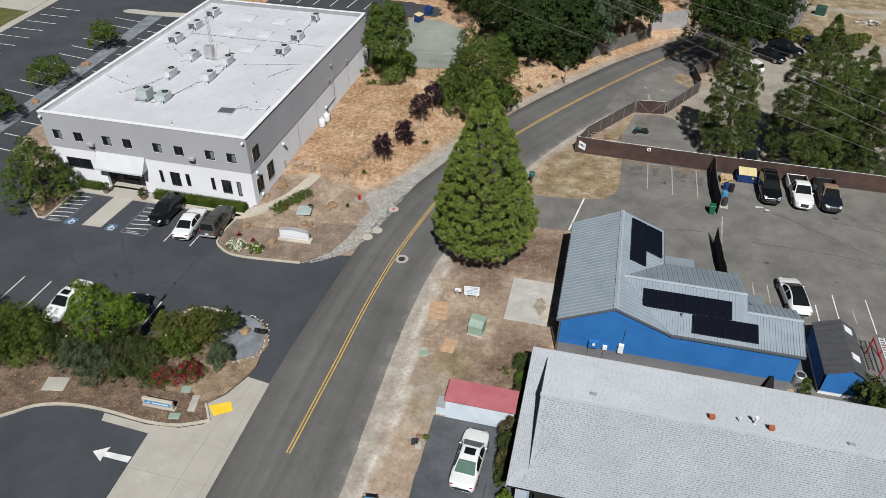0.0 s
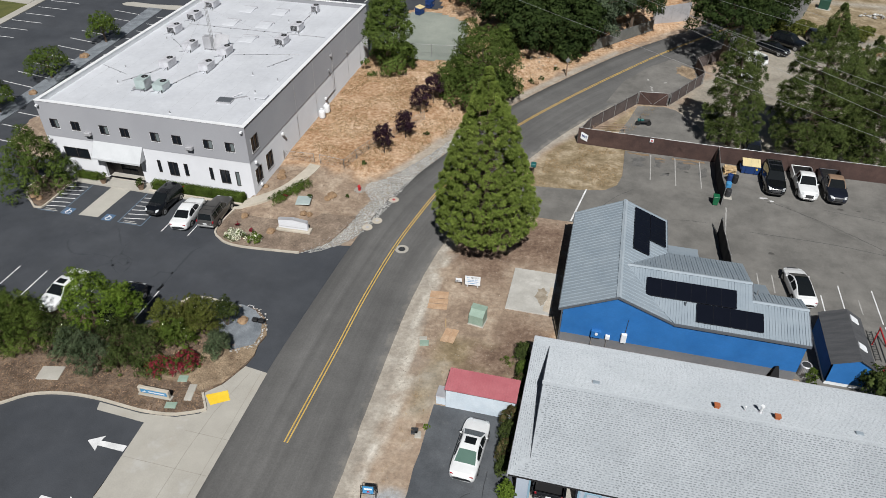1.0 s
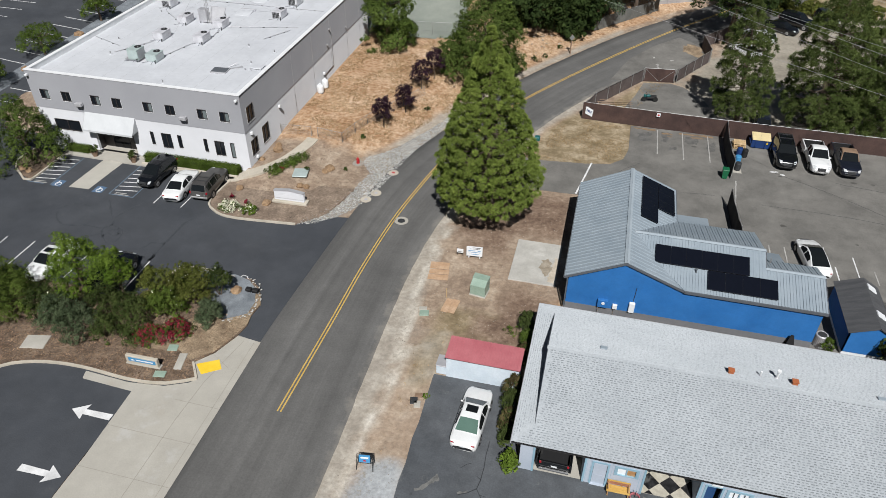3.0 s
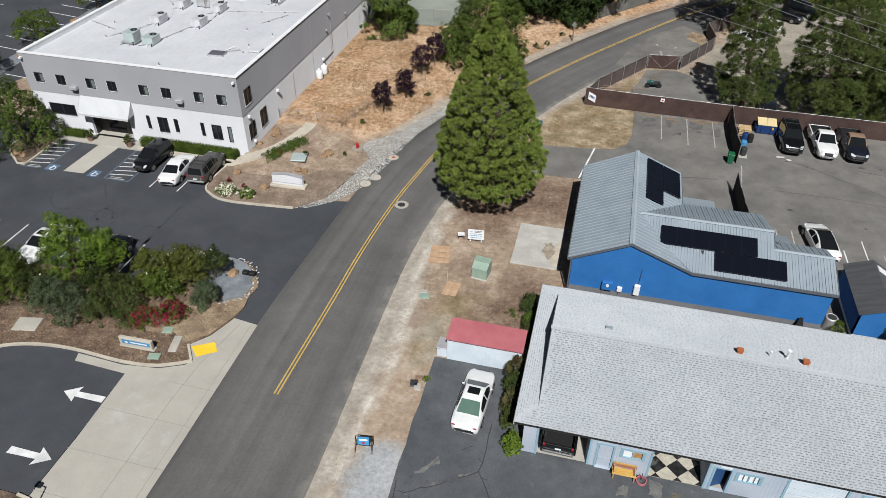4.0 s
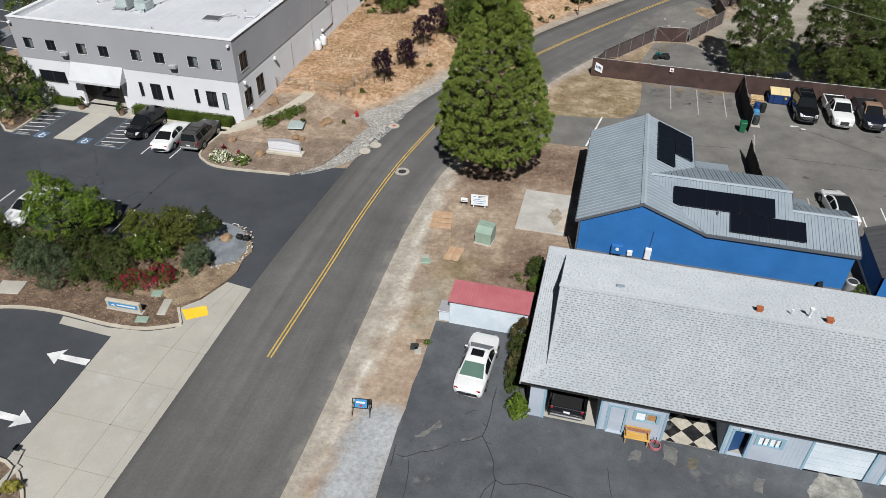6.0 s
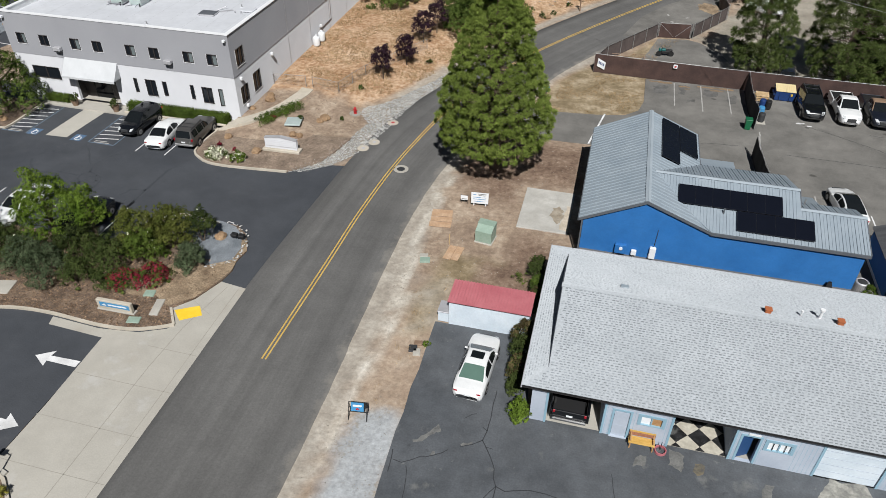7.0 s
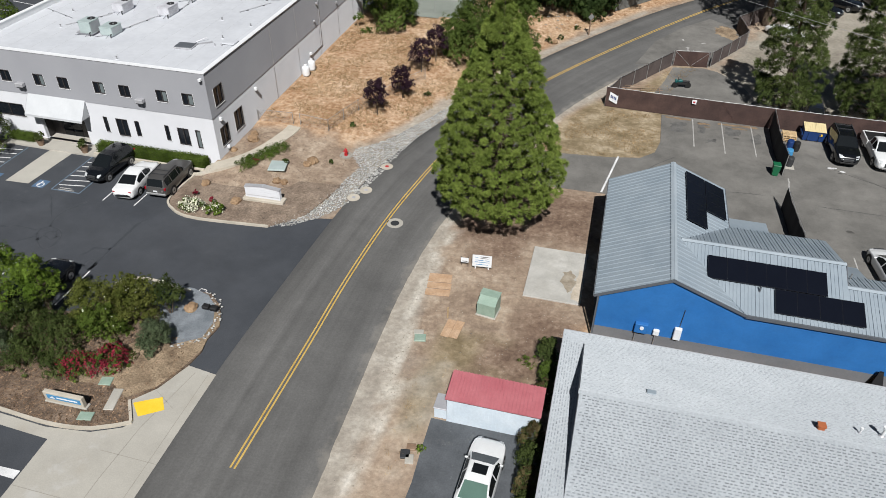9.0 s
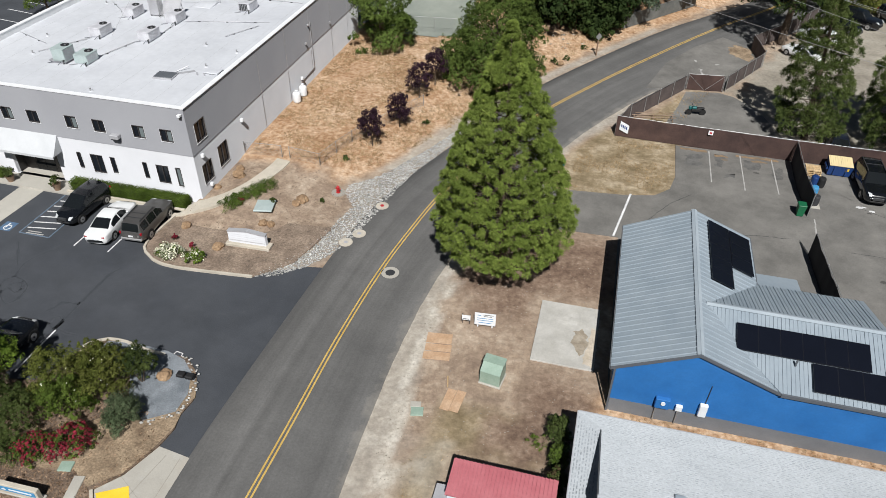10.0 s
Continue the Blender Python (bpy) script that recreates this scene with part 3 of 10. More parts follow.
def ground_material():
    m = bpy.data.materials.new("dry_earth")
    m.use_nodes = True
    nodes, links = m.node_tree.nodes, m.node_tree.links
    b = nodes["Principled BSDF"]
    b.inputs["Roughness"].default_value, b.inputs["Specular IOR Level"].default_value = 0.97, 0.2
    at = nodes.new("ShaderNodeTexCoord")

    def fuzz(scale, detail=5.0, rough=0.62):
        n = nodes.new("ShaderNodeTexNoise")
        n.inputs["Scale"].default_value, n.inputs["Detail"].default_value, n.inputs["Roughness"].default_value = scale, detail, rough
        links.new(at.outputs["Object"], n.inputs["Vector"])
        return n.outputs["Fac"]

    def ramp(fac, *stops):
        r = nodes.new("ShaderNodeValToRGB")
        el = r.color_ramp.elements
        while len(el) < len(stops):
            el.new(0.5)
        for e, (p, c) in zip(el, stops):
            e.position, e.color = p, (*c, 1)
        links.new(fac, r.inputs["Fac"])
        return r.outputs["Color"]

    def blend(fac, a, c):
        n = nodes.new("ShaderNodeMix")
        n.data_type = "RGBA"
        links.new(fac, n.inputs[0])
        links.new(a, n.inputs[6])
        links.new(c, n.inputs[7])
        return n.outputs[2]

    soil = nodes.new("ShaderNodeAttribute")
    soil.attribute_name = "soil"
    split = nodes.new("ShaderNodeSeparateColor")
    links.new(soil.outputs["Color"], split.inputs[0])
    mid, fine = fuzz(0.45), fuzz(3.2, 8.0, 0.7)
    def both(a, c, share):
        n = nodes.new("ShaderNodeMix")
        n.inputs[0].default_value = share
        links.new(a, n.inputs[2])
        links.new(c, n.inputs[3])
        return n.outputs[0]

    brown = ramp(both(mid, fuzz(1.7, 9.0, 0.72), 0.45), (0.34, (0.192, 0.139, 0.106)), (0.49, (0.305, 0.229, 0.168)), (0.60, (0.43, 0.345, 0.264)), (0.70, (0.61, 0.52, 0.415)))
    grass = ramp(both(fuzz(0.24, 8.0, 0.7), fuzz(2.1, 9.0, 0.75), 0.6), (0.37, (0.225, 0.120, 0.058)), (0.46, (0.37, 0.225, 0.128)), (0.54, (0.52, 0.365, 0.24)), (0.65, (0.68, 0.53, 0.40)))
    needles = ramp(both(fuzz(0.5), fuzz(2.6, 9.0, 0.75), 0.5), (0.36, (0.108, 0.070, 0.051)), (0.50, (0.205, 0.142, 0.103)), (0.66, (0.37, 0.28, 0.21)))
    grit = ramp(both(fuzz(0.35), fuzz(5.0, 9.0, 0.75), 0.5), (0.36, (0.29, 0.255, 0.20)), (0.46, (0.35, 0.362, 0.37)), (0.64, (0.455, 0.475, 0.49)))
    dust = ramp(fuzz(0.7, 6.0, 0.6), (0.3, (0.31, 0.283, 0.243)), (0.55, (0.405, 0.375, 0.325)), (0.75, (0.55, 0.52, 0.46)))
    chalk = ramp(both(fuzz(0.8, 7.0, 0.65), fuzz(4.0, 9.0, 0.75), 0.4), (0.36, (0.42, 0.38, 0.32)), (0.50, (0.58, 0.54, 0.47)), (0.66, (0.74, 0.71, 0.65)))
    yard = ramp(fuzz(0.22), (0.3, (0.22, 0.197, 0.160)), (0.7, (0.40, 0.365, 0.305)))
    colour = blend(split.outputs[0], brown, grass)
    olive = ramp(fuzz(0.5, 8.0, 0.7), (0.34, (0.17, 0.130, 0.075)), (0.5, (0.275, 0.215, 0.135)), (0.66, (0.44, 0.365, 0.26)))
    colour = blend(soil.outputs["Alpha"], colour, olive)
    colour = blend(split.outputs[2], colour, yard)
    cover = nodes.new("ShaderNodeAttribute")
    cover.attribute_name = "cover"
    lay = nodes.new("ShaderNodeSeparateColor")
    links.new(cover.outputs["Color"], lay.inputs[0])
    colour = blend(lay.outputs[0], colour, needles)
    colour = blend(split.outputs[1], colour, dust)
    colour = blend(lay.outputs[2], colour, chalk)
    colour = blend(lay.outputs[1], colour, grit)
    spread = nodes.new("ShaderNodeMapRange")
    spread.inputs["From Min"].default_value, spread.inputs["From Max"].default_value = 0.3, 0.7
    spread.inputs["To Min"].default_value, spread.inputs["To Max"].default_value = 0.78, 1.2
    links.new(fine, spread.inputs["Value"])
    k = nodes.new("ShaderNodeVectorMath")
    k.operation = "SCALE"
    links.new(colour, k.inputs[0])
    links.new(spread.outputs[0], k.inputs["Scale"])
    links.new(k.outputs[0], b.inputs["Base Color"])
    bp = nodes.new("ShaderNodeBump")
    bp.inputs["Strength"].default_value, bp.inputs["Distance"].default_value = 0.7, 0.08
    links.new(fine, bp.inputs["Height"])
    links.new(bp.outputs[0], b.inputs["Normal"])
    return m


ground = new("ground", ground_sheet())
ground.data.materials.append(ground_material())
tagged(ground, "dry brown earth and golden grass with pale dusty verges", "ground", kind="structure")


def paved(name, shape, mat, label, category="pavement"):
    return tagged(part(name, shape, mat), label, category, kind="structure")


# ---- road ----
def road_strip():
    left, right = curve(ROAD_LEFT, 1.5), curve(ROAD_RIGHT, 1.5)

    def even(line, n):
        d = np.concatenate([[0], np.cumsum([math.dist(a, b) for a, b in zip(line, line[1:])])])
        t = np.linspace(0, d[-1], n)
        return np.stack([np.interp(t, d, [p[k] for p in line]) for k in (0, 1)], 1)

    ks = [0, 0.006, 0.12, 0.25, 0.38, 0.5, 0.62, 0.75, 0.88, 0.994, 1]
    n, across = 260, len(ks)
    a, c = even(left, n), even(right, n)
    s = Shape()
    wob = [0.10 * noise.noise(Vector((0, i * 0.7, 5))) + 0.05 * noise.noise(Vector((0, i * 2.3, 9))) for i in range(n)]
    pts = []
    for i in range(n):
        for j in range(across):
            k = ks[j]
            p = a[i] * (1 - k) + c[i] * k
            pts.append((p[0] + (wob[i] if j == across - 1 else 0), p[1], 0.006 + 0.05 * (1 - (2 * k - 1) ** 2) - (0.16 if j in (0, across - 1) else 0)))
    return s.add(pts, [(i * across + j, i * across + j + 1, (i + 1) * across + j + 1, (i + 1) * across + j) for i in range(n - 1) for j in range(across - 1)])


def road_material():
    """Worn asphalt whose streaks follow the lanes."""
    m = material("worn_road_asphalt", ((0.101, 0.099, 0.096), (0.138, 0.135, 0.130)), 0.92, 0.12, 9.0, 0.3, fine=0.14, stain=0.08, stain_scale=0.6, spots=((1.9, 0.70, 0.45, (0.30, 0.29, 0.27)),))
    nodes, links = m.node_tree.nodes, m.node_tree.links
    b = nodes["Principled BSDF"]
    colour = b.inputs["Base Color"].links[0].from_socket
    run = nodes.new("ShaderNodeAttribute")
    run.attribute_name = "run"
    for size, low, high in (((1.1, 0.012, 1), 0.86, 1.12), ((5.0, 0.10, 1), 0.95, 1.05)):
        mp = nodes.new("ShaderNodeMapping")
        mp.inputs["Scale"].default_value = size
        links.new(run.outputs["Vector"], mp.inputs["Vector"])
        n = nodes.new("ShaderNodeTexNoise")
        n.inputs["Scale"].default_value, n.inputs["Detail"].default_value = 1.0, 4.0
        links.new(mp.outputs[0], n.inputs["Vector"])
        r = nodes.new("ShaderNodeMapRange")
        r.inputs["From Min"].default_value, r.inputs["From Max"].default_value = 0.32, 0.68
        r.inputs["To Min"].default_value, r.inputs["To Max"].default_value = low, high
        links.new(n.outputs["Fac"], r.inputs["Value"])
        k = nodes.new("ShaderNodeVectorMath")
        k.operation = "SCALE"
        links.new(colour, k.inputs[0])
        links.new(r.outputs[0], k.inputs["Scale"])
        colour = k.outputs[0]
    # dust blown over the verge side
    where = nodes.new("ShaderNodeSeparateXYZ")
    links.new(run.outputs["Vector"], where.inputs[0])
    drift = nodes.new("ShaderNodeTexNoise")
    drift.inputs["Scale"].default_value, drift.inputs["Detail"].default_value, drift.inputs["Roughness"].default_value = 0.7, 9.0, 0.68
    at = nodes.new("ShaderNodeTexCoord")
    links.new(at.outputs["Object"], drift.inputs["Vector"])
    lift = nodes.new("ShaderNodeMath")
    lift.operation, lift.inputs[1].default_value = "MULTIPLY_ADD", 2.6
    links.new(drift.outputs["Fac"], lift.inputs[0])
    links.new(where.outputs[0], lift.inputs[2])
    edge = nodes.new("ShaderNodeMapRange")
    edge.inputs["From Min"].default_value, edge.inputs["From Max"].default_value, edge.inputs["To Max"].default_value = 9.3, 10.4, 0.5
    links.new(lift.outputs[0], edge.inputs["Value"])
    over = nodes.new("ShaderNodeMix")
    over.data_type = "RGBA"
    over.inputs[7].default_value = (0.40, 0.365, 0.31, 1)
    links.new(edge.outputs[0], over.inputs[0])
    links.new(colour, over.inputs[6])
    links.new(over.outputs[2], b.inputs["Base Color"])
    return m


MAT["road"] = road_material()
road = paved("road", road_strip(), "road", "two-lane grey asphalt road with a double yellow centre line", "road")
for poly in road.data.polygons:
    poly.use_smooth = True
run = road.data.attributes.new("run", "FLOAT_VECTOR", "POINT")
ACROSS = [0, 0.05, 1.0, 2.1, 3.2, 4.2, 5.3, 6.4, 7.5, 8.45, 8.5]
run.data.foreach_set("vector", [c for i in range(260) for a in ACROSS for c in (a, i * 1.35, 0.0)])
for side in (-0.115, 0.115):
    part("yellow_line", Shape().strip(offset(curve(YELLOW, 1.2), side), 0.10, 0.03, 0.066), "yellow_line", road, "yellow painted centre line")

# concrete collars of the manholes
for (x, y), r in (((-8.82, 45.72), 0.62),):
    ring = part("manhole_collar", Shape().lathe([(r, -0.02), (r, 0.066), (0.33, 0.066), (0.33, 0.05)], 28, (x, y, 0)), "concrete", road, "pale concrete ring round a manhole")
    part("manhole_cover", Shape().lathe([(0.33, 0.03), (0.33, 0.062), (0.28, 0.066)], 24, (x, y, 0)), "grille", ring, "dark iron manhole cover")
for x, y in ((-12.40, 49.45), (-12.98, 48.2), (-11.9, 53.35)):
    collar = part("valve_collar", Shape().lathe([(0.5, -0.06), (0.5, 0.055), (0.17, 0.06)], 22, (x, y, 0)), "kerb", road, "pale round concrete collar at the road's edge")
    part("valve_lid", Shape().lathe([(0.16, 0.03), (0.16, 0.066), (0.12, 0.07)], 14, (x, y, 0)), "red" if y > 53 else "hvac", collar, "small red valve lid" if y > 53 else "small grey valve lid")

# ---- paved lots ----
ISLAND = [(-70, 16.5), (-40, 17.6), (-35, 18.9), (-31.6, 21.2), (-29.9, 22.6), (-27.7, 23.3), (-25.0, 23.5), (-21.2, 23.3), (-18.7, 23.6), (-16.9, 24.5), (-17.9, 25.8), (-16.9, 27.0), (-16.15, 28.95), (-15.95, 30.2), (-16.15, 31.1), (-16.0, 32.2), (-16.45, 33.4), (-17.0, 34.2), (-18.0, 35.0), (-19.3, 35.0), (-21.3, 35.1), (-23.4, 35.2), (-24.4, 34.4), (-24.9, 32.4), (-25.5, 31.2), (-27, 30.9), (-70, 30.9)]
PLANTER = [(-26.55, 47.9), (-26.75, 44.6), (-26.2, 43.4), (-25.2, 42.75), (-23.2, 42.4), (-17.7, 42.85), (-15.6, 45.0), (-14.5, 49.6), (-14.2, 52.7), (-15.2, 54.4), (-17, 55.2), (-18.4, 56.6), (-21.5, 56.7), (-25.4, 56.6), (-25.2, 49.8), (-26.4, 48.5)]
lot_west = paved("parking_lot_west", Shape().prism([(-120, -40), (-20.4, -40), (-20.4, 22.4), (-16.2, 24.6), (-13.4, 28.4), (-13.2, 37.6), (-12.8, 45.2), (-14.5, 44.9), (-16.4, 43.9), (-17.7, 42.95), (-23.2, 42.5), (-25.2, 42.85), (-26.2, 43.5), (-26.7, 44.6), (-26.6, 48.2), (-27, 49.95), (-47.9, 49.95), (-47.92, 112), (-120, 112)], -0.22, 0.0), "lot_dark", "dark sealed asphalt of the office parking lot", "parking lot")
lot_east = paved("parking_lot_east", Shape().prism([(-3.9, 53.6), (0.5, 54.0), (6.1, 54.1), (6.3, 40), (6.6, 37.9), (24.3, 37.9), (24.5, 36.4), (70, 36.4), (70, 69.5), (10.3, 69.5), (10.25, 64), (9.8, 61.9), (8.6, 60.6), (6.1, 60.0), (1.2, 59.5), (-1.9, 60.2)], -0.22, 0.0), "lot_grey", "old grey asphalt of the lot behind the blue building", "parking lot")
driveway = paved("driveway", Shape().prism([(-0.4, -40), (-0.95, 12), (-1.28, 17.2), (-1.42, 20.4), (-1.36, 21.6), (-1.48, 23.4), (-1.40, 24.8), (-1.47, 26.8), (-1.5, 28.95), (4.6, 29.0), (5.1, 23.1), (70, 23.1), (70, -40)], -0.22, 0.0), "drive", "dark cracked asphalt driveway of the grey house", "driveway")
apron = paved("concrete_apron", Shape().prism([(-20.35, -40), (-20.35, 12.6), (-20.33, 17.2), (-20.55, 22.45), (-24.4, 22.65), (-24.6, 23.3), (-21.2, 23.1), (-18.7, 23.4), (-17.2, 24.1), (-16.95, 24.5), (-17.9, 25.9), (-16.9, 27.1), (-16.15, 29.0), (-14.25, 28.75), (-14.15, 18.7), (-14.0, -40)], -0.22, 0.014), "concrete", "pale concrete apron at the lot's entrance with a ramp", "pavement")
for y in (7.8, 10.7, 13.6, 16.5, 19.6, 22.5):
    part("joint", Shape().strip([(-20.4 if y < 22 else -17.5, y + 0.05), (-14.2, y)], 0.035, 0.0, 0.018), "joint", apron)
part("joint", Shape().strip([(-16.55, 4.0), (-16.5, 21.0), (-16.3, 24.4), (-15.5, 28.6)], 0.045, 0.0, 0.018), "joint", apron)
part("gutter_line", Shape().strip([(-14.62, 4.0), (-14.66, 20.0), (-14.7, 28.6)], 0.035, 0.0, 0.018), "joint", apron, "worn gutter line along the road")
part("joint", Shape().strip([(-17.0, 26.9), (-15.3, 25.9)], 0.025, 0.0, 0.018), "joint", apron)
pad = part("tactile_pad", Shape().prism([(-17.64, 25.72), (-16.3, 26.5), (-15.72, 25.72), (-16.85, 24.95)], 0.0, 0.024), "yellow_pad", apron, "bright yellow tactile paving of the kerb ramp")
for i in range(9):
    for j in range(5):
        u, w = (i + 0.5) / 9, (j + 0.5) / 5
        p = Vector((-17.64, 25.72)).lerp(Vector((-16.3, 26.5)), u).lerp(Vector((-16.85, 24.95)).lerp(Vector((-15.72, 25.72)), u), w)
        part("dome", Shape().lathe([(0.035, 0.02), (0.022, 0.03)], 6, (p.x, p.y, 0)), "yellow_pad", pad)
part("ramp_kerb", Shape().strip([(-17.9, 25.8), (-16.95, 24.5)], 0.16, 0.0, 0.13), "kerb", apron)


def bed(name, poly, mat, label, z=0.09, kerb=True, open_from=None):
    b = paved(name, Shape().prism(poly, -0.2, z), mat, label, "planting bed")
    if kerb:
        line = curve(poly + [poly[0]], 0.7) if open_from is None else curve(poly[open_from[0]:open_from[1]], 0.7)
        part("kerb", Shape().strip(line, 0.17, -0.1, 0.15), "kerb", b, "pale concrete kerb")
    return b


island = bed("planting_island", ISLAND, "mulch", "bark-mulched planting island with a concrete kerb", open_from=(0, 10))
part("kerb", Shape().strip(curve([(-24.5, 34.2), (-24.1, 34.75), (-23.4, 35.15), (-22.2, 35.2), (-20.9, 34.95), (-19.4, 34.85)], 0.5), 0.2, -0.1, 0.15), "kerb", island, "pale concrete kerb")
gravel = part("gravel", Shape().prism([(-17.9, 30.2), (-16.5, 31.2), (-16.5, 32.5), (-17.15, 34.0), (-18.1, 34.8), (-19.3, 35.15), (-21.3, 35.25), (-23.3, 35.0), (-23.6, 33.6), (-20.5, 33.0), (-19.4, 31.2)], 0.0, 0.11), "gravel_blue", island, "blue-grey crushed gravel")
DRY_SOIL = [(-21.5, 26.2), (-19.5, 26.6), (-18.2, 25.9), (-17.0, 27.0), (-16.3, 28.9), (-16.0, 30.3), (-16.2, 31.5), (-16.0, 32.4), (-16.5, 33.5), (-17.0, 33.4), (-16.7, 31.6), (-17.9, 30.1), (-19.4, 30.6), (-20.6, 29.4), (-22.0, 28.4)]
part("dry_soil", Shape().prism(DRY_SOIL, 0.0, 0.098), "dry_soil", island, "dry pale soil with thin grass")
planter = paved("planter", Shape().prism([p for p in PLANTER if p[1] < 49.7], -0.2, 0.06), "bed_dirt", "bare brown planter in front of the office with a kerb", "planting bed")
part("kerb", Shape().strip(curve(PLANTER[:6], 0.6), 0.17, -0.1, 0.15), "kerb", planter, "pale concrete kerb")
tree_bed = bed("tree_bed", [(-48.6, 48.6), (-48.7, 46.2), (-47.9, 44.9), (-46.7, 44.0), (-45.0, 43.3), (-45.1, 48.6)], "mulch", "dark mulched bed round a parking lot tree", open_from=(0, 6))
corner_bed = bed("corner_bed", [(-30, 13.2), (-20.98, 13.15), (-20.2, 13.05), (-19.1, 12.6), (-18.2, 11.8), (-17.7, 10.4), (-17.6, 4), (-30, 4)], "mulch", "planted corner bed beside the entrance", open_from=(1, 7))
far_bed = bed("far_bed", [(-63.4, 40), (-61.0, 40), (-61.75, 61), (-62.4, 72), (-63.15, 81.7), (-64.25, 97.2), (-66.87, 97.25), (-65.8, 87.3), (-64.86, 74.4), (-64.1, 61.9)], "gravel_blue", "long grey gravel strip between rows of parking bays", 0.1, kerb=False)
paved("island_nose", Shape().prism([(-72.1, 97.8), (-71.6, 98.5), (-70.8, 98.9), (-66.7, 98.7), (-62.9, 99.2), (-57, 99.9), (-57, 98.2), (-63.3, 97.4), (-66.9, 97.3), (-70.2, 97.25), (-71.6, 97.35)], -0.1, 0.12), "concrete", "pale concrete nose of the parking island", "pavement")
paved("side_walk", Shape().prism([(-83.2, 60), (-84.35, 84), (-85.6, 100), (-86.2, 108), (-88.0, 108), (-87.3, 100), (-86.6, 93.3), (-85.9, 84), (-84.8, 60)], -0.1, 0.12).prism([(-86.75, 93.6), (-87.4, 100), (-88.1, 108), (-105, 108), (-105, 95)], -0.1, 0.11), "concrete", "pale concrete walk along the lawn", "pavement")
paved("lawn", Shape().prism([(-84.9, 60), (-85.95, 84), (-86.65, 93.4), (-105, 94.8), (-105, 60)], -0.1, 0.10), "lawn", "mown green lawn with dry patches", "lawn")

walk_front = paved("front_walk", Shape().prism([(-45.1, 48.35), (-26.6, 48.15), (-25.4, 48.9), (-25.3, 49.9), (-37.7, 49.9), (-37.7, 50.88), (-41.9, 50.88), (-41.9, 49.9), (-45.5, 49.9)], -0.1, 0.13).prism([(-40.75, 43.2), (-38.7, 43.3), (-38.4, 48.4), (-40.6, 48.4)], -0.1, 0.02), "concrete", "pale concrete walk along the office front", "pavement")


def path_strip():
    line = curve([(-27.0, 48.3), (-25.6, 48.75), (-24.2, 49.7), (-23.0, 51.4), (-22.3, 53.2), (-21.9, 55.0), (-21.6, 56.7)], 0.5)
    a, c = offset(line, 0.62), offset(line, -0.62)
    s = Shape()
    pts = []
    for p, q in zip(a, c):
        h = max(float(land(*p)), float(land(*q)), 0.06) + 0.07
        pts += [(*p, h - 0.3), (*p, h), (*q, h), (*q, h - 0.3)]
    n = len(a)
    return s.add(pts, [(4 * i + k, 4 * i + 4 + k, 4 * i + 4 + (k + 1) % 4, 4 * i + (k + 1) % 4) for i in range(n - 1) for k in range(4)] + [(4 * n - 4, 4 * n - 3, 4 * n - 2, 4 * n - 1)])


paved("garden_path", path_strip(), "kerb", "curved narrow concrete path through the planter", "path")
paved("concrete_slab", Shape().box(1.68, 5.45, 40.2, 45.7, -0.2, 0.05, 0.02), "slab_pale", "stained square concrete slab on bare earth", "slab")
slab_stain = [(4.15, 41.6), (4.5, 41.2), (4.85, 41.5), (4.95, 42.3), (4.85, 43.2), (4.45, 43.6), (4.1, 43.2), (4.0, 42.4)]
def ragged(poly, amount, step=0.35):
    """A polygon's outline, broken up unevenly."""
    out = []
    for (ax, ay), (bx, by) in zip(poly, poly[1:] + poly[:1]):
        n = max(1, int(math.hypot(bx - ax, by - ay) / step))
        for k in range(n):
            x, y = ax + (bx - ax) * k / n, ay + (by - ay) * k / n
            out.append((x + amount * (noise.noise(Vector((x * 1.3, y * 1.3, 1))) + 0.6 * noise.noise(Vector((x * 4, y * 4, 2)))), y + amount * (noise.noise(Vector((x * 1.3, y * 1.3, 5))) + 0.6 * noise.noise(Vector((x * 4, y * 4, 6))))))
    return out


paved("yard_asphalt", Shape().prism([(8.6, 70.0), (20.5, 69.7), (20, 73), (18.2, 78.6), (16.0, 81.3), (14.6, 81.9), (11.4, 81.3), (10.5, 77.3), (9.6, 74.4)], -0.2, -0.01), "lot_grey", "old grey asphalt inside the fenced yard", "yard")
part("damp_stain", Shape().prism(ragged(slab_stain, 0.35, 0.12), 0.03, 0.054), "slab_stain", bpy.data.objects["concrete_slab"], "brown dirt stain")
part("dust_drift", Shape().prism(ragged([(4.75, 40.6), (5.42, 40.5), (5.42, 43.6), (5.0, 43.9), (4.95, 42.2)], 0.2, 0.12), 0.03, 0.052), "drift", bpy.data.objects["concrete_slab"], "pale drift of dust")
turnout = paved("turnout", Shape().prism([(7.4, 81.0), (11.2, 82.3), (15.2, 82.9), (19.3, 90.2), (18.6, 95.4), (15.9, 97.8), (12.5, 93.7), (9.4, 88.2)], -0.2, 0.066), "lot_grey", "worn grey asphalt turnout before the yard gate", "pavement")
part("sand_drift", Shape().prism(ragged([(16.4, 92.4), (18.4, 91.0), (19.0, 92.6), (18.5, 95.0), (17.2, 95.8), (16.3, 94.6)], 0.5, 0.15), -0.02, 0.078), "dry_soil", turnout, "drift of brown sand")
for pts in ([(13.2, 86.0), (13.0, 86.7), (13.1, 87.3), (12.8, 87.4)], [(12.6, 89.3), (12.5, 89.8)], [(14.6, 89.0), (15.0, 89.3)]):
    part("chalk_mark", Shape().strip(pts, 0.22, 0.05, 0.072), "grey_line", turnout, "smudged white chalk mark")
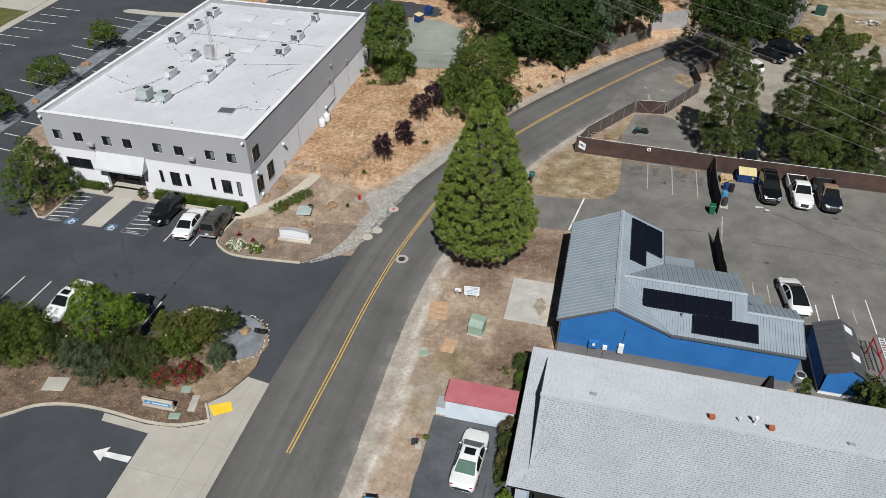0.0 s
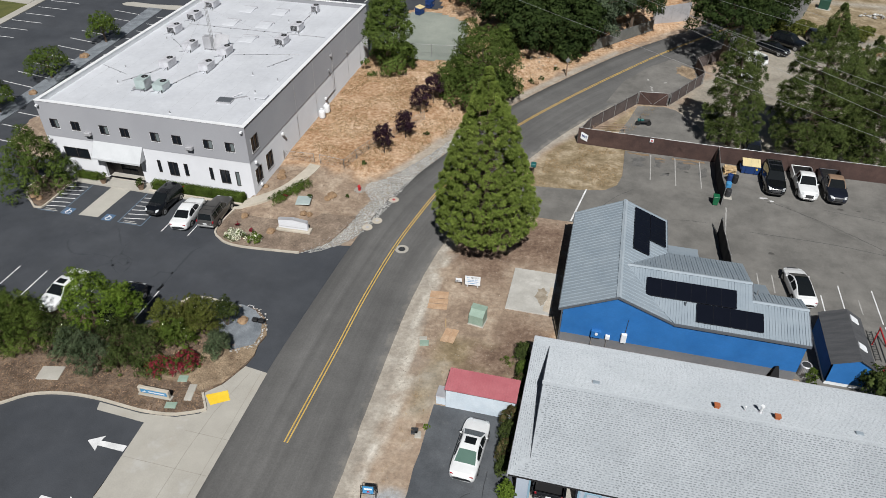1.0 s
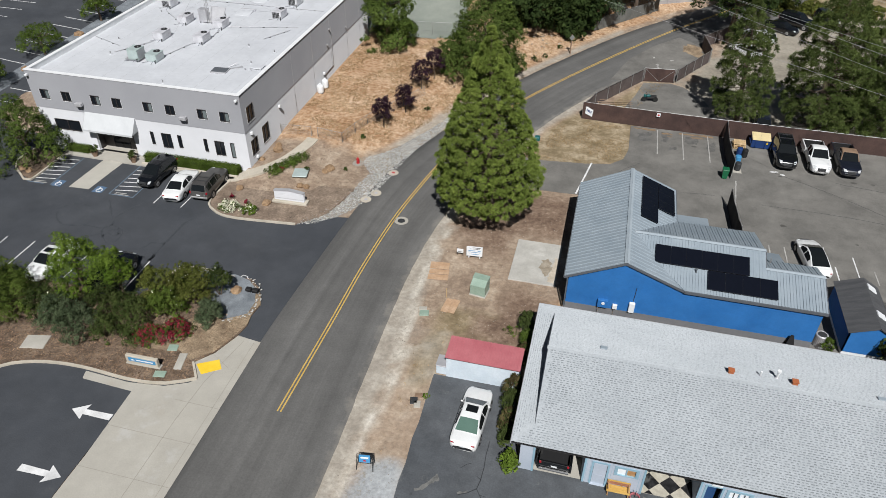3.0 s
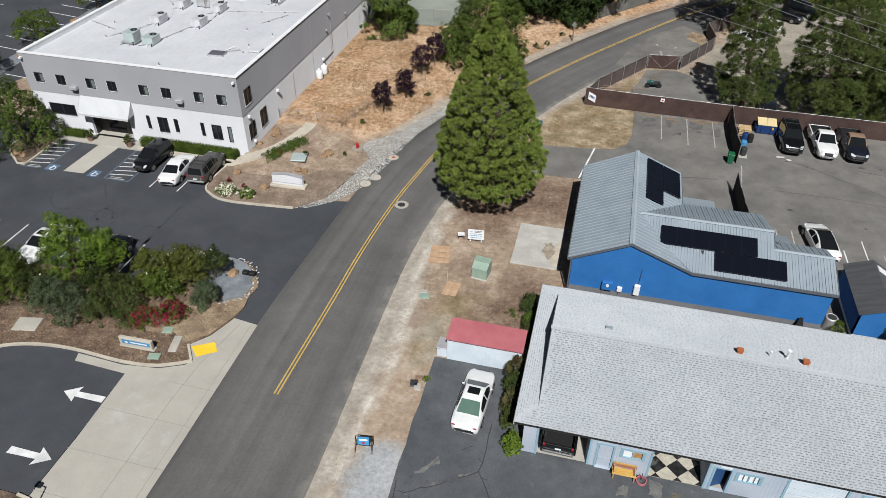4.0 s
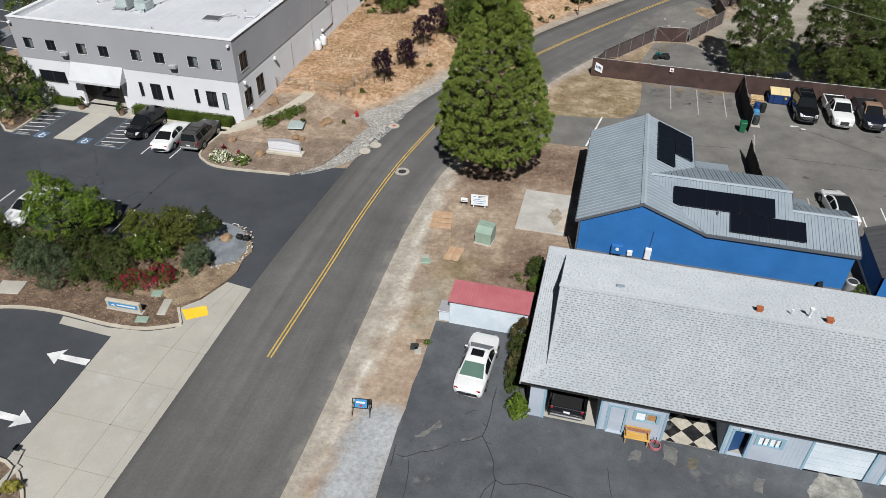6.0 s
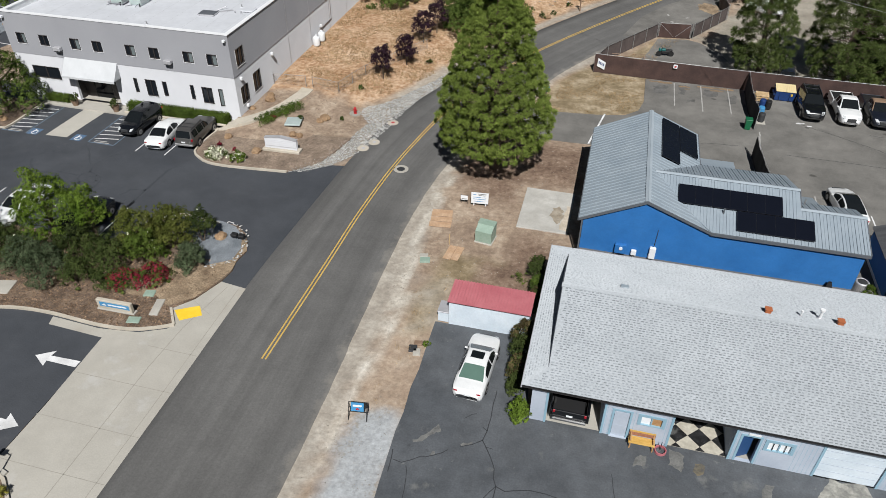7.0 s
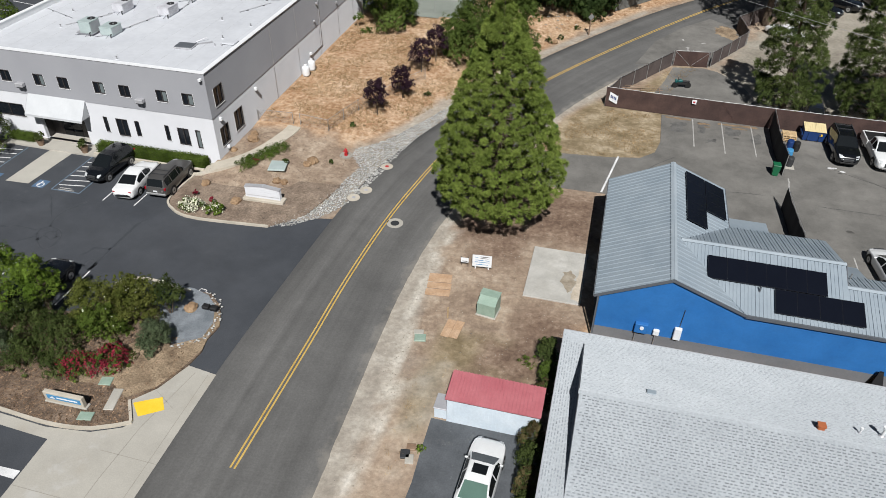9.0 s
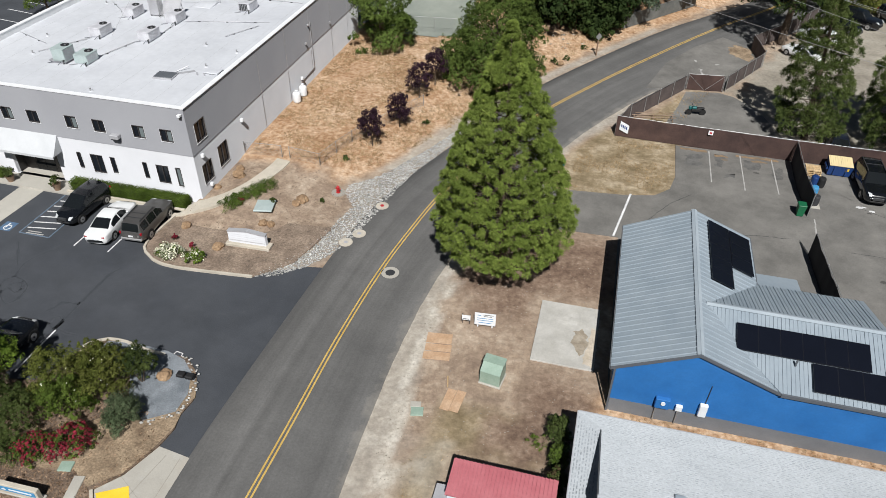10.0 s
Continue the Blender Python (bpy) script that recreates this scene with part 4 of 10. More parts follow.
# sealed and open cracks
def crack(parent, points, w, mat="seal", z=0.006):
    pts = curve(points, 0.35)
    pts = [(x + 0.05 * noise.noise(Vector((x * 2, y * 2, 0))), y + 0.07 * noise.noise(Vector((x * 2, y * 2, 7)))) for x, y in pts]
    part("crack", Shape().strip(pts, w, z - 0.02, z), mat, parent)


def draped(name, poly, mat, label, category, up=0.05, step=0.6):
    """Paving that follows the ground."""
    xs = np.arange(min(p[0] for p in poly), max(p[0] for p in poly), step)
    ys = np.arange(min(p[1] for p in poly), max(p[1] for p in poly), step)
    gx, gy = np.meshgrid(xs, ys)
    z = land(gx, gy) + up
    s = Shape()
    s.v = [(float(a), float(b), float(c)) for a, b, c in zip(gx.ravel(), gy.ravel(), z.ravel())]
    n = len(xs)
    ok = inside(poly, gx + step / 2, gy + step / 2)
    s.f = [(j * n + i, j * n + i + 1, (j + 1) * n + i + 1, (j + 1) * n + i) for j in range(len(ys) - 1) for i in range(n - 1) if ok[j, i]]
    return paved(name, s, mat, label, category)


draped("gravel_court", [(-24.6, 88), (-19.2, 86.0), (-13.8, 86.5), (-12.6, 90), (-13.9, 97), (-14.3, 99.8), (-17.2, 101.6), (-20.0, 102.9), (-22.6, 103.0), (-24.4, 101.0), (-25, 96)], "court", "flat grey-green gravel yard behind a mesh fence", "yard", 0.08)
rear_lot = draped("parking_lot_north", [(-49, 85.6), (-25.4, 85.6), (-24.9, 97), (-24, 104), (-19.5, 104.6), (-20.6, 108.2), (-26, 109.5), (-49, 110.5)], "lot_dark", "dark asphalt lot behind the office", "parking lot", 0.09)

# ---- painted bays ----
def line(parent, a, b, mat="white_line", w=0.1, z=0.008, name="bay_line"):
    part(name, Shape().strip([a, b], w, z - 0.02, z), mat, parent)


for k in range(7):
    x0, y0 = -29.35 - 2.9 * k, 104.3
    z = float(land(x0, y0 + 2)) + 0.16
    part("bay_line", Shape().strip([(x0, y0), (x0 + 0.35, y0 + 4.2)], 0.12, z - 0.2, z), "white_line", rear_lot)
for x in (-31.55, -28.8):
    line(lot_west, (x, 42.75), (x + 0.1, 47.3))
for k in range(12):
    line(lot_west, (-27.1 - 2.72 * k, 31.5), (-27.1 - 2.72 * k, 35.05))
for x0, x1 in ((-45.3, -41.4), (-36.5, -33.9)):
    for a, b in (((x0 + 0.1, 43.1), (x0 - 0.1 + 0.2, 48.2)), ((x0 + 0.1, 43.1), (x1 - 2.0 if x0 < -40 else x1, 43.1)), ((x1 if x0 > -40 else x0 + 2.6, 43.1), (x1 if x0 > -40 else x0 + 2.6, 48.2))):
        line(lot_west, a, b, "blue_line")
    for k in range(6):
        line(lot_west, (x0 + 0.25, 43.8 + 0.72 * k), (x0 + 2.4, 44.15 + 0.72 * k))
for x in (-43.9, -35.2):
    for k in range(2):
        line(lot_west, (x - 0.7, 43.22 + 0.22 * k), (x + 0.7 - 0.3 * k, 43.27 + 0.22 * k), "grey_line", 0.10)
for x in (-42.1, -37.7):
    sign = part("bay_symbol", Shape().box(x - 0.5, x + 0.5, 43.0, 44.05, -0.01, 0.008), "blue_square", lot_west, "worn blue accessible-bay square")
    part("symbol_mark", Shape().strip([(x + 0.05 + 0.27 * math.cos(a * 0.4), 43.4 + 0.27 * math.sin(a * 0.4)) for a in range(17)], 0.08, 0.0, 0.012).box(x - 0.14, x - 0.04, 43.35, 43.92, 0, 0.015).box(x - 0.04, x + 0.24, 43.6, 43.7, 0, 0.0135), "white_line", sign, "pale worn wheelchair symbol")
for k in range(14):
    y = 94.9 - 3.05 * k
    line(lot_west, (-71.7 + 0.075 * 3.05 * k, y), (-66.6 + 0.075 * 3.05 * k, y - 0.8), "white_line", 0.12)
    line(lot_west, (-63.4 + 0.06 * 3.05 * k, y - 1.1), (-58.2 + 0.06 * 3.05 * k, y - 1.6), "white_line", 0.12)
    line(lot_west, (-84.4 + 0.03 * k, 96.2 - 3.1 * k), (-79.0 + 0.03 * k, 96.1 - 3.1 * k), "white_line", 0.12)
for x, y0, y1 in ((13.15, 63.9, 69.2), (15.75, 63.3, 69.1), (18.35, 63.4, 69.0)):
    line(lot_east, (x, y0), (x, y1), "grey_line")
for x, y0, y1 in ((22.5, 47.9, 50.3), (23.75, 47.8, 50.3), (27.5, 45.2, 48.5), (29.15, 46.6, 50.2), (30.5, 46.8, 48.6), (31.85, 45.9, 50.2), (14.9, 47.6, 51.0)):
    line(lot_east, (x, y0), (x, y1), "grey_line" if y0 > 46.65 else "white_line")
for a, b in (((24.0, 63.2), (36.5, 55.0)), ((22.5, 56.6), (38.0, 55.2)), ((12.5, 55.6), (18.5, 57.2)), ((30.0, 62.4), (44.0, 59.0)), ((8.0, 56.6), (11.5, 61.5))):
    crack(lot_east, [a, ((a[0] + b[0]) / 2, (a[1] + b[1]) / 2 + 0.5), b], 0.03)
for x, y, r in ((31.7, 62.9, 0.3), (24.1, 53.6, 0.28), (29.9, 52.2, 0.16), (24.9, 62.4, 0.2), (33.4, 63.0, 0.2), (14.4, 68.0, 0.3), (17.2, 68.4, 0.4), (16.9, 66.4, 0.25)):
    spot = [(x + r * (1 + 0.35 * noise.noise(Vector((math.cos(0.45 * a) * 2 + x, math.sin(0.45 * a) * 2, y)))) * math.cos(0.45 * a), y + 0.6 * r * (1 + 0.35 * noise.noise(Vector((math.cos(0.45 * a) * 2 + x, math.sin(0.45 * a) * 2, 3)))) * math.sin(0.45 * a)) for a in range(14)]
    part("oil_stain", Shape().prism(spot, -0.01, 0.005), "oil" if y < 67 else "rust_stain", lot_east, "dark oil stain" if y < 67 else "rust-brown stain")
for x, y, a, c in ((11.9, 67.3, 0.7, 0.9), (13.9, 67.6, 0.5, 1.1), (16.6, 67.7, 0.8, 0.7), (18.6, 66.6, 0.4, 0.9), (14.6, 65.4, 0.35, 0.5)):
    part("grime_patch", Shape().prism(ragged([(x - a, y - c), (x + a, y - c * 0.8), (x + a * 0.8, y + c), (x - a * 0.7, y + c * 0.9)], 0.5, 0.15), -0.01, 0.0045), "grime", lot_east, "dark grimy patch of asphalt")
for x0, x1, y in ((10.6, 13.0, 69.1), (13.6, 14.8, 68.5), (15.4, 18.9, 69.0), (16.6, 17.9, 68.3)):
    part("rust_patch", Shape().prism(ragged([(x0, y - 0.14), (x1, y - 0.16), (x1, y + 0.14), (x0, y + 0.16)], 0.22, 0.15), -0.01, 0.0055), "rust_wash", lot_east, "rust-brown washed stain")
line(lot_east, (6.76, 60.3), (5.75, 54.2), w=0.16)
ARROW = [(0, 0), (1.0, 0.62), (0.92, 0.2), (2.85, 0.24), (2.85, -0.24), (0.92, -0.2), (1.0, -0.62)]
part("arrow_marking", Shape().prism([(-23.4 + x, 20.2 + y) for x, y in ARROW], -0.01, 0.009), "white_line", lot_west, "white painted direction arrow")
part("arrow_marking", Shape().prism([(-20.75 - x, 15.6 - y) for x, y in ARROW], -0.01, 0.009), "white_line", lot_west, "white painted direction arrow")

for pts, w in (([(3.25, 24.4), (3.25, 23.41), (3.29, 22.38), (3.27, 21.5), (3.17, 20.89), (3.41, 20.5), (3.77, 19.92), (4.08, 19.28), (4.17, 18.77), (4.33, 18.29), (4.32, 17.0), (4.4, 15.0)], 0.05), ([(3.17, 20.89), (2.69, 20.5), (2.13, 20.2)], 0.05), ([(1.59, 19.84), (0.94, 19.34), (0.25, 19.01), (-0.16, 18.8), (-0.54, 18.51), (-1.0, 18.58)], 0.04), ([(-0.29, 18.4), (-0.05, 17.68), (0.05, 17.02), (0.11, 16.0)], 0.04)):
    crack(driveway, pts, w)
for pts, w in (([(4.33, 18.29), (4.81, 18.21), (5.64, 18.46), (6.5, 18.55), (9.0, 18.2)], 0.05), ([(1.94, 22.04), (2.28, 22.37), (2.51, 22.51)], 0.04), ([(3.27, 21.5), (3.0, 21.7)], 0.04), ([(3.41, 20.5), (3.8, 20.45)], 0.03), ([(4.33, 18.29), (3.9, 17.6), (3.7, 16.6)], 0.04), ([(-1.05, 17.83), (-1.1, 18.47), (-1.2, 19.18)], 0.05), ([(9.8, 20.5), (10.4, 18.2), (12.5, 16.5)], 0.035)):
    crack(driveway, pts, w)
for blot, tone in (([(0.58, 21.32), (0.93, 20.97), (0.75, 20.8), (0.47, 20.54), (0.17, 20.11), (-0.24, 19.8), (-0.3, 19.95), (-0.08, 20.2), (0.28, 20.65), (0.42, 21.08)], "worn_patch"), ([(2.2, 20.35), (2.75, 20.75), (2.8, 20.6), (2.3, 20.2)], "worn_patch"), ([(0.7, 19.3), (0.95, 19.65), (1.05, 19.45)], "worn_patch"), ([(11.0, 21.85), (11.48, 21.98), (11.35, 21.3), (10.85, 21.25)], "worn_patch"), ([(17.2, 21.78), (17.62, 21.82), (17.4, 20.9), (16.99, 20.9)], "worn_patch"),
                   ([(20.4, 22.9), (21.9, 22.95), (22.3, 22.1), (21.6, 20.6), (20.2, 20.4), (19.6, 21.6)], "cement_spill"), ([(13.9, 22.2), (14.35, 22.15), (14.3, 21.6), (13.95, 21.4), (13.8, 21.8)], "rust_spill"), ([(12.6, 22.75), (13.4, 22.5), (13.2, 21.5), (12.5, 21.7)], "worn_patch")):
    part(tone, Shape().prism(ragged(blot, 0.16, 0.09), -0.01, 0.004), tone, driveway, {"worn_patch": "pale worn patch of asphalt", "cement_spill": "pale cement washed over asphalt", "rust_spill": "rust-coloured stain"}[tone])
for pts in ([(-33.5, 37.7), (-33.55, 38.36), (-33.1, 38.75), (-32.44, 38.65), (-31.67, 38.17), (-31.43, 37.47), (-31.44, 36.65), (-31.75, 36.3), (-32.57, 36.77), (-33.5, 37.7)], [(-32.95, 37.08), (-32.8, 37.7), (-32.0, 37.33), (-31.7, 37.9)], [(-32.4, 42.6), (-33.0, 41.45), (-33.4, 40.7), (-33.48, 39.96), (-33.2, 38.71)], [(-35.7, 42.2), (-34.45, 40.6), (-33.87, 39.86)], [(-33.8, 38.1), (-35.1, 38.2), (-36.35, 37.9), (-37.4, 37.8), (-38.6, 38.6), (-39.1, 39.5)], [(-28.9, 36.3), (-28.55, 36.9), (-28.4, 37.35), (-27.2, 37.5)]):
    crack(lot_west, pts, 0.26, "seal_haze", 0.004)
    crack(lot_west, pts, 0.06, "seal_soft")
for pts in ([(-26.8, 41.4), (-27.14, 40.7), (-27.2, 39.6), (-27.2, 37.5), (-27.2, 36.1), (-27.3, 34.4)], [(-27.94, 35.4), (-27.96, 35.96), (-27.67, 36.2), (-27.2, 35.76), (-27.24, 35.14), (-27.94, 35.4)], [(-29.8, 35.6), (-28.8, 35.35), (-27.94, 35.4)], [(-27.24, 35.14), (-26.2, 35.0), (-25.7, 35.0)], [(-32.9, 37.9), (-32.3, 38.4), (-31.9, 37.7)], [(-34.2, 36.6), (-33.4, 37.4)], [(-39.0, 40.2), (-38.2, 41.0), (-36.8, 40.9)]):
    crack(lot_west, pts, 0.26, "seal_haze", 0.004)
    crack(lot_west, pts, 0.06, "seal_soft")
part("box_mark", Shape().strip([(-19.0, 34.97), (-18.93, 35.35), (-18.5, 35.3), (-18.42, 34.9), (-19.0, 34.97)], 0.07, 0.0, 0.012), "white_line", lot_west, "small white painted outline")
crack(lot_east, [(20.6, 60.4), (20.4, 58), (20.2, 55.6)], 0.12, "grey_line")


# ---- buildings ----
def wall_panel(s, axis, at, thick, a0, a1, z0, z1, openings=()):
    """A wall along x or y between at and at + thick, with openings (a0, a1, z0, z1) right through it."""
    cuts = sorted({a0, a1, *[v for o in openings for v in o[:2] if a0 < v < a1]})
    rises = sorted({z0, z1, *[v for o in openings for v in o[2:] if z0 < v < z1]})
    lo, hi = min(at, at + thick), max(at, at + thick)
    for p, q in zip(cuts, cuts[1:]):
        for u, w in zip(rises, rises[1:]):
            m, k = (p + q) / 2, (u + w) / 2
            if any(o[0] < m < o[1] and o[2] < k < o[3] for o in openings):
                continue
            if axis == "x":
                s.box(p, q, lo, hi, u, w)
            else:
                s.box(lo, hi, p, q, u, w)
    return s


def window(parent, axis, at, out, a0, a1, z0, z1, split=True, pane="glass", trim="frame_dark", second=None, proud=0.0):
    """A framed window set into an opening; out: +1 or -1, the way it faces."""
    def bx(s, p, q, u, w, d0, d1):
        lo, hi = sorted((at + out * d0, at + out * d1))
        return s.box(p, q, lo, hi, u, w) if axis == "x" else s.box(lo, hi, p, q, u, w)

    f = 0.06
    fr = Shape()
    for p, q, u, w in ((a0, a1, z0, z0 + f), (a0, a1, z1 - f, z1), (a0, a0 + f, z0 + f, z1 - f), (a1 - f, a1, z0 + f, z1 - f)):
        bx(fr, p, q, u, w, -0.14, 0.02 + proud)
    if trim == "frame_dark":
        sill = Shape()
        bx(sill, a0 - 0.03, a1 + 0.03, z0 - 0.04, z0, -0.05, 0.04)
        bx(sill, a0 - 0.025, a0, z0, z1, -0.05, 0.02)
        bx(sill, a1, a1 + 0.025, z0, z1, -0.05, 0.02)
    win = part("window", fr, trim, parent, "dark-framed window" if trim == "frame_dark" else "trimmed window")
    if trim == "frame_dark":
        part("window_trim", sill, "cap_white", win, "thin white window surround")
    mid = (a0 + a1) / 2
    if split:
        part("mullion", bx(Shape(), mid - 0.03, mid + 0.03, z0 + f, z1 - f, -0.12, 0.0), trim, win)
        part("pane", bx(Shape(), a0 + f, mid - 0.03, z0 + f, z1 - f, -0.10, -0.07), pane, win)
        part("pane", bx(Shape(), mid + 0.03, a1 - f, z0 + f, z1 - f, -0.11, -0.08), second or pane, win)
    else:
        part("pane", bx(Shape(), a0 + f, a1 - f, z0 + f, z1 - f, -0.10, -0.07), pane, win)
    return win


def office():
    X0, X1, Y0, Y1 = -47.85, -25.25, 49.9, 85.4
    SPLIT, TOP, DECK = 4.25, 8.1, 7.6
    b = thing("office_building", "two-storey grey and white office with a flat white roof", "building")
    ups = [(x - 0.5, x + 0.5, 5.25, 6.25) for x in (-46.35, -43.95, -40.7, -38.4, -35.05, -32.7, -29.35, -27.05)]
    lows = [(-35.6, -35.2, 1.7, 3.1), (-34.4, -33.3, 1.5, 3.1), (-32.65, -32.2, 1.7, 3.1), (-29.85, -29.45, 1.7, 3.1), (-28.7, -27.65, 1.5, 3.05), (-27.05, -26.6, 1.4, 3.05), (-46.3, -43.4, 1.95, 3.15), (-42.0, -37.6, 0.13, 2.6)]
    side_up = [(50.7, 52.1, 4.9, 6.5)]
    side_low = [(50.65, 52.0, 1.35, 3.0), (53.1, 54.55, 1.5, 3.3)]
    s = Shape()
    wall_panel(s, "x", Y0, 0.3, X0, X1, -0.3, SPLIT, lows)
    part("lower_wall", wall_panel(s, "y", X1, -0.3, Y0 + 0.3, Y1, -0.3, SPLIT, side_low), "white_wall", b, "off-white lower wall")
    s = Shape()
    wall_panel(s, "x", Y0 - 0.03, 0.33, X0 - 0.03, X1 + 0.03, SPLIT, TOP, ups)
    wall_panel(s, "y", X1 + 0.03, -0.33, Y0 + 0.3, Y1, SPLIT, TOP, side_up)
    wall_panel(s, "y", X0 - 0.03, 0.33, Y0 + 0.3, Y1, -0.3, TOP)
    part("upper_wall", wall_panel(s, "x", Y1, -0.3, X0 + 0.3, X1 - 0.3, -0.3, TOP), "grey_wall", b, "grey upper wall")
    part("roof", Shape().box(X0 + 0.3, X1 - 0.3, Y0 + 0.3, Y1 - 0.3, DECK - 0.3, DECK), "roof_white", b, "flat white membrane roof")
    cap = Shape()
    for x0, x1, y0, y1 in ((X0 - 0.08, X1 + 0.08, Y0 - 0.08, Y0 + 0.34), (X0 - 0.08, X1 + 0.08, Y1 - 0.34, Y1 + 0.05), (X0 - 0.08, X0 + 0.34, Y0 + 0.34, Y1 - 0.34), (X1 - 0.34, X1 + 0.08, Y0 + 0.34, Y1 - 0.34)):
        cap.box(x0, x1, y0, y1, TOP, TOP + 0.05)
    part("coping", cap, "cap_white", b, "white metal parapet coping")
    lining = Shape()
    for x0, x1, y0, y1 in ((X0 + 0.3, X1 - 0.3, Y0 + 0.3, Y0 + 0.304), (X0 + 0.3, X0 + 0.304, Y0 + 0.3, Y1 - 0.3), (X1 - 0.304, X1 - 0.3, Y0 + 0.3, Y1 - 0.3)):
        lining.box(x0, x1, y0, y1, DECK, TOP)
    part("parapet_lining", lining, "cap_white", b)
    for k, o in enumerate(ups):
        window(b, "x", Y0 - 0.03, -1, *o, second="blind" if k in (0, 2, 4, 6, 7) else None)
    for o in lows[:7]:
        window(b, "x", Y0, -1, *o, split=o[1] - o[0] > 0.8, pane="blind" if o[0] == -27.05 else "glass")
    for o in side_up:
        window(b, "y", X1 + 0.03, 1, *o)
    for o in side_low:
        window(b, "y", X1, 1, *o)
    # recessed entrance behind the awning
    ent = part("entrance", wall_panel(Shape(), "x", 50.9, 0.1, -42.2, -37.4, 0.0, 2.7, [(-40.9, -39.0, 0.0, 2.4)]).box(-42.2, -42.0, 50.2, 50.9, 0, 2.7).box(-37.6, -37.4, 50.2, 50.9, 0, 2.7), "frame_dark", b, "dark recessed entrance")
    for x in (-40.9, -39.95):
        part("door", Shape().box(x + 0.02, x + 0.93, 50.9, 50.95, 0.02, 2.38), "glass", ent, "dark glazed entrance door")
    # awning
    ax0, ax1 = -42.4, -36.9
    aw = part("awning", Shape().slab([(ax0, 48.85, 2.95), (ax1, 48.85, 2.95), (ax1, Y0 - 0.03, 4.35), (ax0, Y0 - 0.03, 4.35)], 0.04), "awning", b, "sloping white canvas awning over the entrance")
    for x in (ax0, ax1):
        part("cheek", Shape().slab([(x, 48.85, 2.95), (x, Y0 - 0.03, 4.35), (x, Y0 - 0.03, 2.95)], 0.03), "awning", aw, "triangular awning end")
    part("valance", Shape().box(ax0, ax1, 48.83, 48.86, 2.75, 2.95), "awning", aw)
    for x in (-42.6, -31.35):
        lampbox = part("wall_lamp", Shape().box(x - 0.35, x + 0.35, Y0 - 0.45, Y0 - 0.03, 5.0, 5.35, 0.04), "hvac", b, "boxy grey wall light")
        part("lens", Shape().box(x - 0.28, x + 0.28, Y0 - 0.42, Y0 - 0.1, 4.94, 5.0), "grille", lampbox)
    for y, z in ((50.85, 3.85), (57.1, 3.7), (51.25, 1.1), (69.1, 2.2)):
        part("wall_fixture", Shape().box(X1 + 0.03, X1 + 0.28, y - 0.13, y + 0.13, z - 0.16, z + 0.16, 0.05), "white_paint", b, "small white wall fixture")
    for x, y in ((-25.5, 49.75), (-47.6, 49.75)):
        part("camera_housing", Shape().box(x - 0.12, x + 0.12, y - 0.2, y + 0.1, 7.55, 7.75, 0.03), "white_paint", b)
    # joints of the side wall
    for y in (61.2, 66.6, 72.0, 77.4, 82.0):
        part("wall_joint", Shape().box(X1 + 0.028, X1 + 0.034, y - 0.025, y + 0.025, 0, TOP), "hvac", b)
    part("downpipe", Shape().box(X1 + 0.03, X1 + 0.08, 72.27, 72.33, 2.0, 6.6).tube((X1 + 0.06, 72.3, 2.0), (X1 + 0.06, 69.3, 1.9), 0.03), "hvac", b, "white pipe down to the gas tanks")
    for y, z in ((71.7, 6.5), (70.8, 5.0), (77, 4.9)):
        part("wall_fixture", Shape().box(X1 + 0.03, X1 + 0.2, y - 0.1, y + 0.1, z - 0.1, z + 0.1, 0.03), "hvac", b)
    # lapped membrane joints
    for k in range(11):
        x = X0 + 1.6 + 1.95 * k
        part("roof_joint", Shape().box(x - 0.01, x + 0.01, Y0 + 0.35, Y1 - 0.35, DECK - 0.01, DECK + 0.004), "roof_seam", b)
    return DECK


DECK = office()


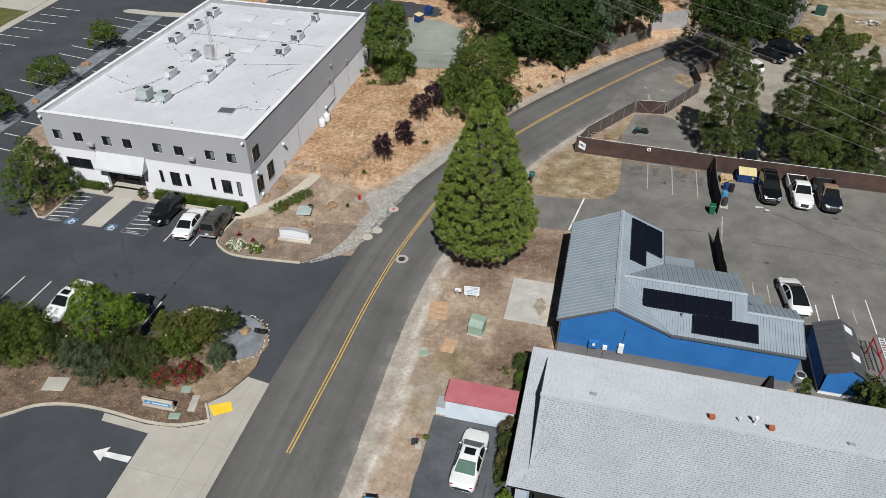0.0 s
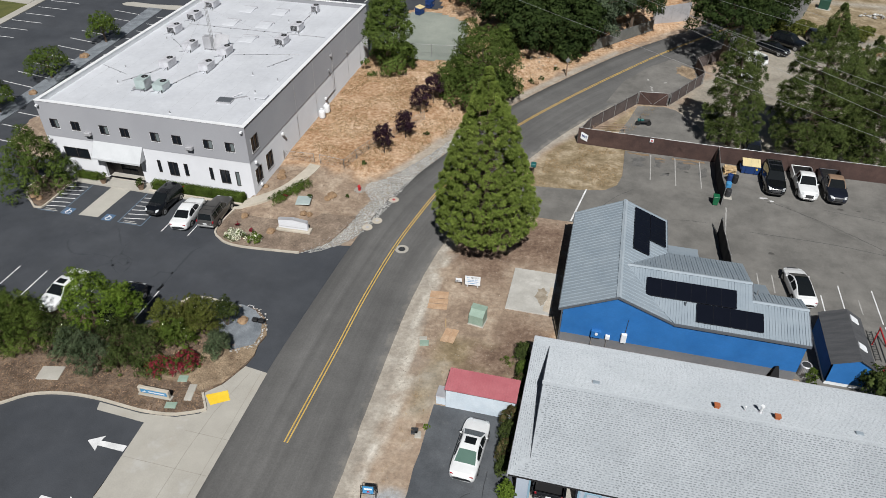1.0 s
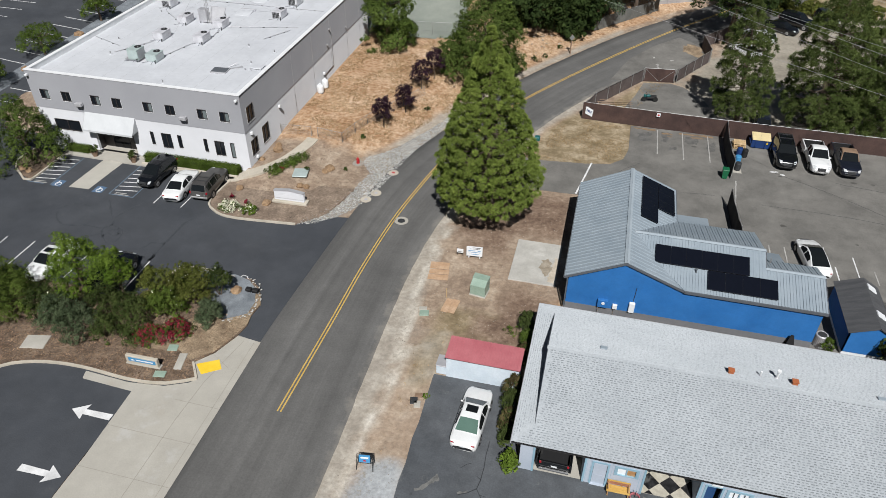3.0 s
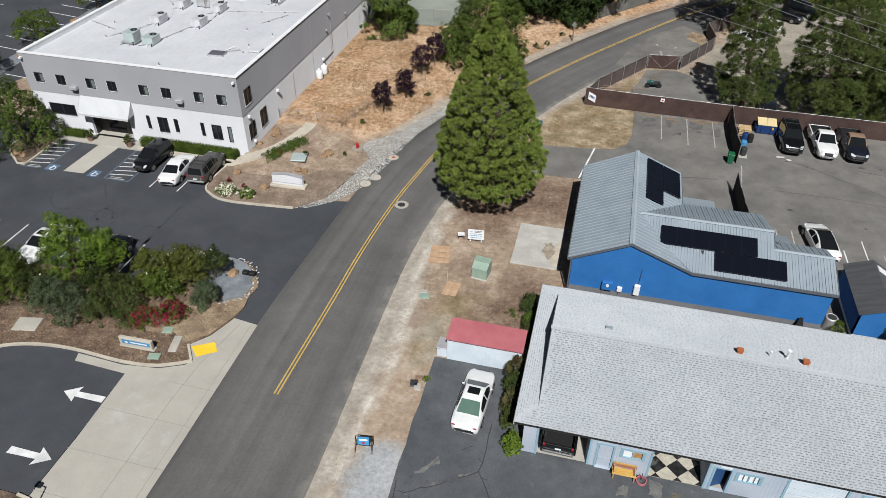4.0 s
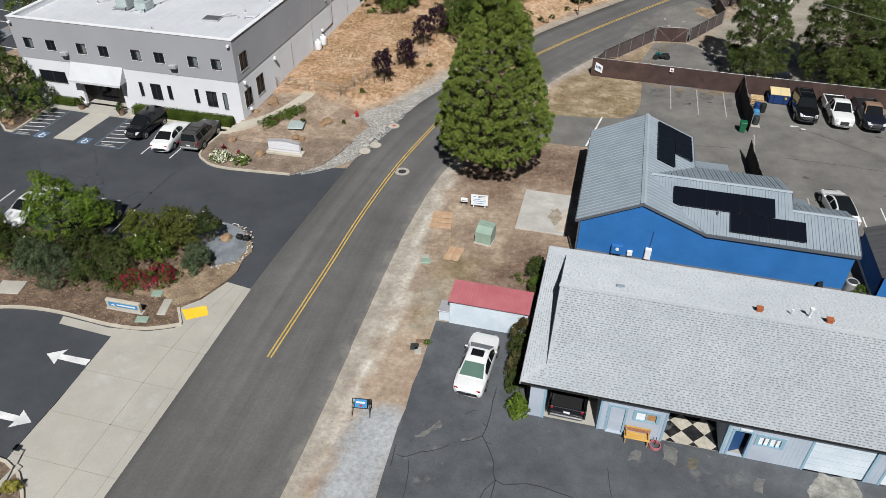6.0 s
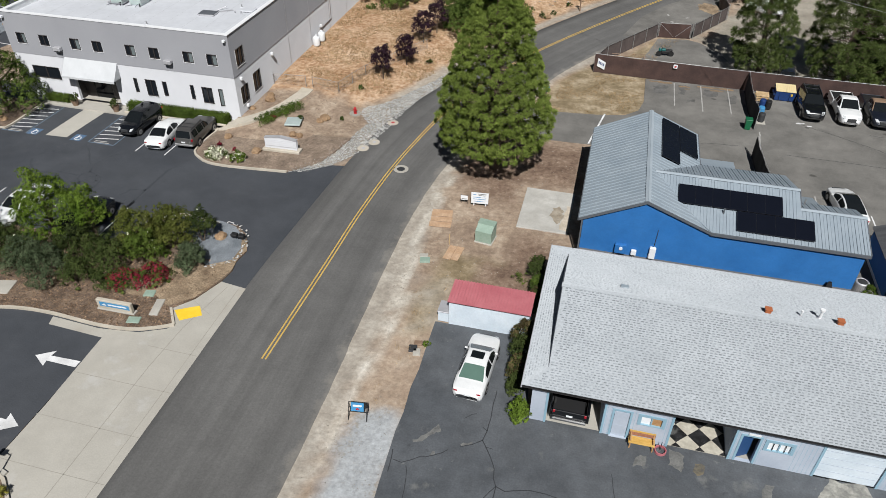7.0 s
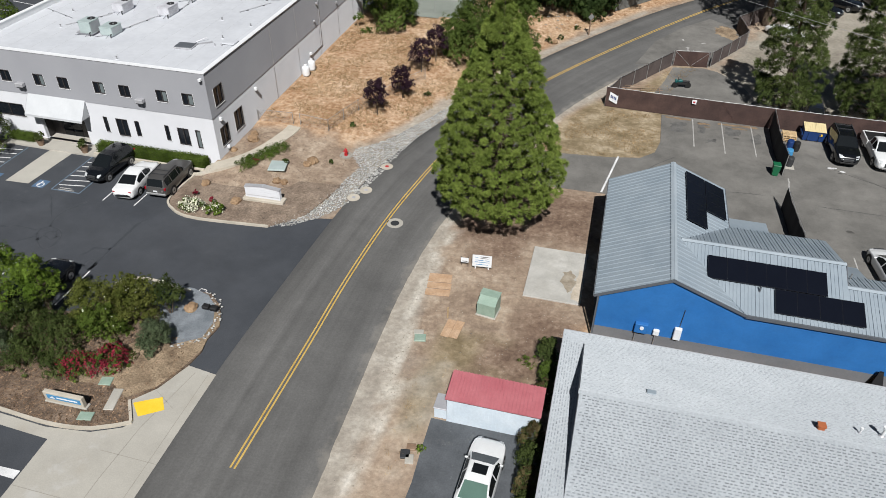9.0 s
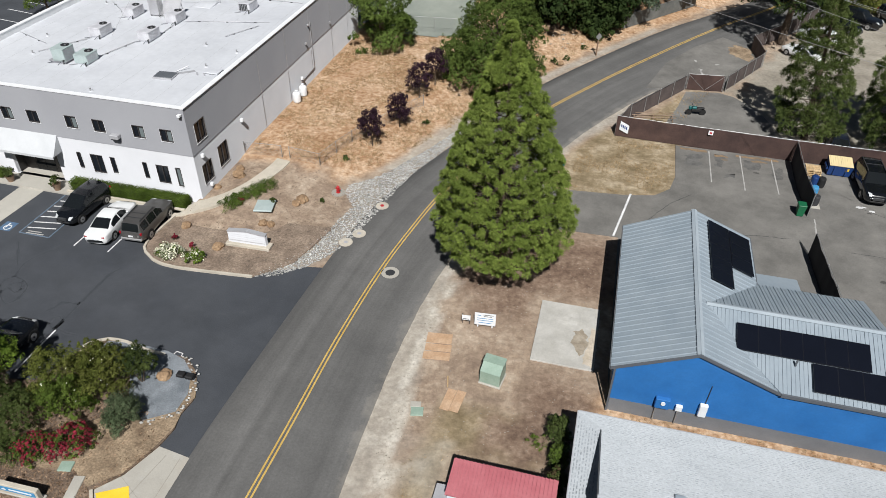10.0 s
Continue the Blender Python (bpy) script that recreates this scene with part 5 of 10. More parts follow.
def hvac_unit(x, y, w, d, h, mat, label, coil="east"):
    u = thing("rooftop_unit", label, "air conditioner", "units on the office roof", at=pose(x, y, DECK))
    part("kerb_frame", Shape().box(-w / 2 + 0.05, w / 2 - 0.05, -d / 2 + 0.05, d / 2 - 0.05, 0, 0.10, 0.02), "roof_white", u)
    z0, z1 = 0.10, 0.10 + h
    part("cabinet", Shape().box(-w / 2, w / 2, -d / 2, d / 2, z0, z1, 0.035), mat, u)
    part("top_lip", Shape().box(-w / 2 - 0.02, w / 2 + 0.02, -d / 2 - 0.02, d / 2 + 0.02, z1 - 0.05, z1 - 0.01), mat, u)
    fx, fy = w * 0.12, d * 0.22
    fan = part("fan_ring", Shape().lathe([(0.34, 0.0), (0.34, 0.05), (0.29, 0.05), (0.27, -0.0)], 20, (fx, fy, z1)), "grille", u, "dark round fan guard")
    part("fan_well", Shape().lathe([(0.27, 0.0), (0.27, 0.008)], 18, (fx, fy, z1)), "black", fan)
    part("fan_hub", Shape().lathe([(0.09, 0.0), (0.08, 0.035)], 10, (fx, fy, z1)), "steel", fan)
    if coil == "east":
        for k in range(11):
            yy = -d / 2 + 0.12 + k * (d - 0.24) / 11
            part("coil_rib", Shape().box(w / 2, w / 2 + 0.012, yy, yy + 0.05, z0 + 0.12, z1 - 0.1), "hvac", u)
        part("access_panel", Shape().box(-w * 0.38, w * 0.2, -d / 2 - 0.012, -d / 2, z0 + 0.08, z1 - 0.12), mat, u)
    else:
        part("coil_grille", Shape().box(-w * 0.44, w * 0.30, -d / 2 - 0.014, -d / 2, z0 + 0.08, z1 - 0.07), "grille", u, "dark coil grille")
        for k in range(5):
            xx = -w * 0.40 + k * w * 0.15
            part("grille_bar", Shape().box(xx, xx + 0.03, -d / 2 - 0.03, -d / 2 - 0.014, z0 + 0.08, z1 - 0.07), "hvac", u)
    part("condensate_pipe", Shape().tube((w * 0.44, -d / 2, 0.28), (w * 0.44, -d / 2 - 0.16, 0.26), 0.035, n=6).tube((w * 0.44, -d / 2 - 0.16, 0.0), (w * 0.44, -d / 2 - 0.16, 0.32), 0.05, n=8), "grille", u)
    for a, c in (((w * 0.2, -d / 2, 0.2), (w * 0.2, -d / 2 - 0.5, 0.05)), ((-w * 0.3, -d / 2, 0.06), (-w * 0.75, -d / 2 - 0.35, 0.05))):
        part("conduit", Shape().tube(a, c, 0.02, n=5), "trim_grey", u)
    return u


for x, y, coil in ((-40.2, 61.75, "east"), (-40.3, 66.8, "east"), (-35.65, 62.05, "east"), (-35.75, 66.5, "east"), (-44.9, 71.2, "south"), (-44.9, 75.9, "south"), (-44.9, 80.6, "south"), (-30.8, 71.1, "south"), (-30.8, 75.6, "south")):
    hvac_unit(x, y, 1.15, 1.7, 0.78, "unit_white", "off-white packaged rooftop air conditioner on a low kerb" if coil == "east" else "off-white rooftop air conditioner with a dark coil face", coil)
green = hvac_unit(-39.65, 56.15, 1.15, 1.35, 1.05, "hvac_green", "tall pale green rooftop air conditioner on a splayed tray")
part("tray", Shape().add([(-0.62, -0.75, 0.04), (0.62, -0.75, 0.04), (0.62, 0.7, 0.04), (-0.62, 0.7, 0.04), (-0.82, -0.92, 0.24), (0.78, -0.92, 0.24), (0.78, 0.8, 0.24), (-0.82, 0.8, 0.24)], [(3, 2, 1, 0), (0, 1, 5, 4), (1, 2, 6, 5), (2, 3, 7, 6), (3, 0, 4, 7), (4, 5, 1, 0), (5, 6, 2, 1), (6, 7, 3, 2), (7, 4, 0, 3)]), "hvac", green, "splayed grey metal tray")
hvac_unit(-37.7, 56.3, 1.2, 1.45, 0.72, "hvac_green", "low pale green rooftop air conditioner")
hvac_unit(-31.1, 82.2, 0.85, 0.85, 0.8, "unit_white", "small white rooftop condenser", "south")

for x, y in ((-39.9, 80.7), (-35.4, 80.8), (-39.85, 75.8), (-35.4, 76.0), (-35.3, 71.3), (-40.0, 71.0)):
    k = thing("skylight", "low white wedge-shaped skylight with a grey upper edge", "skylight", "skylights on the office roof", at=pose(x, y, DECK))
    part("dome", Shape().add([(-0.8, -0.9, 0.03), (0.8, -0.9, 0.03), (0.8, 0.75, 0.2), (-0.8, 0.75, 0.2), (-0.85, -0.95, 0), (0.85, -0.95, 0), (0.85, 0.85, 0), (-0.85, 0.85, 0)], [(0, 1, 2, 3), (4, 5, 1, 0), (5, 6, 2, 1), (6, 7, 3, 2), (7, 4, 0, 3), (7, 6, 5, 4)]), "roof_white", k)
    part("upper_edge", Shape().box(-0.9, 0.95, 0.76, 0.92, 0.0, 0.23, 0.02), "hvac", k, "grey metal upper edge")

mast = thing("antenna_mast", "slim steel lattice mast on the office roof", "antenna", at=pose(-37.5, 67.0, DECK))
for i in range(3):
    a = 2.1 * i
    part("mast_leg", Shape().tube((0.22 * math.cos(a), 0.22 * math.sin(a), 0), (0.14 * math.cos(a), 0.14 * math.sin(a), 5.2), 0.022, n=6), "steel", mast)
for k in range(12):
    a = 2.1 * (k % 3)
    r = 0.22 - 0.006 * k
    part("mast_brace", Shape().tube((r * math.cos(a), r * math.sin(a), 0.42 * k), (r * math.cos(a + 2.1), r * math.sin(a + 2.1), 0.42 * k + 0.42), 0.014, n=5), "steel", mast)
for x, y in ((-6.5, 4.5), (5.0, 5.5), (-1.5, -5.5)):
    part("guy_wire", Shape().tube((0, 0, 5.0), (x, y, 0.1), 0.010, n=4), "wire", mast)
part("whip", Shape().tube((0, 0, 5.1), (0, 0, 7.0), 0.012, n=5), "steel", mast)
cab = thing("equipment_cabinet", "pale metal cabinets beside the roof mast", "cabinet", at=pose(-38.3, 67.5, DECK))
part("cabinet_body", Shape().box(-0.5, 0.5, -0.4, 0.4, 0.1, 1.5, 0.03), "hvac", cab)
part("cabinet_feet", Shape().box(-0.45, -0.35, -0.4, 0.4, 0, 0.1).box(0.35, 0.45, -0.4, 0.4, 0, 0.1), "grille", cab)
panel = thing("satellite_panel", "tilted dark panel on the roof", "antenna", at=pose(-36.9, 67.9, DECK))
part("panel_face", Shape().slab([(-0.9, -0.7, 0.1), (0.9, -0.7, 0.1), (0.9, 0.5, 1.5), (-0.9, 0.5, 1.5)], 0.06), "hvac", panel)
part("panel_strut", Shape().tube((-0.7, 0.5, 1.4), (-0.7, 0.6, 0), 0.03, n=6).tube((0.7, 0.5, 1.4), (0.7, 0.6, 0), 0.03, n=6), "steel", panel)
hatch = thing("roof_hatch", "dark slatted roof vent lying open", "roof vent", at=pose(-30.1, 55.5, DECK, 0, 0, 4))
part("vent_box", Shape().box(-0.8, 0.8, -0.65, 0.65, 0, 0.12, 0.02), "hvac", hatch)
for k in range(7):
    part("slat", Shape().box(-0.75, 0.75, -0.5 + 0.15 * k, -0.41 + 0.15 * k, 0.12, 0.17), "trim_grey", hatch)
part("bent_strip", Shape().slab([(0.5, 0.75, 0.03), (1.7, 1.5, 0.03), (1.9, 1.25, 0.03), (0.75, 0.55, 0.03)], 0.02, False), "hvac", hatch, "bent grey metal scrap")
part("bent_rod", Shape().tube((0.4, 0.9, 0.04), (1.2, 1.6, 0.3), 0.03, n=5), "hvac", hatch)
for xx in (2.3, 2.9):
    part("vent_stub", Shape().tube((xx, 0.7, 0), (xx, 0.7, 0.21), 0.06, n=8), "hvac", hatch)
lid = thing("roof_hatch", "closed pale roof hatch with a low kerb", "roof hatch", at=pose(-26.9, 57.2, DECK))
part("hatch_lid", Shape().box(-0.6, 0.6, -0.5, 0.5, 0.05, 0.16, 0.02), "roof_white", lid)
part("hatch_kerb", Shape().box(-0.55, 0.55, -0.45, 0.45, 0, 0.05), "grille", lid)
clutter = [((-44.6, 74.0), (-26.6, 74.1)), ((-36.4, 60.9), (-37.4, 57.2)), ((-27.9, 67.4), (-29.6, 64.2)), ((-34.9, 66.6), (-27.4, 68.4)), ((-40.9, 66.4), (-44.6, 69.6)), ((-31.2, 76.6), (-31.3, 81.6)), ((-40.6, 60.6), (-42.8, 56.9)), ((-47.3, 60.2), (-43.4, 58.6)), ((-35.2, 63.0), (-35.4, 65.4))]
for a, c in clutter:
    run = thing("roof_pipe", "thin grey conduit on wooden blocks across the roof", "pipe", "conduits on the office roof")
    part("conduit", Shape().tube((*a, DECK + 0.08), (*c, DECK + 0.08), 0.028, n=6), "hvac", run)
    n = max(2, int(math.dist(a, c) / 2.2))
    for k in range(n):
        p = Vector(a).lerp(Vector(c), (k + 0.5) / n)
        part("pipe_block", Shape().box(p.x - 0.09, p.x + 0.09, p.y - 0.06, p.y + 0.06, DECK, DECK + 0.055), "grille", run)
for x, y in ((-44.5, 60.2), (-44.7, 68.9), (-27.0, 61.3), (-28.0, 58.0), (-33.0, 78.0), (-43.0, 56.5), (-34.0, 51.6), (-30.2, 62.0)):
    d = thing("roof_vent", "short pipe vent on the flat roof", "roof vent", "vents on the office roof", at=pose(x, y, DECK))
    part("vent_pipe", Shape().lathe([(0.05, 0), (0.05, 0.2), (0.07, 0.2), (0.07, 0.25)], 10), "steel", d)
    part("flashing", Shape().lathe([(0.2, 0), (0.18, 0.02), (0.06, 0.05)], 12), "roof_white", d)


# ---- blue building ----
def blue_building():
    b = thing("blue_building", "bright blue workshop with a grey standing-seam metal roof", "building")
    Y0 = 37.6
    EL, RX, RZ, ER = 3.42, 10.25, 5.42, 3.55           # west wing: eaves and ridge
    left = lambda x: RZ - (RZ - EL) / (RX - 6.15) * (RX - x)
    right = lambda x: RZ - 0.405 * (x - RX)
    MR, MY = 5.22, 41.85                                # main wing: ridge
    front = lambda y: MR - 0.33 * abs(y - MY)
    LR, LY = 4.62, 40.45                               # low wing
    low = lambda y: LR - 0.34 * abs(y - LY)
    # walls follow the roof's outline
    prof = [(6.42, left(6.42)), (RX, RZ), (14.4, right(14.4) - 0.02), (14.7, 3.58), (23.75, 3.6)]
    for name, mat, z_of, inset, label in (("wall_base", "grey_base", lambda z: min(z, 0.95), 0.0, "grey painted base of the wall"), ("wall", "blue_wall", lambda z: z - 0.13, 0.004, "bright blue wall")):
        z0, y = -0.2 if name == "wall_base" else 0.95, Y0 + inset
        ring = [(6.42, z0), (23.75, z0)] + ([(23.75, 0.95), (6.42, 0.95)] if name == "wall_base" else [(px, z_of(pz)) for px, pz in prof[::-1]])
        q = len(ring)
        s = Shape().add([(px, y, pz) for px, pz in ring] + [(px, y + 0.2, pz) for px, pz in ring], [tuple(range(q)), tuple(range(2 * q - 1, q - 1, -1))] + [((i + 1) % q, i, q + i, q + (i + 1) % q) for i in range(q)])
        part(name, s, mat, b, label)
        top = 0.95 if name == "wall_base" else 3.25
        for x0, x1, y0, y1 in ((6.42 + inset, 6.62, Y0 + 0.2, 50.5), (13.5, 13.7 - inset, 45.8, 50.3), (6.62, 13.7 - inset, 50.3, 50.5 - inset), (23.55, 23.75 - inset, Y0 + 0.2, 42.2), (20, 23.75 - inset, 42.2, 42.4 - inset), (19.6, 19.8, 42.4, 45.5), (13.7, 19.8, 45.5, 45.7 - inset)):
            part(name, Shape().box(x0, x1, y0, y1, z0, top), mat, b, label)
    T = 0.09

    def plane(name, quads, label=""):
        s = Shape()
        for q in quads:
            s.slab(q, T)
        return part(name, s, "metal_roof", b, label or "grey standing-seam metal roof slope")

    yf, yb = 37.52, 50.75
    xr = 14.05
    wl = plane("roof_slope", [[(6.1, yf, left(6.1)), (RX, yf, RZ), (RX, yb, RZ), (6.1, yb, left(6.1))]])
    wr = plane("roof_slope", [[(RX, yf, RZ), (RX + 4.2, yf, right(RX + 4.2)), (RX + 4.2, 41.8, right(RX + 4.2)), (RX, 41.8, RZ)], [(RX, 41.8, RZ), (xr, 41.8, right(xr)), (xr, yb, right(xr)), (RX, yb, RZ)]])
    fr = plane("roof_slope", [[(14.5, yf, front(yf)), (19.98, yf, front(yf)), (19.98, MY, MR), (10.6, MY, MR), (10.6, 41.3, front(41.3))]])
    bk = plane("roof_slope", [[(10.6, MY, MR), (19.98, MY, MR), (19.98, 46.1, front(46.1)), (13.9, 46.1, front(46.1))], [(14.0, 46.0, front(46.0)), (16.55, 46.0, front(46.0)), (16.55, 47.4, front(47.4) + 0.25), (14.0, 47.4, front(47.4) + 0.25)]])
    lf = plane("roof_slope", [[(19.98, yf, front(yf)), (23.95, yf, front(yf) - 0.02), (23.95, LY, LR), (19.98, LY, LR)]])
    lb = plane("roof_slope", [[(19.98, LY, LR), (23.95, LY, LR), (23.95, 42.5, low(42.5)), (19.98, 42.5, low(42.5))], [(19.98, 42.5, low(42.5)), (21.7, 42.5, low(42.5)), (21.7, 44.4, low(44.4)), (19.98, 44.4, low(44.4))]])
    # raised seams

    def seam(parent, a, c, side, high=0.045):
        w = Vector(side) * 0.022
        a, c = Vector(a), Vector(c)
        up = Vector((0, 0, high))
        part("seam", Shape().add([a - w, a + w, c + w, c - w, a - w * 0.5 + up, a + w * 0.5 + up, c + w * 0.5 + up, c - w * 0.5 + up], [(4, 5, 6, 7), (0, 1, 5, 4), (1, 2, 6, 5), (2, 3, 7, 6), (3, 0, 4, 7)]), "metal_roof", parent)

    n = 33
    for k in range(n):
        y = yf + (k + 0.5) * (yb - yf) / n
        seam(wl, (6.1, y, left(6.1)), (RX, y, RZ), (0, 1, 0))
        if y > MY:
            ex = min(xr, max(RX + 0.05, xr))
            if y < 46.1:                                # stops in the valley
                ex = min(xr, RX + (RZ - front(y)) / 0.405)
            seam(wr, (RX, y, RZ), (ex, y, right(ex)), (0, 1, 0))
        else:
            ex = min(RX + 4.2, RX + (RZ - front(y)) / 0.405)
            if ex > RX + 0.4:
                seam(wr, (RX, y, RZ), (ex, y, right(ex)), (0, 1, 0))
    k = 0
    x = 10.9
    while x < 23.9:
        if x < 19.9:
            y0 = yf if x > 14.4 else max(yf, MY - (MR - right(x)) / 0.33 + 0.06) if right(x) < MR else MY
            if y0 < MY - 0.2:
                seam(fr, (x, y0, front(y0)), (x, MY, MR), (1, 0, 0), 0.02 if k % 2 else 0.045)
            y1 = 46.1 if x > 14.0 else MY + (MR - right(x)) / 0.33
            if y1 > MY + 0.2:
                seam(bk, (x, MY, MR), (x, y1, front(y1)), (1, 0, 0), 0.02 if k % 2 else 0.045)
        else:
            seam(lf, (x, yf, front(yf)), (x, LY, LR), (1, 0, 0), 0.02 if k % 2 else 0.045)
            seam(lb, (x, LY, LR), (x, 42.5, low(42.5)), (1, 0, 0), 0.02 if k % 2 else 0.045)
        x += 0.205
        k += 1
    # ridge caps and edge trims
    caps = Shape()
    w = 0.17
    for run_ in (((RX, yf - 0.02, RZ), (RX, yb, RZ), (w, 0, 0.43), (-w, 0, 0.43)), ((10.72, MY, MR), (20.0, MY, MR), (0, w, 0.33), (0, -w, 0.33)), ((20.0, LY, LR), (24.0, LY, LR), (0, w, 0.34), (0, -w, 0.34))):
        a, c = Vector(run_[0]) + Vector((0, 0, 0.055)), Vector(run_[1]) + Vector((0, 0, 0.055))
        for dx, dy, k in run_[2:]:
            o = Vector((dx, dy, -k * w))
            caps.slab([a, c, c + o, a + o] if (dx < 0 or dy > 0) is False else [c, a, a + o, c + o], 0.02)
    part("ridge_cap", caps, "ridge_metal", b, "pale grey folded ridge cap")

    def fascia(a, c, h=0.19, t=0.05, name="fascia"):
        a, c = Vector(a), Vector(c)
        d = Vector((0, 0, -h))
        side = Vector((c.y - a.y, a.x - c.x, 0)).normalized() * t
        part(name, Shape().add([a, c, c + d, a + d, a + side, c + side, c + d + side, a + d + side], [(0, 1, 2, 3), (7, 6, 5, 4), (0, 4, 5, 1), (1, 5, 6, 2), (2, 6, 7, 3), (3, 7, 4, 0)]), "trim_grey", b, "dark grey fascia")

    e = 0.01
    fascia((6.1, yf - e, left(6.1) + 0.03), (RX, yf - e, RZ + 0.03))
    fascia((RX, yf - e, RZ + 0.03), (14.5, yf - e, front(yf) + 0.0))
    fascia((14.5, yf - e, front(yf) + 0.0), (23.97, yf - e, front(yf)), 0.2, 0.1, "gutter")
    fascia((6.1 - e, yb, left(6.1) + 0.02), (6.1 - e, yf, left(6.1) + 0.02), 0.16, 0.05)
    fascia((23.96, yf, front(yf)), (23.96, LY, LR + 0.02))
    fascia((20.0, LY + 0.02, LR + 0.1), (20.0, MY, MR + 0.02), 0.3)
    fascia((xr + e, 41.8, right(xr)), (xr + e, yb, right(xr)))
    # meters on the front wall
    m = part("meter_box", Shape().box(8.75, 9.5, Y0 - 0.28, Y0, 1.15, 1.85, 0.03), "blue_wall", b, "blue painted meter box")
    part("meter_dial", Shape().tube((9.15, Y0 - 0.34, 1.6), (9.15, Y0 - 0.28, 1.6), 0.12, n=14), "white_paint", m)
    part("junction_box", Shape().box(9.85, 10.2, Y0 - 0.2, Y0, 1.1, 1.5, 0.03), "white_paint", b, "small white junction box")
    for cx in (8.85, 10.0):
        part("conduit", Shape().tube((cx, Y0 - 0.09, 1.15), (cx, Y0 - 0.09, 0.0), 0.035, n=8), "steel", b, "grey conduit")
    part("utility_box", Shape().box(11.0, 11.42, Y0 - 0.24, Y0, 1.05, 1.95, 0.04), "white_paint", b, "white utility box")
    part("cable", Shape().tube((11.25, Y0 - 0.03, 1.9), (11.3, Y0 - 0.03, 3.3), 0.02, n=6), "frame_dark", b)
    part("downpipe", Shape().box(6.3, 6.4, Y0 - 0.12, Y0 - 0.02, 0.0, 3.3), "trim_grey", b, "dark grey downpipe")

    # solar panels stand a hand above the seams
    def solar(corners, nu, nv):
        q = [Vector(c) for c in corners]
        nrm = (q[1] - q[0]).cross(q[3] - q[0]).normalized()
        for i in range(nu):
            for j in range(nv):
                g = 0.004
                pt = lambda u, w: (q[0].lerp(q[1], u)).lerp(q[3].lerp(q[2], u), w) + nrm * 0.19
                u0, u1, w0, w1 = i / nu + g / nu, (i + 1) / nu - g / nu, j / nv + g / nv, (j + 1) / nv - g / nv
                fr_ = part("solar_panel", Shape().slab([pt(u0, w0), pt(u1, w0), pt(u1, w1), pt(u0, w1)], 0.035), "solar_frame", b, "black solar panel")
                ins = 0.012
                pt2 = lambda u, w: pt(u, w) + nrm * 0.004
                part("cell_sheet", Shape().slab([pt2(u0 + ins / nu, w0 + ins / nv), pt2(u1 - ins / nu, w0 + ins / nv), pt2(u1 - ins / nu, w1 - ins / nv), pt2(u0 + ins / nu, w1 - ins / nv)], 0.004), "solar", fr_)

    solar([(12.28, 39.38, front(39.38)), (18.82, 39.38, front(39.38)), (18.82, 40.92, front(40.92)), (12.28, 40.92, front(40.92))], 6, 1)
    solar([(16.0, 37.82, front(37.82)), (20.7, 37.82, front(37.82)), (20.7, 39.34, front(39.34)), (16.0, 39.34, front(39.34))], 4, 1)
    solar([(11.05, 44.1, right(11.05)), (12.4, 44.1, right(12.4)), (12.4, 50.1, right(12.4)), (11.05, 50.1, right(11.05))], 1, 5)
    solar([(12.42, 46.3, right(12.42)), (13.8, 46.3, right(13.8)), (13.8, 50.1, right(13.8)), (12.42, 50.1, right(12.42))], 1, 3)
    part("roof_pipe", Shape().tube((15.2, 39.1, front(39.1)), (15.2, 39.1, front(39.1) + 0.4), 0.05, n=8), "trim_grey", b)
    part("roof_pipe", Shape().tube((20.6, 42.0, 3.9), (20.6, 42.0, 4.5), 0.05, n=8), "steel", b)


blue_building()


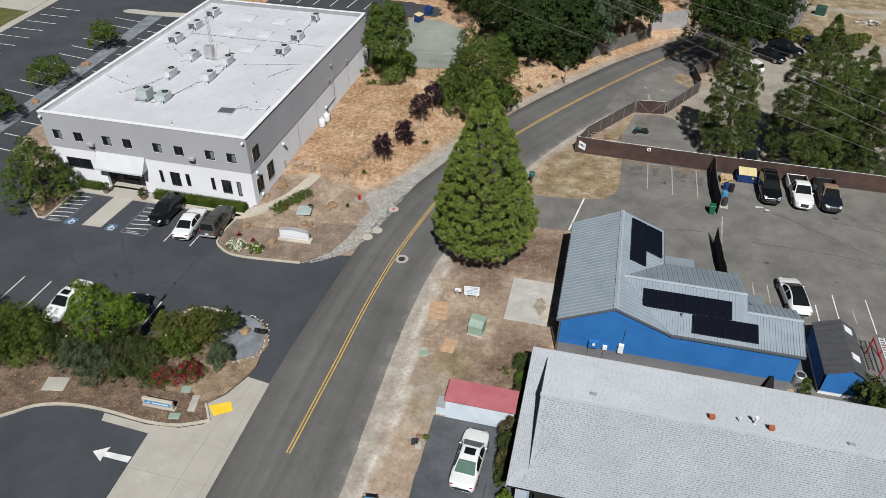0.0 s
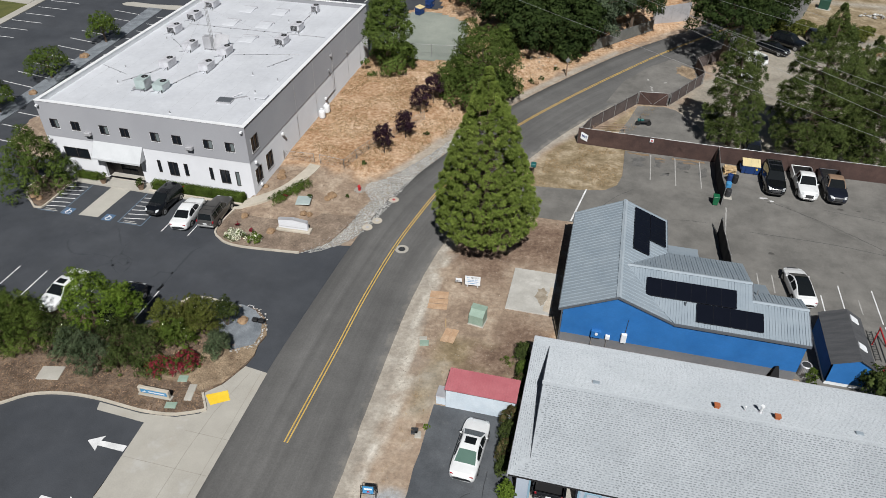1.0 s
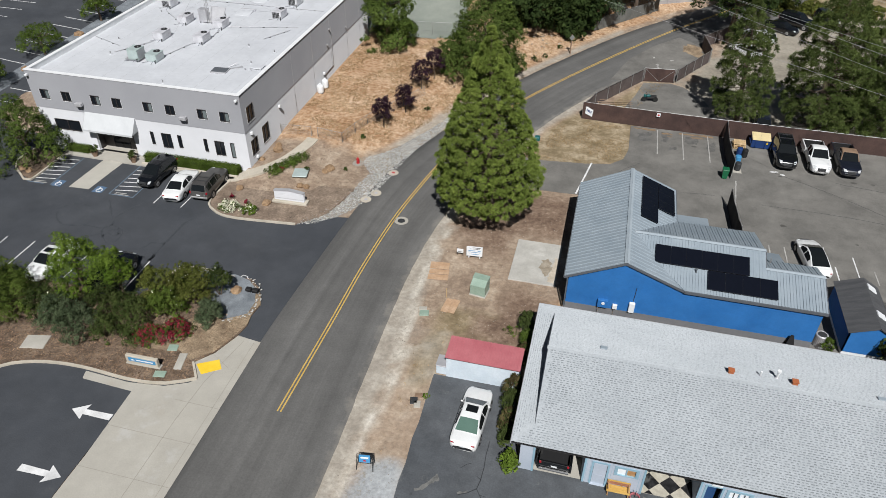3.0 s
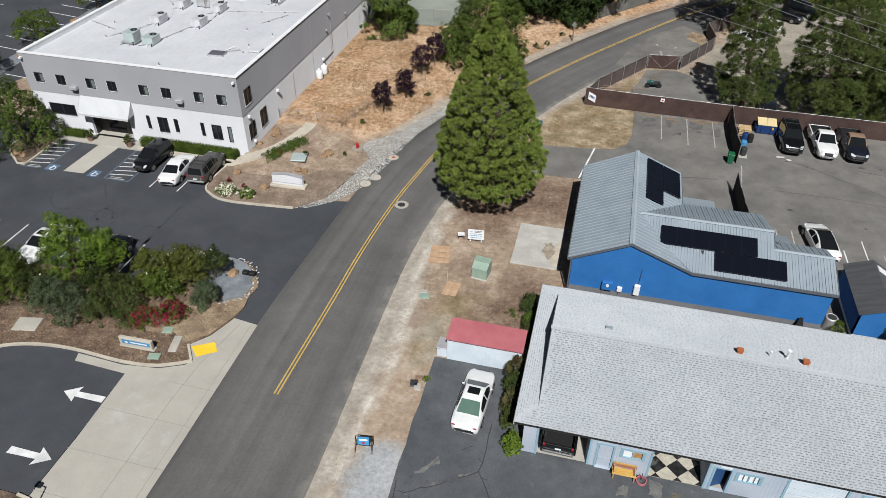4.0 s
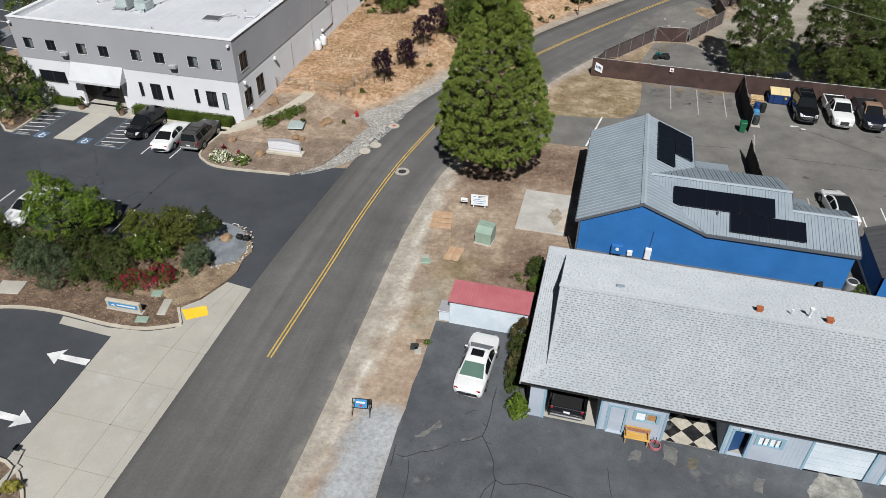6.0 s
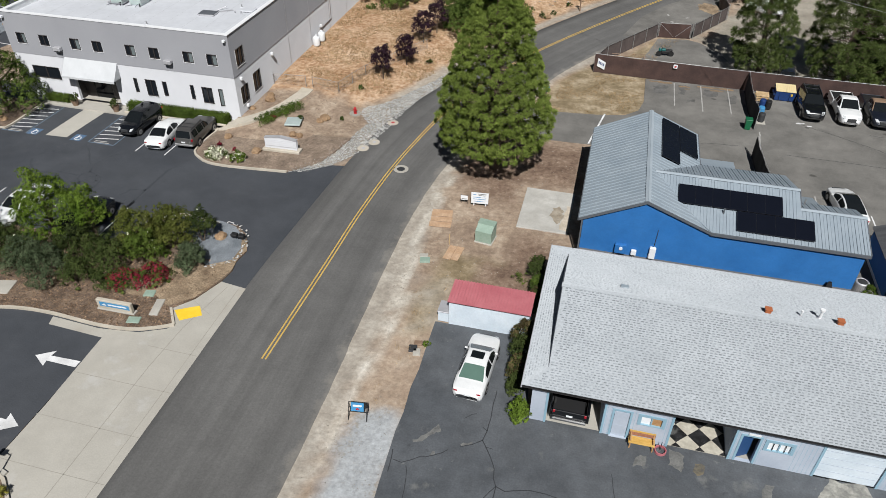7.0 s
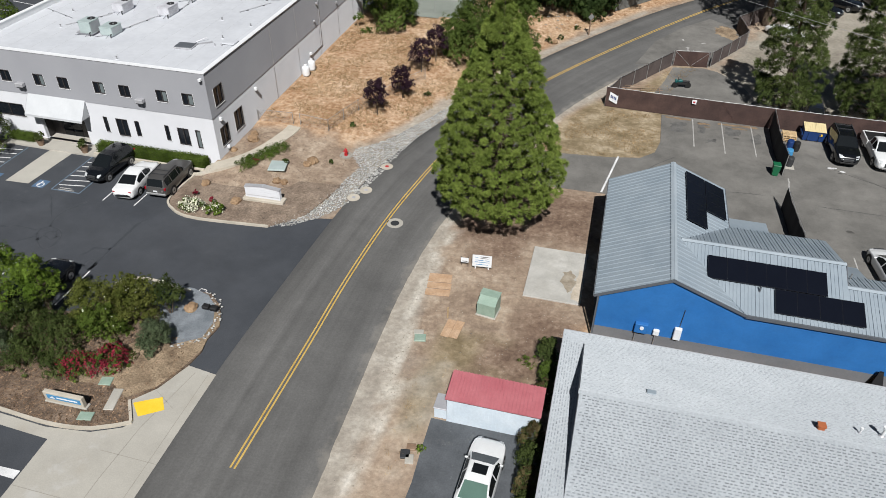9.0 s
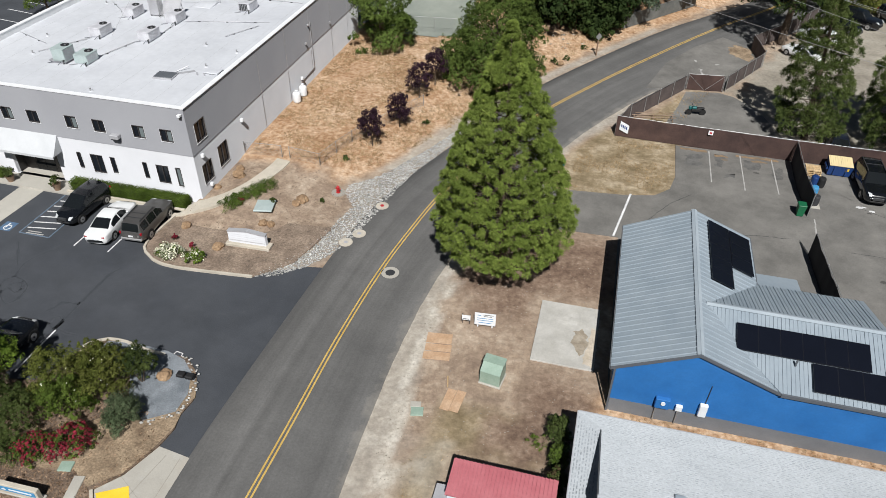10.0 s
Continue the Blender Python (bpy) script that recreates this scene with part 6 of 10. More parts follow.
# ---- grey shingled house ----
def house():
    b = thing("grey_house", "long low pale blue-grey house with a grey shingled roof", "house")
    X0, XE = 4.75, 44.0
    FY, BY, RY, EZ, SL = 22.2, 34.2, 28.15, 3.32, 0.33
    RZ = EZ + SL * (RY - FY)
    fz = lambda y: EZ + SL * (y - FY)
    bz = lambda y: RZ - (RZ - EZ) / (BY - RY) * (y - RY)
    HX = 5.92                                             # rake of the small upper gable
    hz = lambda x: EZ + SL * (x - X0)
    yA, yB = FY + (HX - X0), BY - (HX - X0)
    front_s = part("roof_front", Shape().slab([(X0, FY, EZ), (XE, FY, EZ), (XE, RY, RZ), (HX, RY, RZ), (HX, yA, fz(yA))], 0.05), "shingle_deck", b, "pale grey shingled front slope")
    back_s = part("roof_back", Shape().slab([(HX, RY, RZ), (XE, RY, RZ), (XE, BY, EZ), (X0, BY, EZ), (HX, yB, bz(yB))], 0.12), "shingle_deck", b, "pale grey shingled back slope")
    hip = part("roof_hip", Shape().slab([(X0, BY, EZ), (X0, FY, EZ), (HX, yA, hz(HX)), (6.6, yA + 0.6, hz(6.6)), (6.6, yB - 0.6, hz(6.6)), (HX, yB, hz(HX))], 0.1), "shingle_deck", b, "pale grey shingled hip end")
    # shade under the rake is put in as black colour on this wall
    part("gable_wall", Shape().add([(6.5, yA, 3.3), (6.5, yB, 3.3), (6.5, RY, RZ - 0.1), (6.6, yA, 3.3), (6.6, yB, 3.3), (6.6, RY, RZ - 0.1)], [(0, 2, 1), (3, 4, 5), (0, 3, 5, 2), (1, 2, 5, 4)]), "black", b, "gable wall coloured black for the shade under its rake")
    part("ridge_cap", Shape().slab([(HX - 0.05, RY - 0.16, RZ - 0.03), (XE, RY - 0.16, RZ - 0.03), (XE, RY, RZ + 0.025), (HX - 0.05, RY, RZ + 0.025)], 0.02, False).slab([(HX - 0.05, RY, RZ + 0.025), (XE, RY, RZ + 0.025), (XE, RY + 0.16, RZ - 0.03), (HX - 0.05, RY + 0.16, RZ - 0.03)], 0.02, False), "shingle_deck", b)
    for y0, y1, z0, z1 in ((yA, RY, fz(yA), RZ), (yB, RY, bz(yB), RZ)):
        part("rake_board", Shape().slab([(HX - 0.02, y0, z0), (HX - 0.02, y1, z1), (HX - 0.02, y1, z1 - 0.18), (HX - 0.02, y0, z0 - 0.1)], 0.03), "trim_grey", b, "dark rake board")
    gut = Shape().box(X0 + 0.02, XE, FY - 0.05, FY + 0.02, EZ - 0.075, EZ - 0.015)
    part("eave_trim", Shape().box(X0 - 0.04, X0 + 0.02, FY - 0.06, BY + 0.04, EZ - 0.14, EZ - 0.01).box(X0 + 0.02, XE, BY - 0.02, BY + 0.06, EZ - 0.14, EZ - 0.01), "hvac", b, "pale metal eave trim")
    part("gutter", gut, "black", b, "thin black gutter")
    WY, WT = 22.92, 3.2
    doors = [(6.16, 9.02, -0.1, 2.6), (9.56, 10.34, 0.04, 1.98), (10.86, 12.0, 1.25, 1.95), (12.48, 15.42, -0.1, 2.6), (15.8, 16.6, 0.04, 1.98), (16.98, 18.15, 1.2, 1.9), (19.55, 22.4, 0.0, 2.5), (23.2, 24.1, 0.0, 2.05)]
    s = wall_panel(Shape(), "x", WY, 0.18, 5.28, XE - 0.6, -0.1, WT, doors)
    s.box(5.28, 5.46, WY + 0.18, 33.5, -0.1, WT).box(5.28, XE - 0.6, 33.32, 33.5, -0.1, WT).box(XE - 0.78, XE - 0.6, WY + 0.18, 33.32, -0.1, WT)
    for x in (6.1, 9.04, 12.4, 15.46):
        s.box(x - 0.06, x + 0.06, WY + 0.18, 29, -0.1, WT)
    s.box(6.1, 15.5, 28.9, 29.0, -0.1, WT)
    part("wall", s, "house_wall", b, "pale blue-grey board siding")
    x = 9.2
    while x < 23.0:
        if not any(o[0] - 0.1 < x < o[1] + 0.1 for o in doors):
            part("board_joint", Shape().box(x - 0.008, x + 0.008, WY - 0.003, WY + 0.001, 0, WT), "house_trim", b)
        x += 0.2
    part("soffit", Shape().box(X0 + 0.02, XE, FY + 0.02, WY, EZ - 0.2, EZ - 0.16).box(X0 + 0.02, 5.28, WY, BY, EZ - 0.2, EZ - 0.16), "frame_dark", b)
    part("floor", Shape().box(5.4, XE - 0.7, WY + 0.1, 33.4, -0.2, 0.02), "concrete", b)
    # openings' trim
    for x0, x1, z0, z1 in doors:
        t = Shape()
        t.box(x0 - 0.12, x0, WY - 0.03, WY + 0.02, max(z0, 0), z1 + 0.12).box(x1, x1 + 0.12, WY - 0.03, WY + 0.02, max(z0, 0), z1 + 0.12).box(x0, x1, WY - 0.03, WY + 0.02, z1, z1 + 0.12)
        part("opening_trim", t, "house_trim", b, "light blue trim")
    part("door", Shape().box(9.58, 10.32, WY + 0.04, WY + 0.09, 0.05, 1.96).box(9.66, 10.24, WY + 0.03, WY + 0.04, 0.2, 0.85).box(9.66, 10.24, WY + 0.03, WY + 0.04, 1.05, 1.85), "house_wall", b, "closed pale blue door")
    part("sill_step", Shape().box(9.5, 10.4, WY - 0.1, WY, 0.0, 0.04), "house_wall", b)
    window(b, "x", WY, -1, 10.86, 12.0, 1.25, 1.95, pane="white_paint", second="wood", trim="house_trim")
    window(b, "x", WY, -1, 16.98, 18.15, 1.2, 1.9, pane="white_paint", second="white_paint", trim="house_trim")
    for k in range(2):
        part("muntin", Shape().box(17.28 + 0.57 * k, 17.295 + 0.57 * k, WY - 0.01, WY + 0.05, 1.26, 1.84), "grille", b)
    part("door", Shape().box(15.84, 16.56, WY + 0.16, WY + 0.2, 0.05, 1.96).turned(Matrix.Translation((15.84, WY + 0.16, 0)) @ Matrix.Rotation(radians(28), 4, "Z") @ Matrix.Translation((-15.84, -WY - 0.16, 0))), "door_blue", b, "dark blue door standing open inwards")
    part("sign_board", Shape().box(16.0, 16.56, WY - 0.06, WY - 0.03, 2.12, 2.24), "white_paint", b, "small white board over the door")
    gd = part("garage_door", Shape().box(19.56, 22.38, WY + 0.06, WY + 0.1, 0.02, 2.48), "pale_panel", b, "closed bluish-white garage door")
    for k in range(1, 5):
        part("panel_joint", Shape().box(19.56, 22.38, WY + 0.054, WY + 0.06, 0.5 * k - 0.012, 0.5 * k + 0.012), "house_wall", gd)
    part("door", Shape().box(23.22, 24.08, WY + 0.04, WY + 0.08, 0.02, 2.03), "white_paint", b, "closed white door")
    # vents on the back slope
    for x, y, k in ((9.25, 29.2, "steel"), (24.95, 28.95, "steel")):
        v = part("roof_vent", Shape().box(x - 0.22, x + 0.22, y - 0.14, y + 0.14, bz(y) - 0.05, bz(y) + 0.09, 0.02), "metal_roof", b, "low grey roof vent")
    for x, y in ((16.68, 28.95), (20.25, 28.95)):
        v = part("chimney_vent", Shape().box(x - 0.15, x + 0.15, y - 0.14, y + 0.14, bz(y) - 0.1, bz(y) + 0.24, 0.02), "orange", b, "terracotta-coloured box vent")
        part("vent_cap", Shape().box(x - 0.18, x + 0.18, y - 0.17, y + 0.17, bz(y) + 0.24, bz(y) + 0.28), "orange", v)
    for x, y, h, r in ((19.35, 29.3, 0.5, 0.07), (18.4, 29.2, 0.25, 0.035)):
        v = part("vent_pipe", Shape().lathe([(r, bz(y) - 0.05), (r, bz(y) + h), (r * 1.8, bz(y) + h + 0.02), (r * 1.8, bz(y) + h + 0.12)], 12, (x, y, 0)), "cap_white", b, "pale metal vent pipe")
        part("pipe_flashing", Shape().lathe([(r * 2.6, bz(y) - 0.02), (r * 1.1, bz(y) + 0.08)], 12, (x, y, 0)), "hvac", v)
    return front_s, back_s, hip, fz, bz, hz


HOUSE_ROOF = house()


# ---- roof tabs of the grey house ----
def shingles():
    front_s, back_s, hip, fz, bz, hz = HOUSE_ROOF
    rng = random.Random(17)
    ang = math.atan(0.33)
    course = 0.142

    def tab(w, d):
        return Shape().box(-w / 2, w / 2, -d / 2, d / 2, -0.004, 0.012)

    unit_tabs = [mesh_from("shingle", tab(w, 0.052)) for w in (0.10, 0.135, 0.17)]
    for me in unit_tabs:
        me.materials.append(MAT["shingle_dark"])
    made = 0
    for slope in ("front", "back", "hip"):
        s = Shape()
        n = 44 if slope != "hip" else 8
        for r in range(n):
            up = 0.10 + r * course
            c = up * math.cos(ang)
            if slope == "hip":
                lo, hi = 22.2 + c + 0.1, 34.2 - c - 0.1
            else:
                lo, hi = 4.75 + c + 0.1 if c < 1.17 else 5.98, 32.0
            if slope != "hip" and c > 5.9:
                break
            x = lo + rng.uniform(0, 0.4)
            while x < hi - 0.3:
                w = rng.choice((0.10, 0.135, 0.17))
                if slope == "front":
                    m = Matrix.Translation((x + w / 2, 22.2 + c, fz(22.2 + c))) @ Matrix.Rotation(ang, 4, "X")
                elif slope == "back":
                    m = Matrix.Translation((x + w / 2, 34.2 - c, bz(34.2 - c))) @ Matrix.Rotation(-math.atan(0.327), 4, "X")
                else:
                    m = Matrix.Translation((4.75 + c, x + w / 2, hz(4.75 + c))) @ Matrix.Rotation(-ang, 4, "Y") @ Matrix.Rotation(radians(90), 4, "Z")
                if slope == "front" and made < 290 and x < 11 and r < 14:
                    part("shingle", unit_tabs[(0.10, 0.135, 0.17).index(w)], "shingle_dark", front_s, at=m)
                    made += 1
                else:
                    s.v += [tuple(m @ Vector(q)) for q in tab(w, 0.052 if slope != "back" else 0.045).v]
                    k = len(s.v) - 8
                    s.f += [tuple(k + i for i in f) for f in ((4, 5, 6, 7), (0, 1, 5, 4), (1, 2, 6, 5), (2, 3, 7, 6), (3, 0, 4, 7))]
                x += w + rng.choice((0.05, 0.07, 0.09, 0.12, 0.18))
        # back slope tabs carry the grazing light in their paler colour
        tagged(part("shingle_field", s, "shingle_dark" if slope != "back" else "shingle_grazed", {"front": front_s, "back": back_s, "hip": hip}[slope]), "grey shingle tabs", kind="stuff")


shingles()


# ---- trees and shrubs ----
def unit(v):
    return v / np.maximum(np.linalg.norm(v, axis=1, keepdims=True), 1e-9)


def leaf_quads(p, nrm, size, rng, aspect=0.55):
    """One small four-cornered leaf at each point."""
    n = len(p)
    side = unit(np.cross(nrm, unit(rng.normal(size=(n, 3)))))
    along = np.cross(nrm, side)
    s = (size * rng.uniform(0.6, 1.35, n))[:, None]
    bend = nrm * s * 0.18
    v = np.stack([p - along * s, p + side * s * aspect + bend, p + along * s, p - side * s * aspect + bend], 1).reshape(-1, 3)
    return v, np.arange(4 * n).reshape(n, 4)


def crown_mesh(name, lobes, count, leaf, mat, seed, inner=0.12, aspect=0.55, ragged=0.34, loose=0.45, clump=None, per=24):
    """Leaves in small clumps over a group of uneven lobes (x, y, z, rx, ry, rz), and a few inside."""
    rng = np.random.default_rng(seed)
    lob = np.array(lobes, float)
    area = (lob[:, 3] * lob[:, 4] + lob[:, 3] * lob[:, 5] + lob[:, 4] * lob[:, 5])
    m = max(12, int(count * (1 - inner) / per))
    pick = rng.choice(len(lob), m, p=area / area.sum())
    d = unit(rng.normal(size=(m, 3)))
    d[:, 2] = np.where(d[:, 2] < -0.5, -d[:, 2], d[:, 2])
    bump = np.array([noise.noise(Vector((a * 2.6 + k * 7.1, b * 2.6, c * 2.6 + seed))) + 0.6 * noise.noise(Vector((a * 6 + k, b * 6, c * 6))) for (a, b, c), k in zip(d, pick)])
    c = lob[pick, :3] + d * lob[pick, 3:] * (rng.uniform(0.84, 1.04, m) * (1 + ragged * bump))[:, None]
    keep = np.ones(m, bool)
    for k in range(len(lob)):
        q = (c - lob[k, :3]) / lob[k, 3:]
        keep &= (pick == k) | ((q ** 2).sum(1) > 0.6)
    c, d, pick = c[keep], d[keep], pick[keep]
    size = (clump or max(3.4 * leaf, 0.17)) * rng.uniform(0.55, 1.45, len(c))
    size = np.minimum(size, 0.75 * lob[pick, 3:].min(1))
    way = np.repeat(d, per, 0)
    out = unit(rng.normal(size=way.shape) + 0.75 * way + np.array([0, 0, 0.35]))
    p = np.repeat(c, per, 0) + out * (np.repeat(size, per) * rng.uniform(0.5, 1.08, len(way)))[:, None]
    nrm = unit(out + 0.45 * way + np.array([0, 0, 0.25]) + loose * rng.normal(size=p.shape))
    k = rng.choice(len(lob), int(count * inner), p=area / area.sum())
    e = unit(rng.normal(size=(len(k), 3)))
    p = np.concatenate([p, lob[k, :3] + e * lob[k, 3:] * rng.uniform(0.35, 0.85, len(k))[:, None]])
    nrm = np.concatenate([nrm, unit(e + np.array([0, 0, 0.4]))])
    p[:, 2] = np.maximum(p[:, 2], 0.05)
    v, f = leaf_quads(p, nrm, leaf, rng, aspect)
    return cloud_mesh(name, v, f, 4, mat)


def lobes_for(r, h, low, n, seed, squash=0.8, core=0.56):
    """A rounded crown of n lobes, between the heights low and h."""
    rng = random.Random(seed)
    out = [(0, 0, (low + h) / 2, r * core, r * core, (h - low) / 2 * (0.5 + 0.5 * core))]
    for k in range(n):
        a = 2 * math.pi * (k + rng.uniform(-0.3, 0.3)) / n * (1 if n < 7 else 1.9)
        u = rng.uniform(0.12, 0.85)
        rr = r * rng.uniform(0.34, 0.5)
        ring = r * (0.66 if u < 0.6 else 0.45)
        out.append((ring * math.cos(a), ring * math.sin(a), low + rr * 0.5 + (h - low - rr * 1.3) * u, rr, rr, rr * squash))
    for k in range(2 * n):
        a, u = rng.uniform(0, 6.283), rng.uniform(0.0, 1.0)
        rr = r * rng.uniform(0.12, 0.24)
        ring = r * (0.98 - 0.62 * u ** 1.8)
        out.append((ring * math.cos(a), ring * math.sin(a), low + rr * 0.6 + (h - low - rr) * u, rr, rr, rr * 0.85))
    return out


def dense_lobes(r, h, low, n, seed):
    return lobes_for(r, h, low, n, seed, core=0.72)


def shoots_for(r, h, low, n, seed):
    """An open crown of upright, pointed shoots, widest low down."""
    rng = random.Random(seed)
    out = [(0, 0, low + (h - low) * 0.4, r * 0.3, r * 0.3, (h - low) * 0.36)]
    for k in range(4 * n):
        u = ((k + 0.5) / (4 * n)) ** 1.15
        a = 2.4 * k + rng.uniform(-0.4, 0.4)
        ring = r * (1.0 - u) ** 0.75 * rng.uniform(0.65, 1.0)
        rr = r * rng.uniform(0.13, 0.25) * (1.15 - 0.6 * u)
        out.append((ring * math.cos(a), ring * math.sin(a), low + 0.3 + (h - low - 0.6) * u, rr, rr, rr * rng.uniform(1.0, 1.7)))
    return out


def trunk_shape(h, r, limbs, reach, seed, base=0.35):
    rng = random.Random(seed)
    s = Shape()
    x = y = 0.0
    last = Vector((0, 0, -0.2))
    n = 5
    for k in range(1, n + 1):
        nxt = Vector((x + rng.uniform(-0.06, 0.06) * h / 5, y + rng.uniform(-0.06, 0.06) * h / 5, h * k / n))
        s.tube(last, nxt, r * (1 - (k - 1) / n * 0.85), r * (1 - k / n * 0.85), 9)
        last, x, y = nxt, nxt.x, nxt.y
    for k in range(limbs):
        a = 6.283 * (k + rng.uniform(-0.3, 0.3)) / max(limbs, 1)
        z = h * rng.uniform(base, 0.85)
        l = reach * rng.uniform(0.6, 1.0)
        mid = Vector((l * 0.5 * math.cos(a), l * 0.5 * math.sin(a), z + l * 0.3))
        end = Vector((l * math.cos(a), l * math.sin(a), z + l * rng.uniform(0.3, 0.7)))
        s.tube((0, 0, z), mid, r * 0.42, r * 0.26, 6).tube(mid, end, r * 0.26, r * 0.07, 6)
    return s


def broad_tree(name, label, r, h, low, mat, seed, count, leaf, lobes=9, category="tree", group="", limbs=7, trunk_r=None, aspect=0.55, shape=None):
    t = thing(name, label, category, group)
    part("trunk", trunk_shape(h * 0.72, trunk_r or 0.035 * h + 0.04, limbs, r * 0.75, seed), "bark", t)
    tagged(part("crown", crown_mesh("crown", (shape or lobes_for)(r, h, low, lobes, seed), count, leaf, mat, seed, aspect=aspect), mat, t), kind="stuff")
    return t


def conifer(name, label, h, profile, mat, seed, tier=0.62, gap=0.46, needles=110, length=0.27, width=0.014, low=1.6, lean=(0, 0), holes=-1.0, ragged=0.10, rows=(1.0, 0.80, 0.58), group=""):
    """A pine: tiers of limbs that end in round brushes of needles. profile: radius by height."""
    rng = np.random.default_rng(seed)
    t = thing(name, label, "tree", group)
    zs, rs = [p[0] for p in profile], [p[1] for p in profile]
    trunk, limbs, centres, ways, scales = Shape(), Shape(), [], [], []
    trunk.tube((0, 0, -0.2), (lean[0] * 0.5, lean[1] * 0.5, h * 0.5), 0.024 * h, 0.014 * h, 12).tube((lean[0] * 0.5, lean[1] * 0.5, h * 0.5), (lean[0], lean[1], h * 0.97), 0.014 * h, 0.02, 10)
    z0 = low
    while z0 < h * 0.985:
        turn = rng.uniform(0, 6.3)
        for row, depth in enumerate(rows):
            n = max(3, int(6.283 * float(np.interp(z0, zs, rs)) * depth / (gap * (1 + 0.5 * row))))
            for k in range(n):
                a = turn + 6.283 * (k + rng.uniform(-0.32, 0.32)) / n
                swell = noise.noise(Vector((math.cos(a) * 1.7, math.sin(a) * 1.7, z0 * 0.9 + seed)))
                if noise.noise(Vector((math.cos(a) * 2.3 + 9, math.sin(a) * 2.3, z0 * 0.75 - seed))) < holes:
                    continue
                z = min(max(z0 + rng.uniform(-0.2, 0.2) + 0.22 * math.sin(5 * a + z0 * 1.7) + 0.22 * row, low * 0.7), h)
                R = float(np.interp(z, zs, rs)) * depth * (1 + ragged * swell + rng.uniform(-0.07, 0.07))
                ax = np.array([math.cos(a), math.sin(a), 0.0])
                root = np.array([lean[0] * z / h, lean[1] * z / h, max(z - 0.30 * R, 0.3)])
                tip = np.array([lean[0] * z / h, lean[1] * z / h, z]) + ax * R
                if k % 3 == 0 and row < 2:
                    mid = root + (tip - root) * 0.6 - np.array([0, 0, 0.12 * R])
                    limbs.tube(root, mid, 0.010 * R + 0.012, 0.006 * R + 0.008, 5, False).tube(mid, tip, 0.006 * R + 0.008, 0.006, 4, False)
                centres.append(tip)
                ways.append(unit((ax * 0.75 + np.array([0, 0, 0.6]) + 0.3 * rng.normal(size=3))[None])[0])
                scales.append(rng.uniform(0.72, 1.2) * (0.7 + 0.3 * min(1, R / 1.5)))
        z0 += tier * (0.55 + 0.45 * float(np.interp(z0, zs, rs)) / max(rs))
    c, w, s = np.array(centres), np.array(ways), np.array(scales)
    n = len(c)
    out = unit(np.repeat(w, needles, 0) * 0.8 + unit(rng.normal(size=(n * needles, 3))))
    size = (length * np.repeat(s, needles))[:, None]
    base = np.repeat(c, needles, 0) + out * size * rng.uniform(0.2, 0.55, (n * needles, 1))
    across = unit(np.cross(out, rng.normal(size=out.shape)))
    d = unit(out * rng.uniform(0.7, 1.7, (n * needles, 1)) + across)
    ln = size * rng.uniform(0.5, 0.8, (n * needles, 1))
    side = unit(np.cross(d, out) + 0.30 * rng.normal(size=out.shape)) * width      # needles lie open to the light
    v = np.stack([base - side * 0.8, base + side * 0.8, base + d * ln + side, base + d * ln - side], 1).reshape(-1, 3)
    part("trunk", trunk, "bark", t, smooth=True)
    tagged(part("branchwork", limbs, "bark", t), kind="stuff")
    tagged(part("crown", cloud_mesh("crown", v, np.arange(4 * n * needles).reshape(-1, 4), 4, mat), mat, t), kind="stuff")
    return t


def put(ob, x, y, rz=0.0, z=None):
    ob.matrix_basis = pose(x, y, float(land(x, y)) if z is None else z, 0, 0, rz)
    return ob


put(conifer("pine_tree", "tall dense bright green pine beside the road", 17.2, [(0, 2.6), (2.2, 3.2), (3.0, 3.85), (4.2, 4.3), (6.0, 4.15), (9.3, 3.15), (12.1, 2.2), (15, 1.05), (16.5, 0.38), (17.4, 0.05)], "needle", 11, tier=0.74, gap=0.52, needles=160, length=0.33, width=0.0135, low=2.9, lean=(-0.5, 0.1), holes=-0.40), -1.5, 48.1)
for (x, y, h, r, sd, lx) in ((21.7, 74.0, 13.4, 2.75, 21, -1.2), (29.6, 73.4, 16.6, 3.7, 22, -0.9), (36.2, 73.6, 14.0, 3.5, 23, 0.4), (33.2, 75.6, 13.0, 3.1, 24, 0.5)):
    put(conifer("pine_tree", "open dark green pine behind the brown fence", h, [(0, r * 0.7), (h * 0.12, r), (h * 0.4, r * 0.95), (h * 0.62, r * 0.84), (h * 0.82, r * 0.46), (h * 0.94, r * 0.15), (h, 0.03)], "needle_far", sd, tier=0.86, gap=0.66, needles=100, length=0.46, width=0.018, low=1.0, lean=(lx, 0.3), holes=-0.17, ragged=0.26, rows=(1.0, 0.76, 0.5), group="pines behind the fence"), x, y)

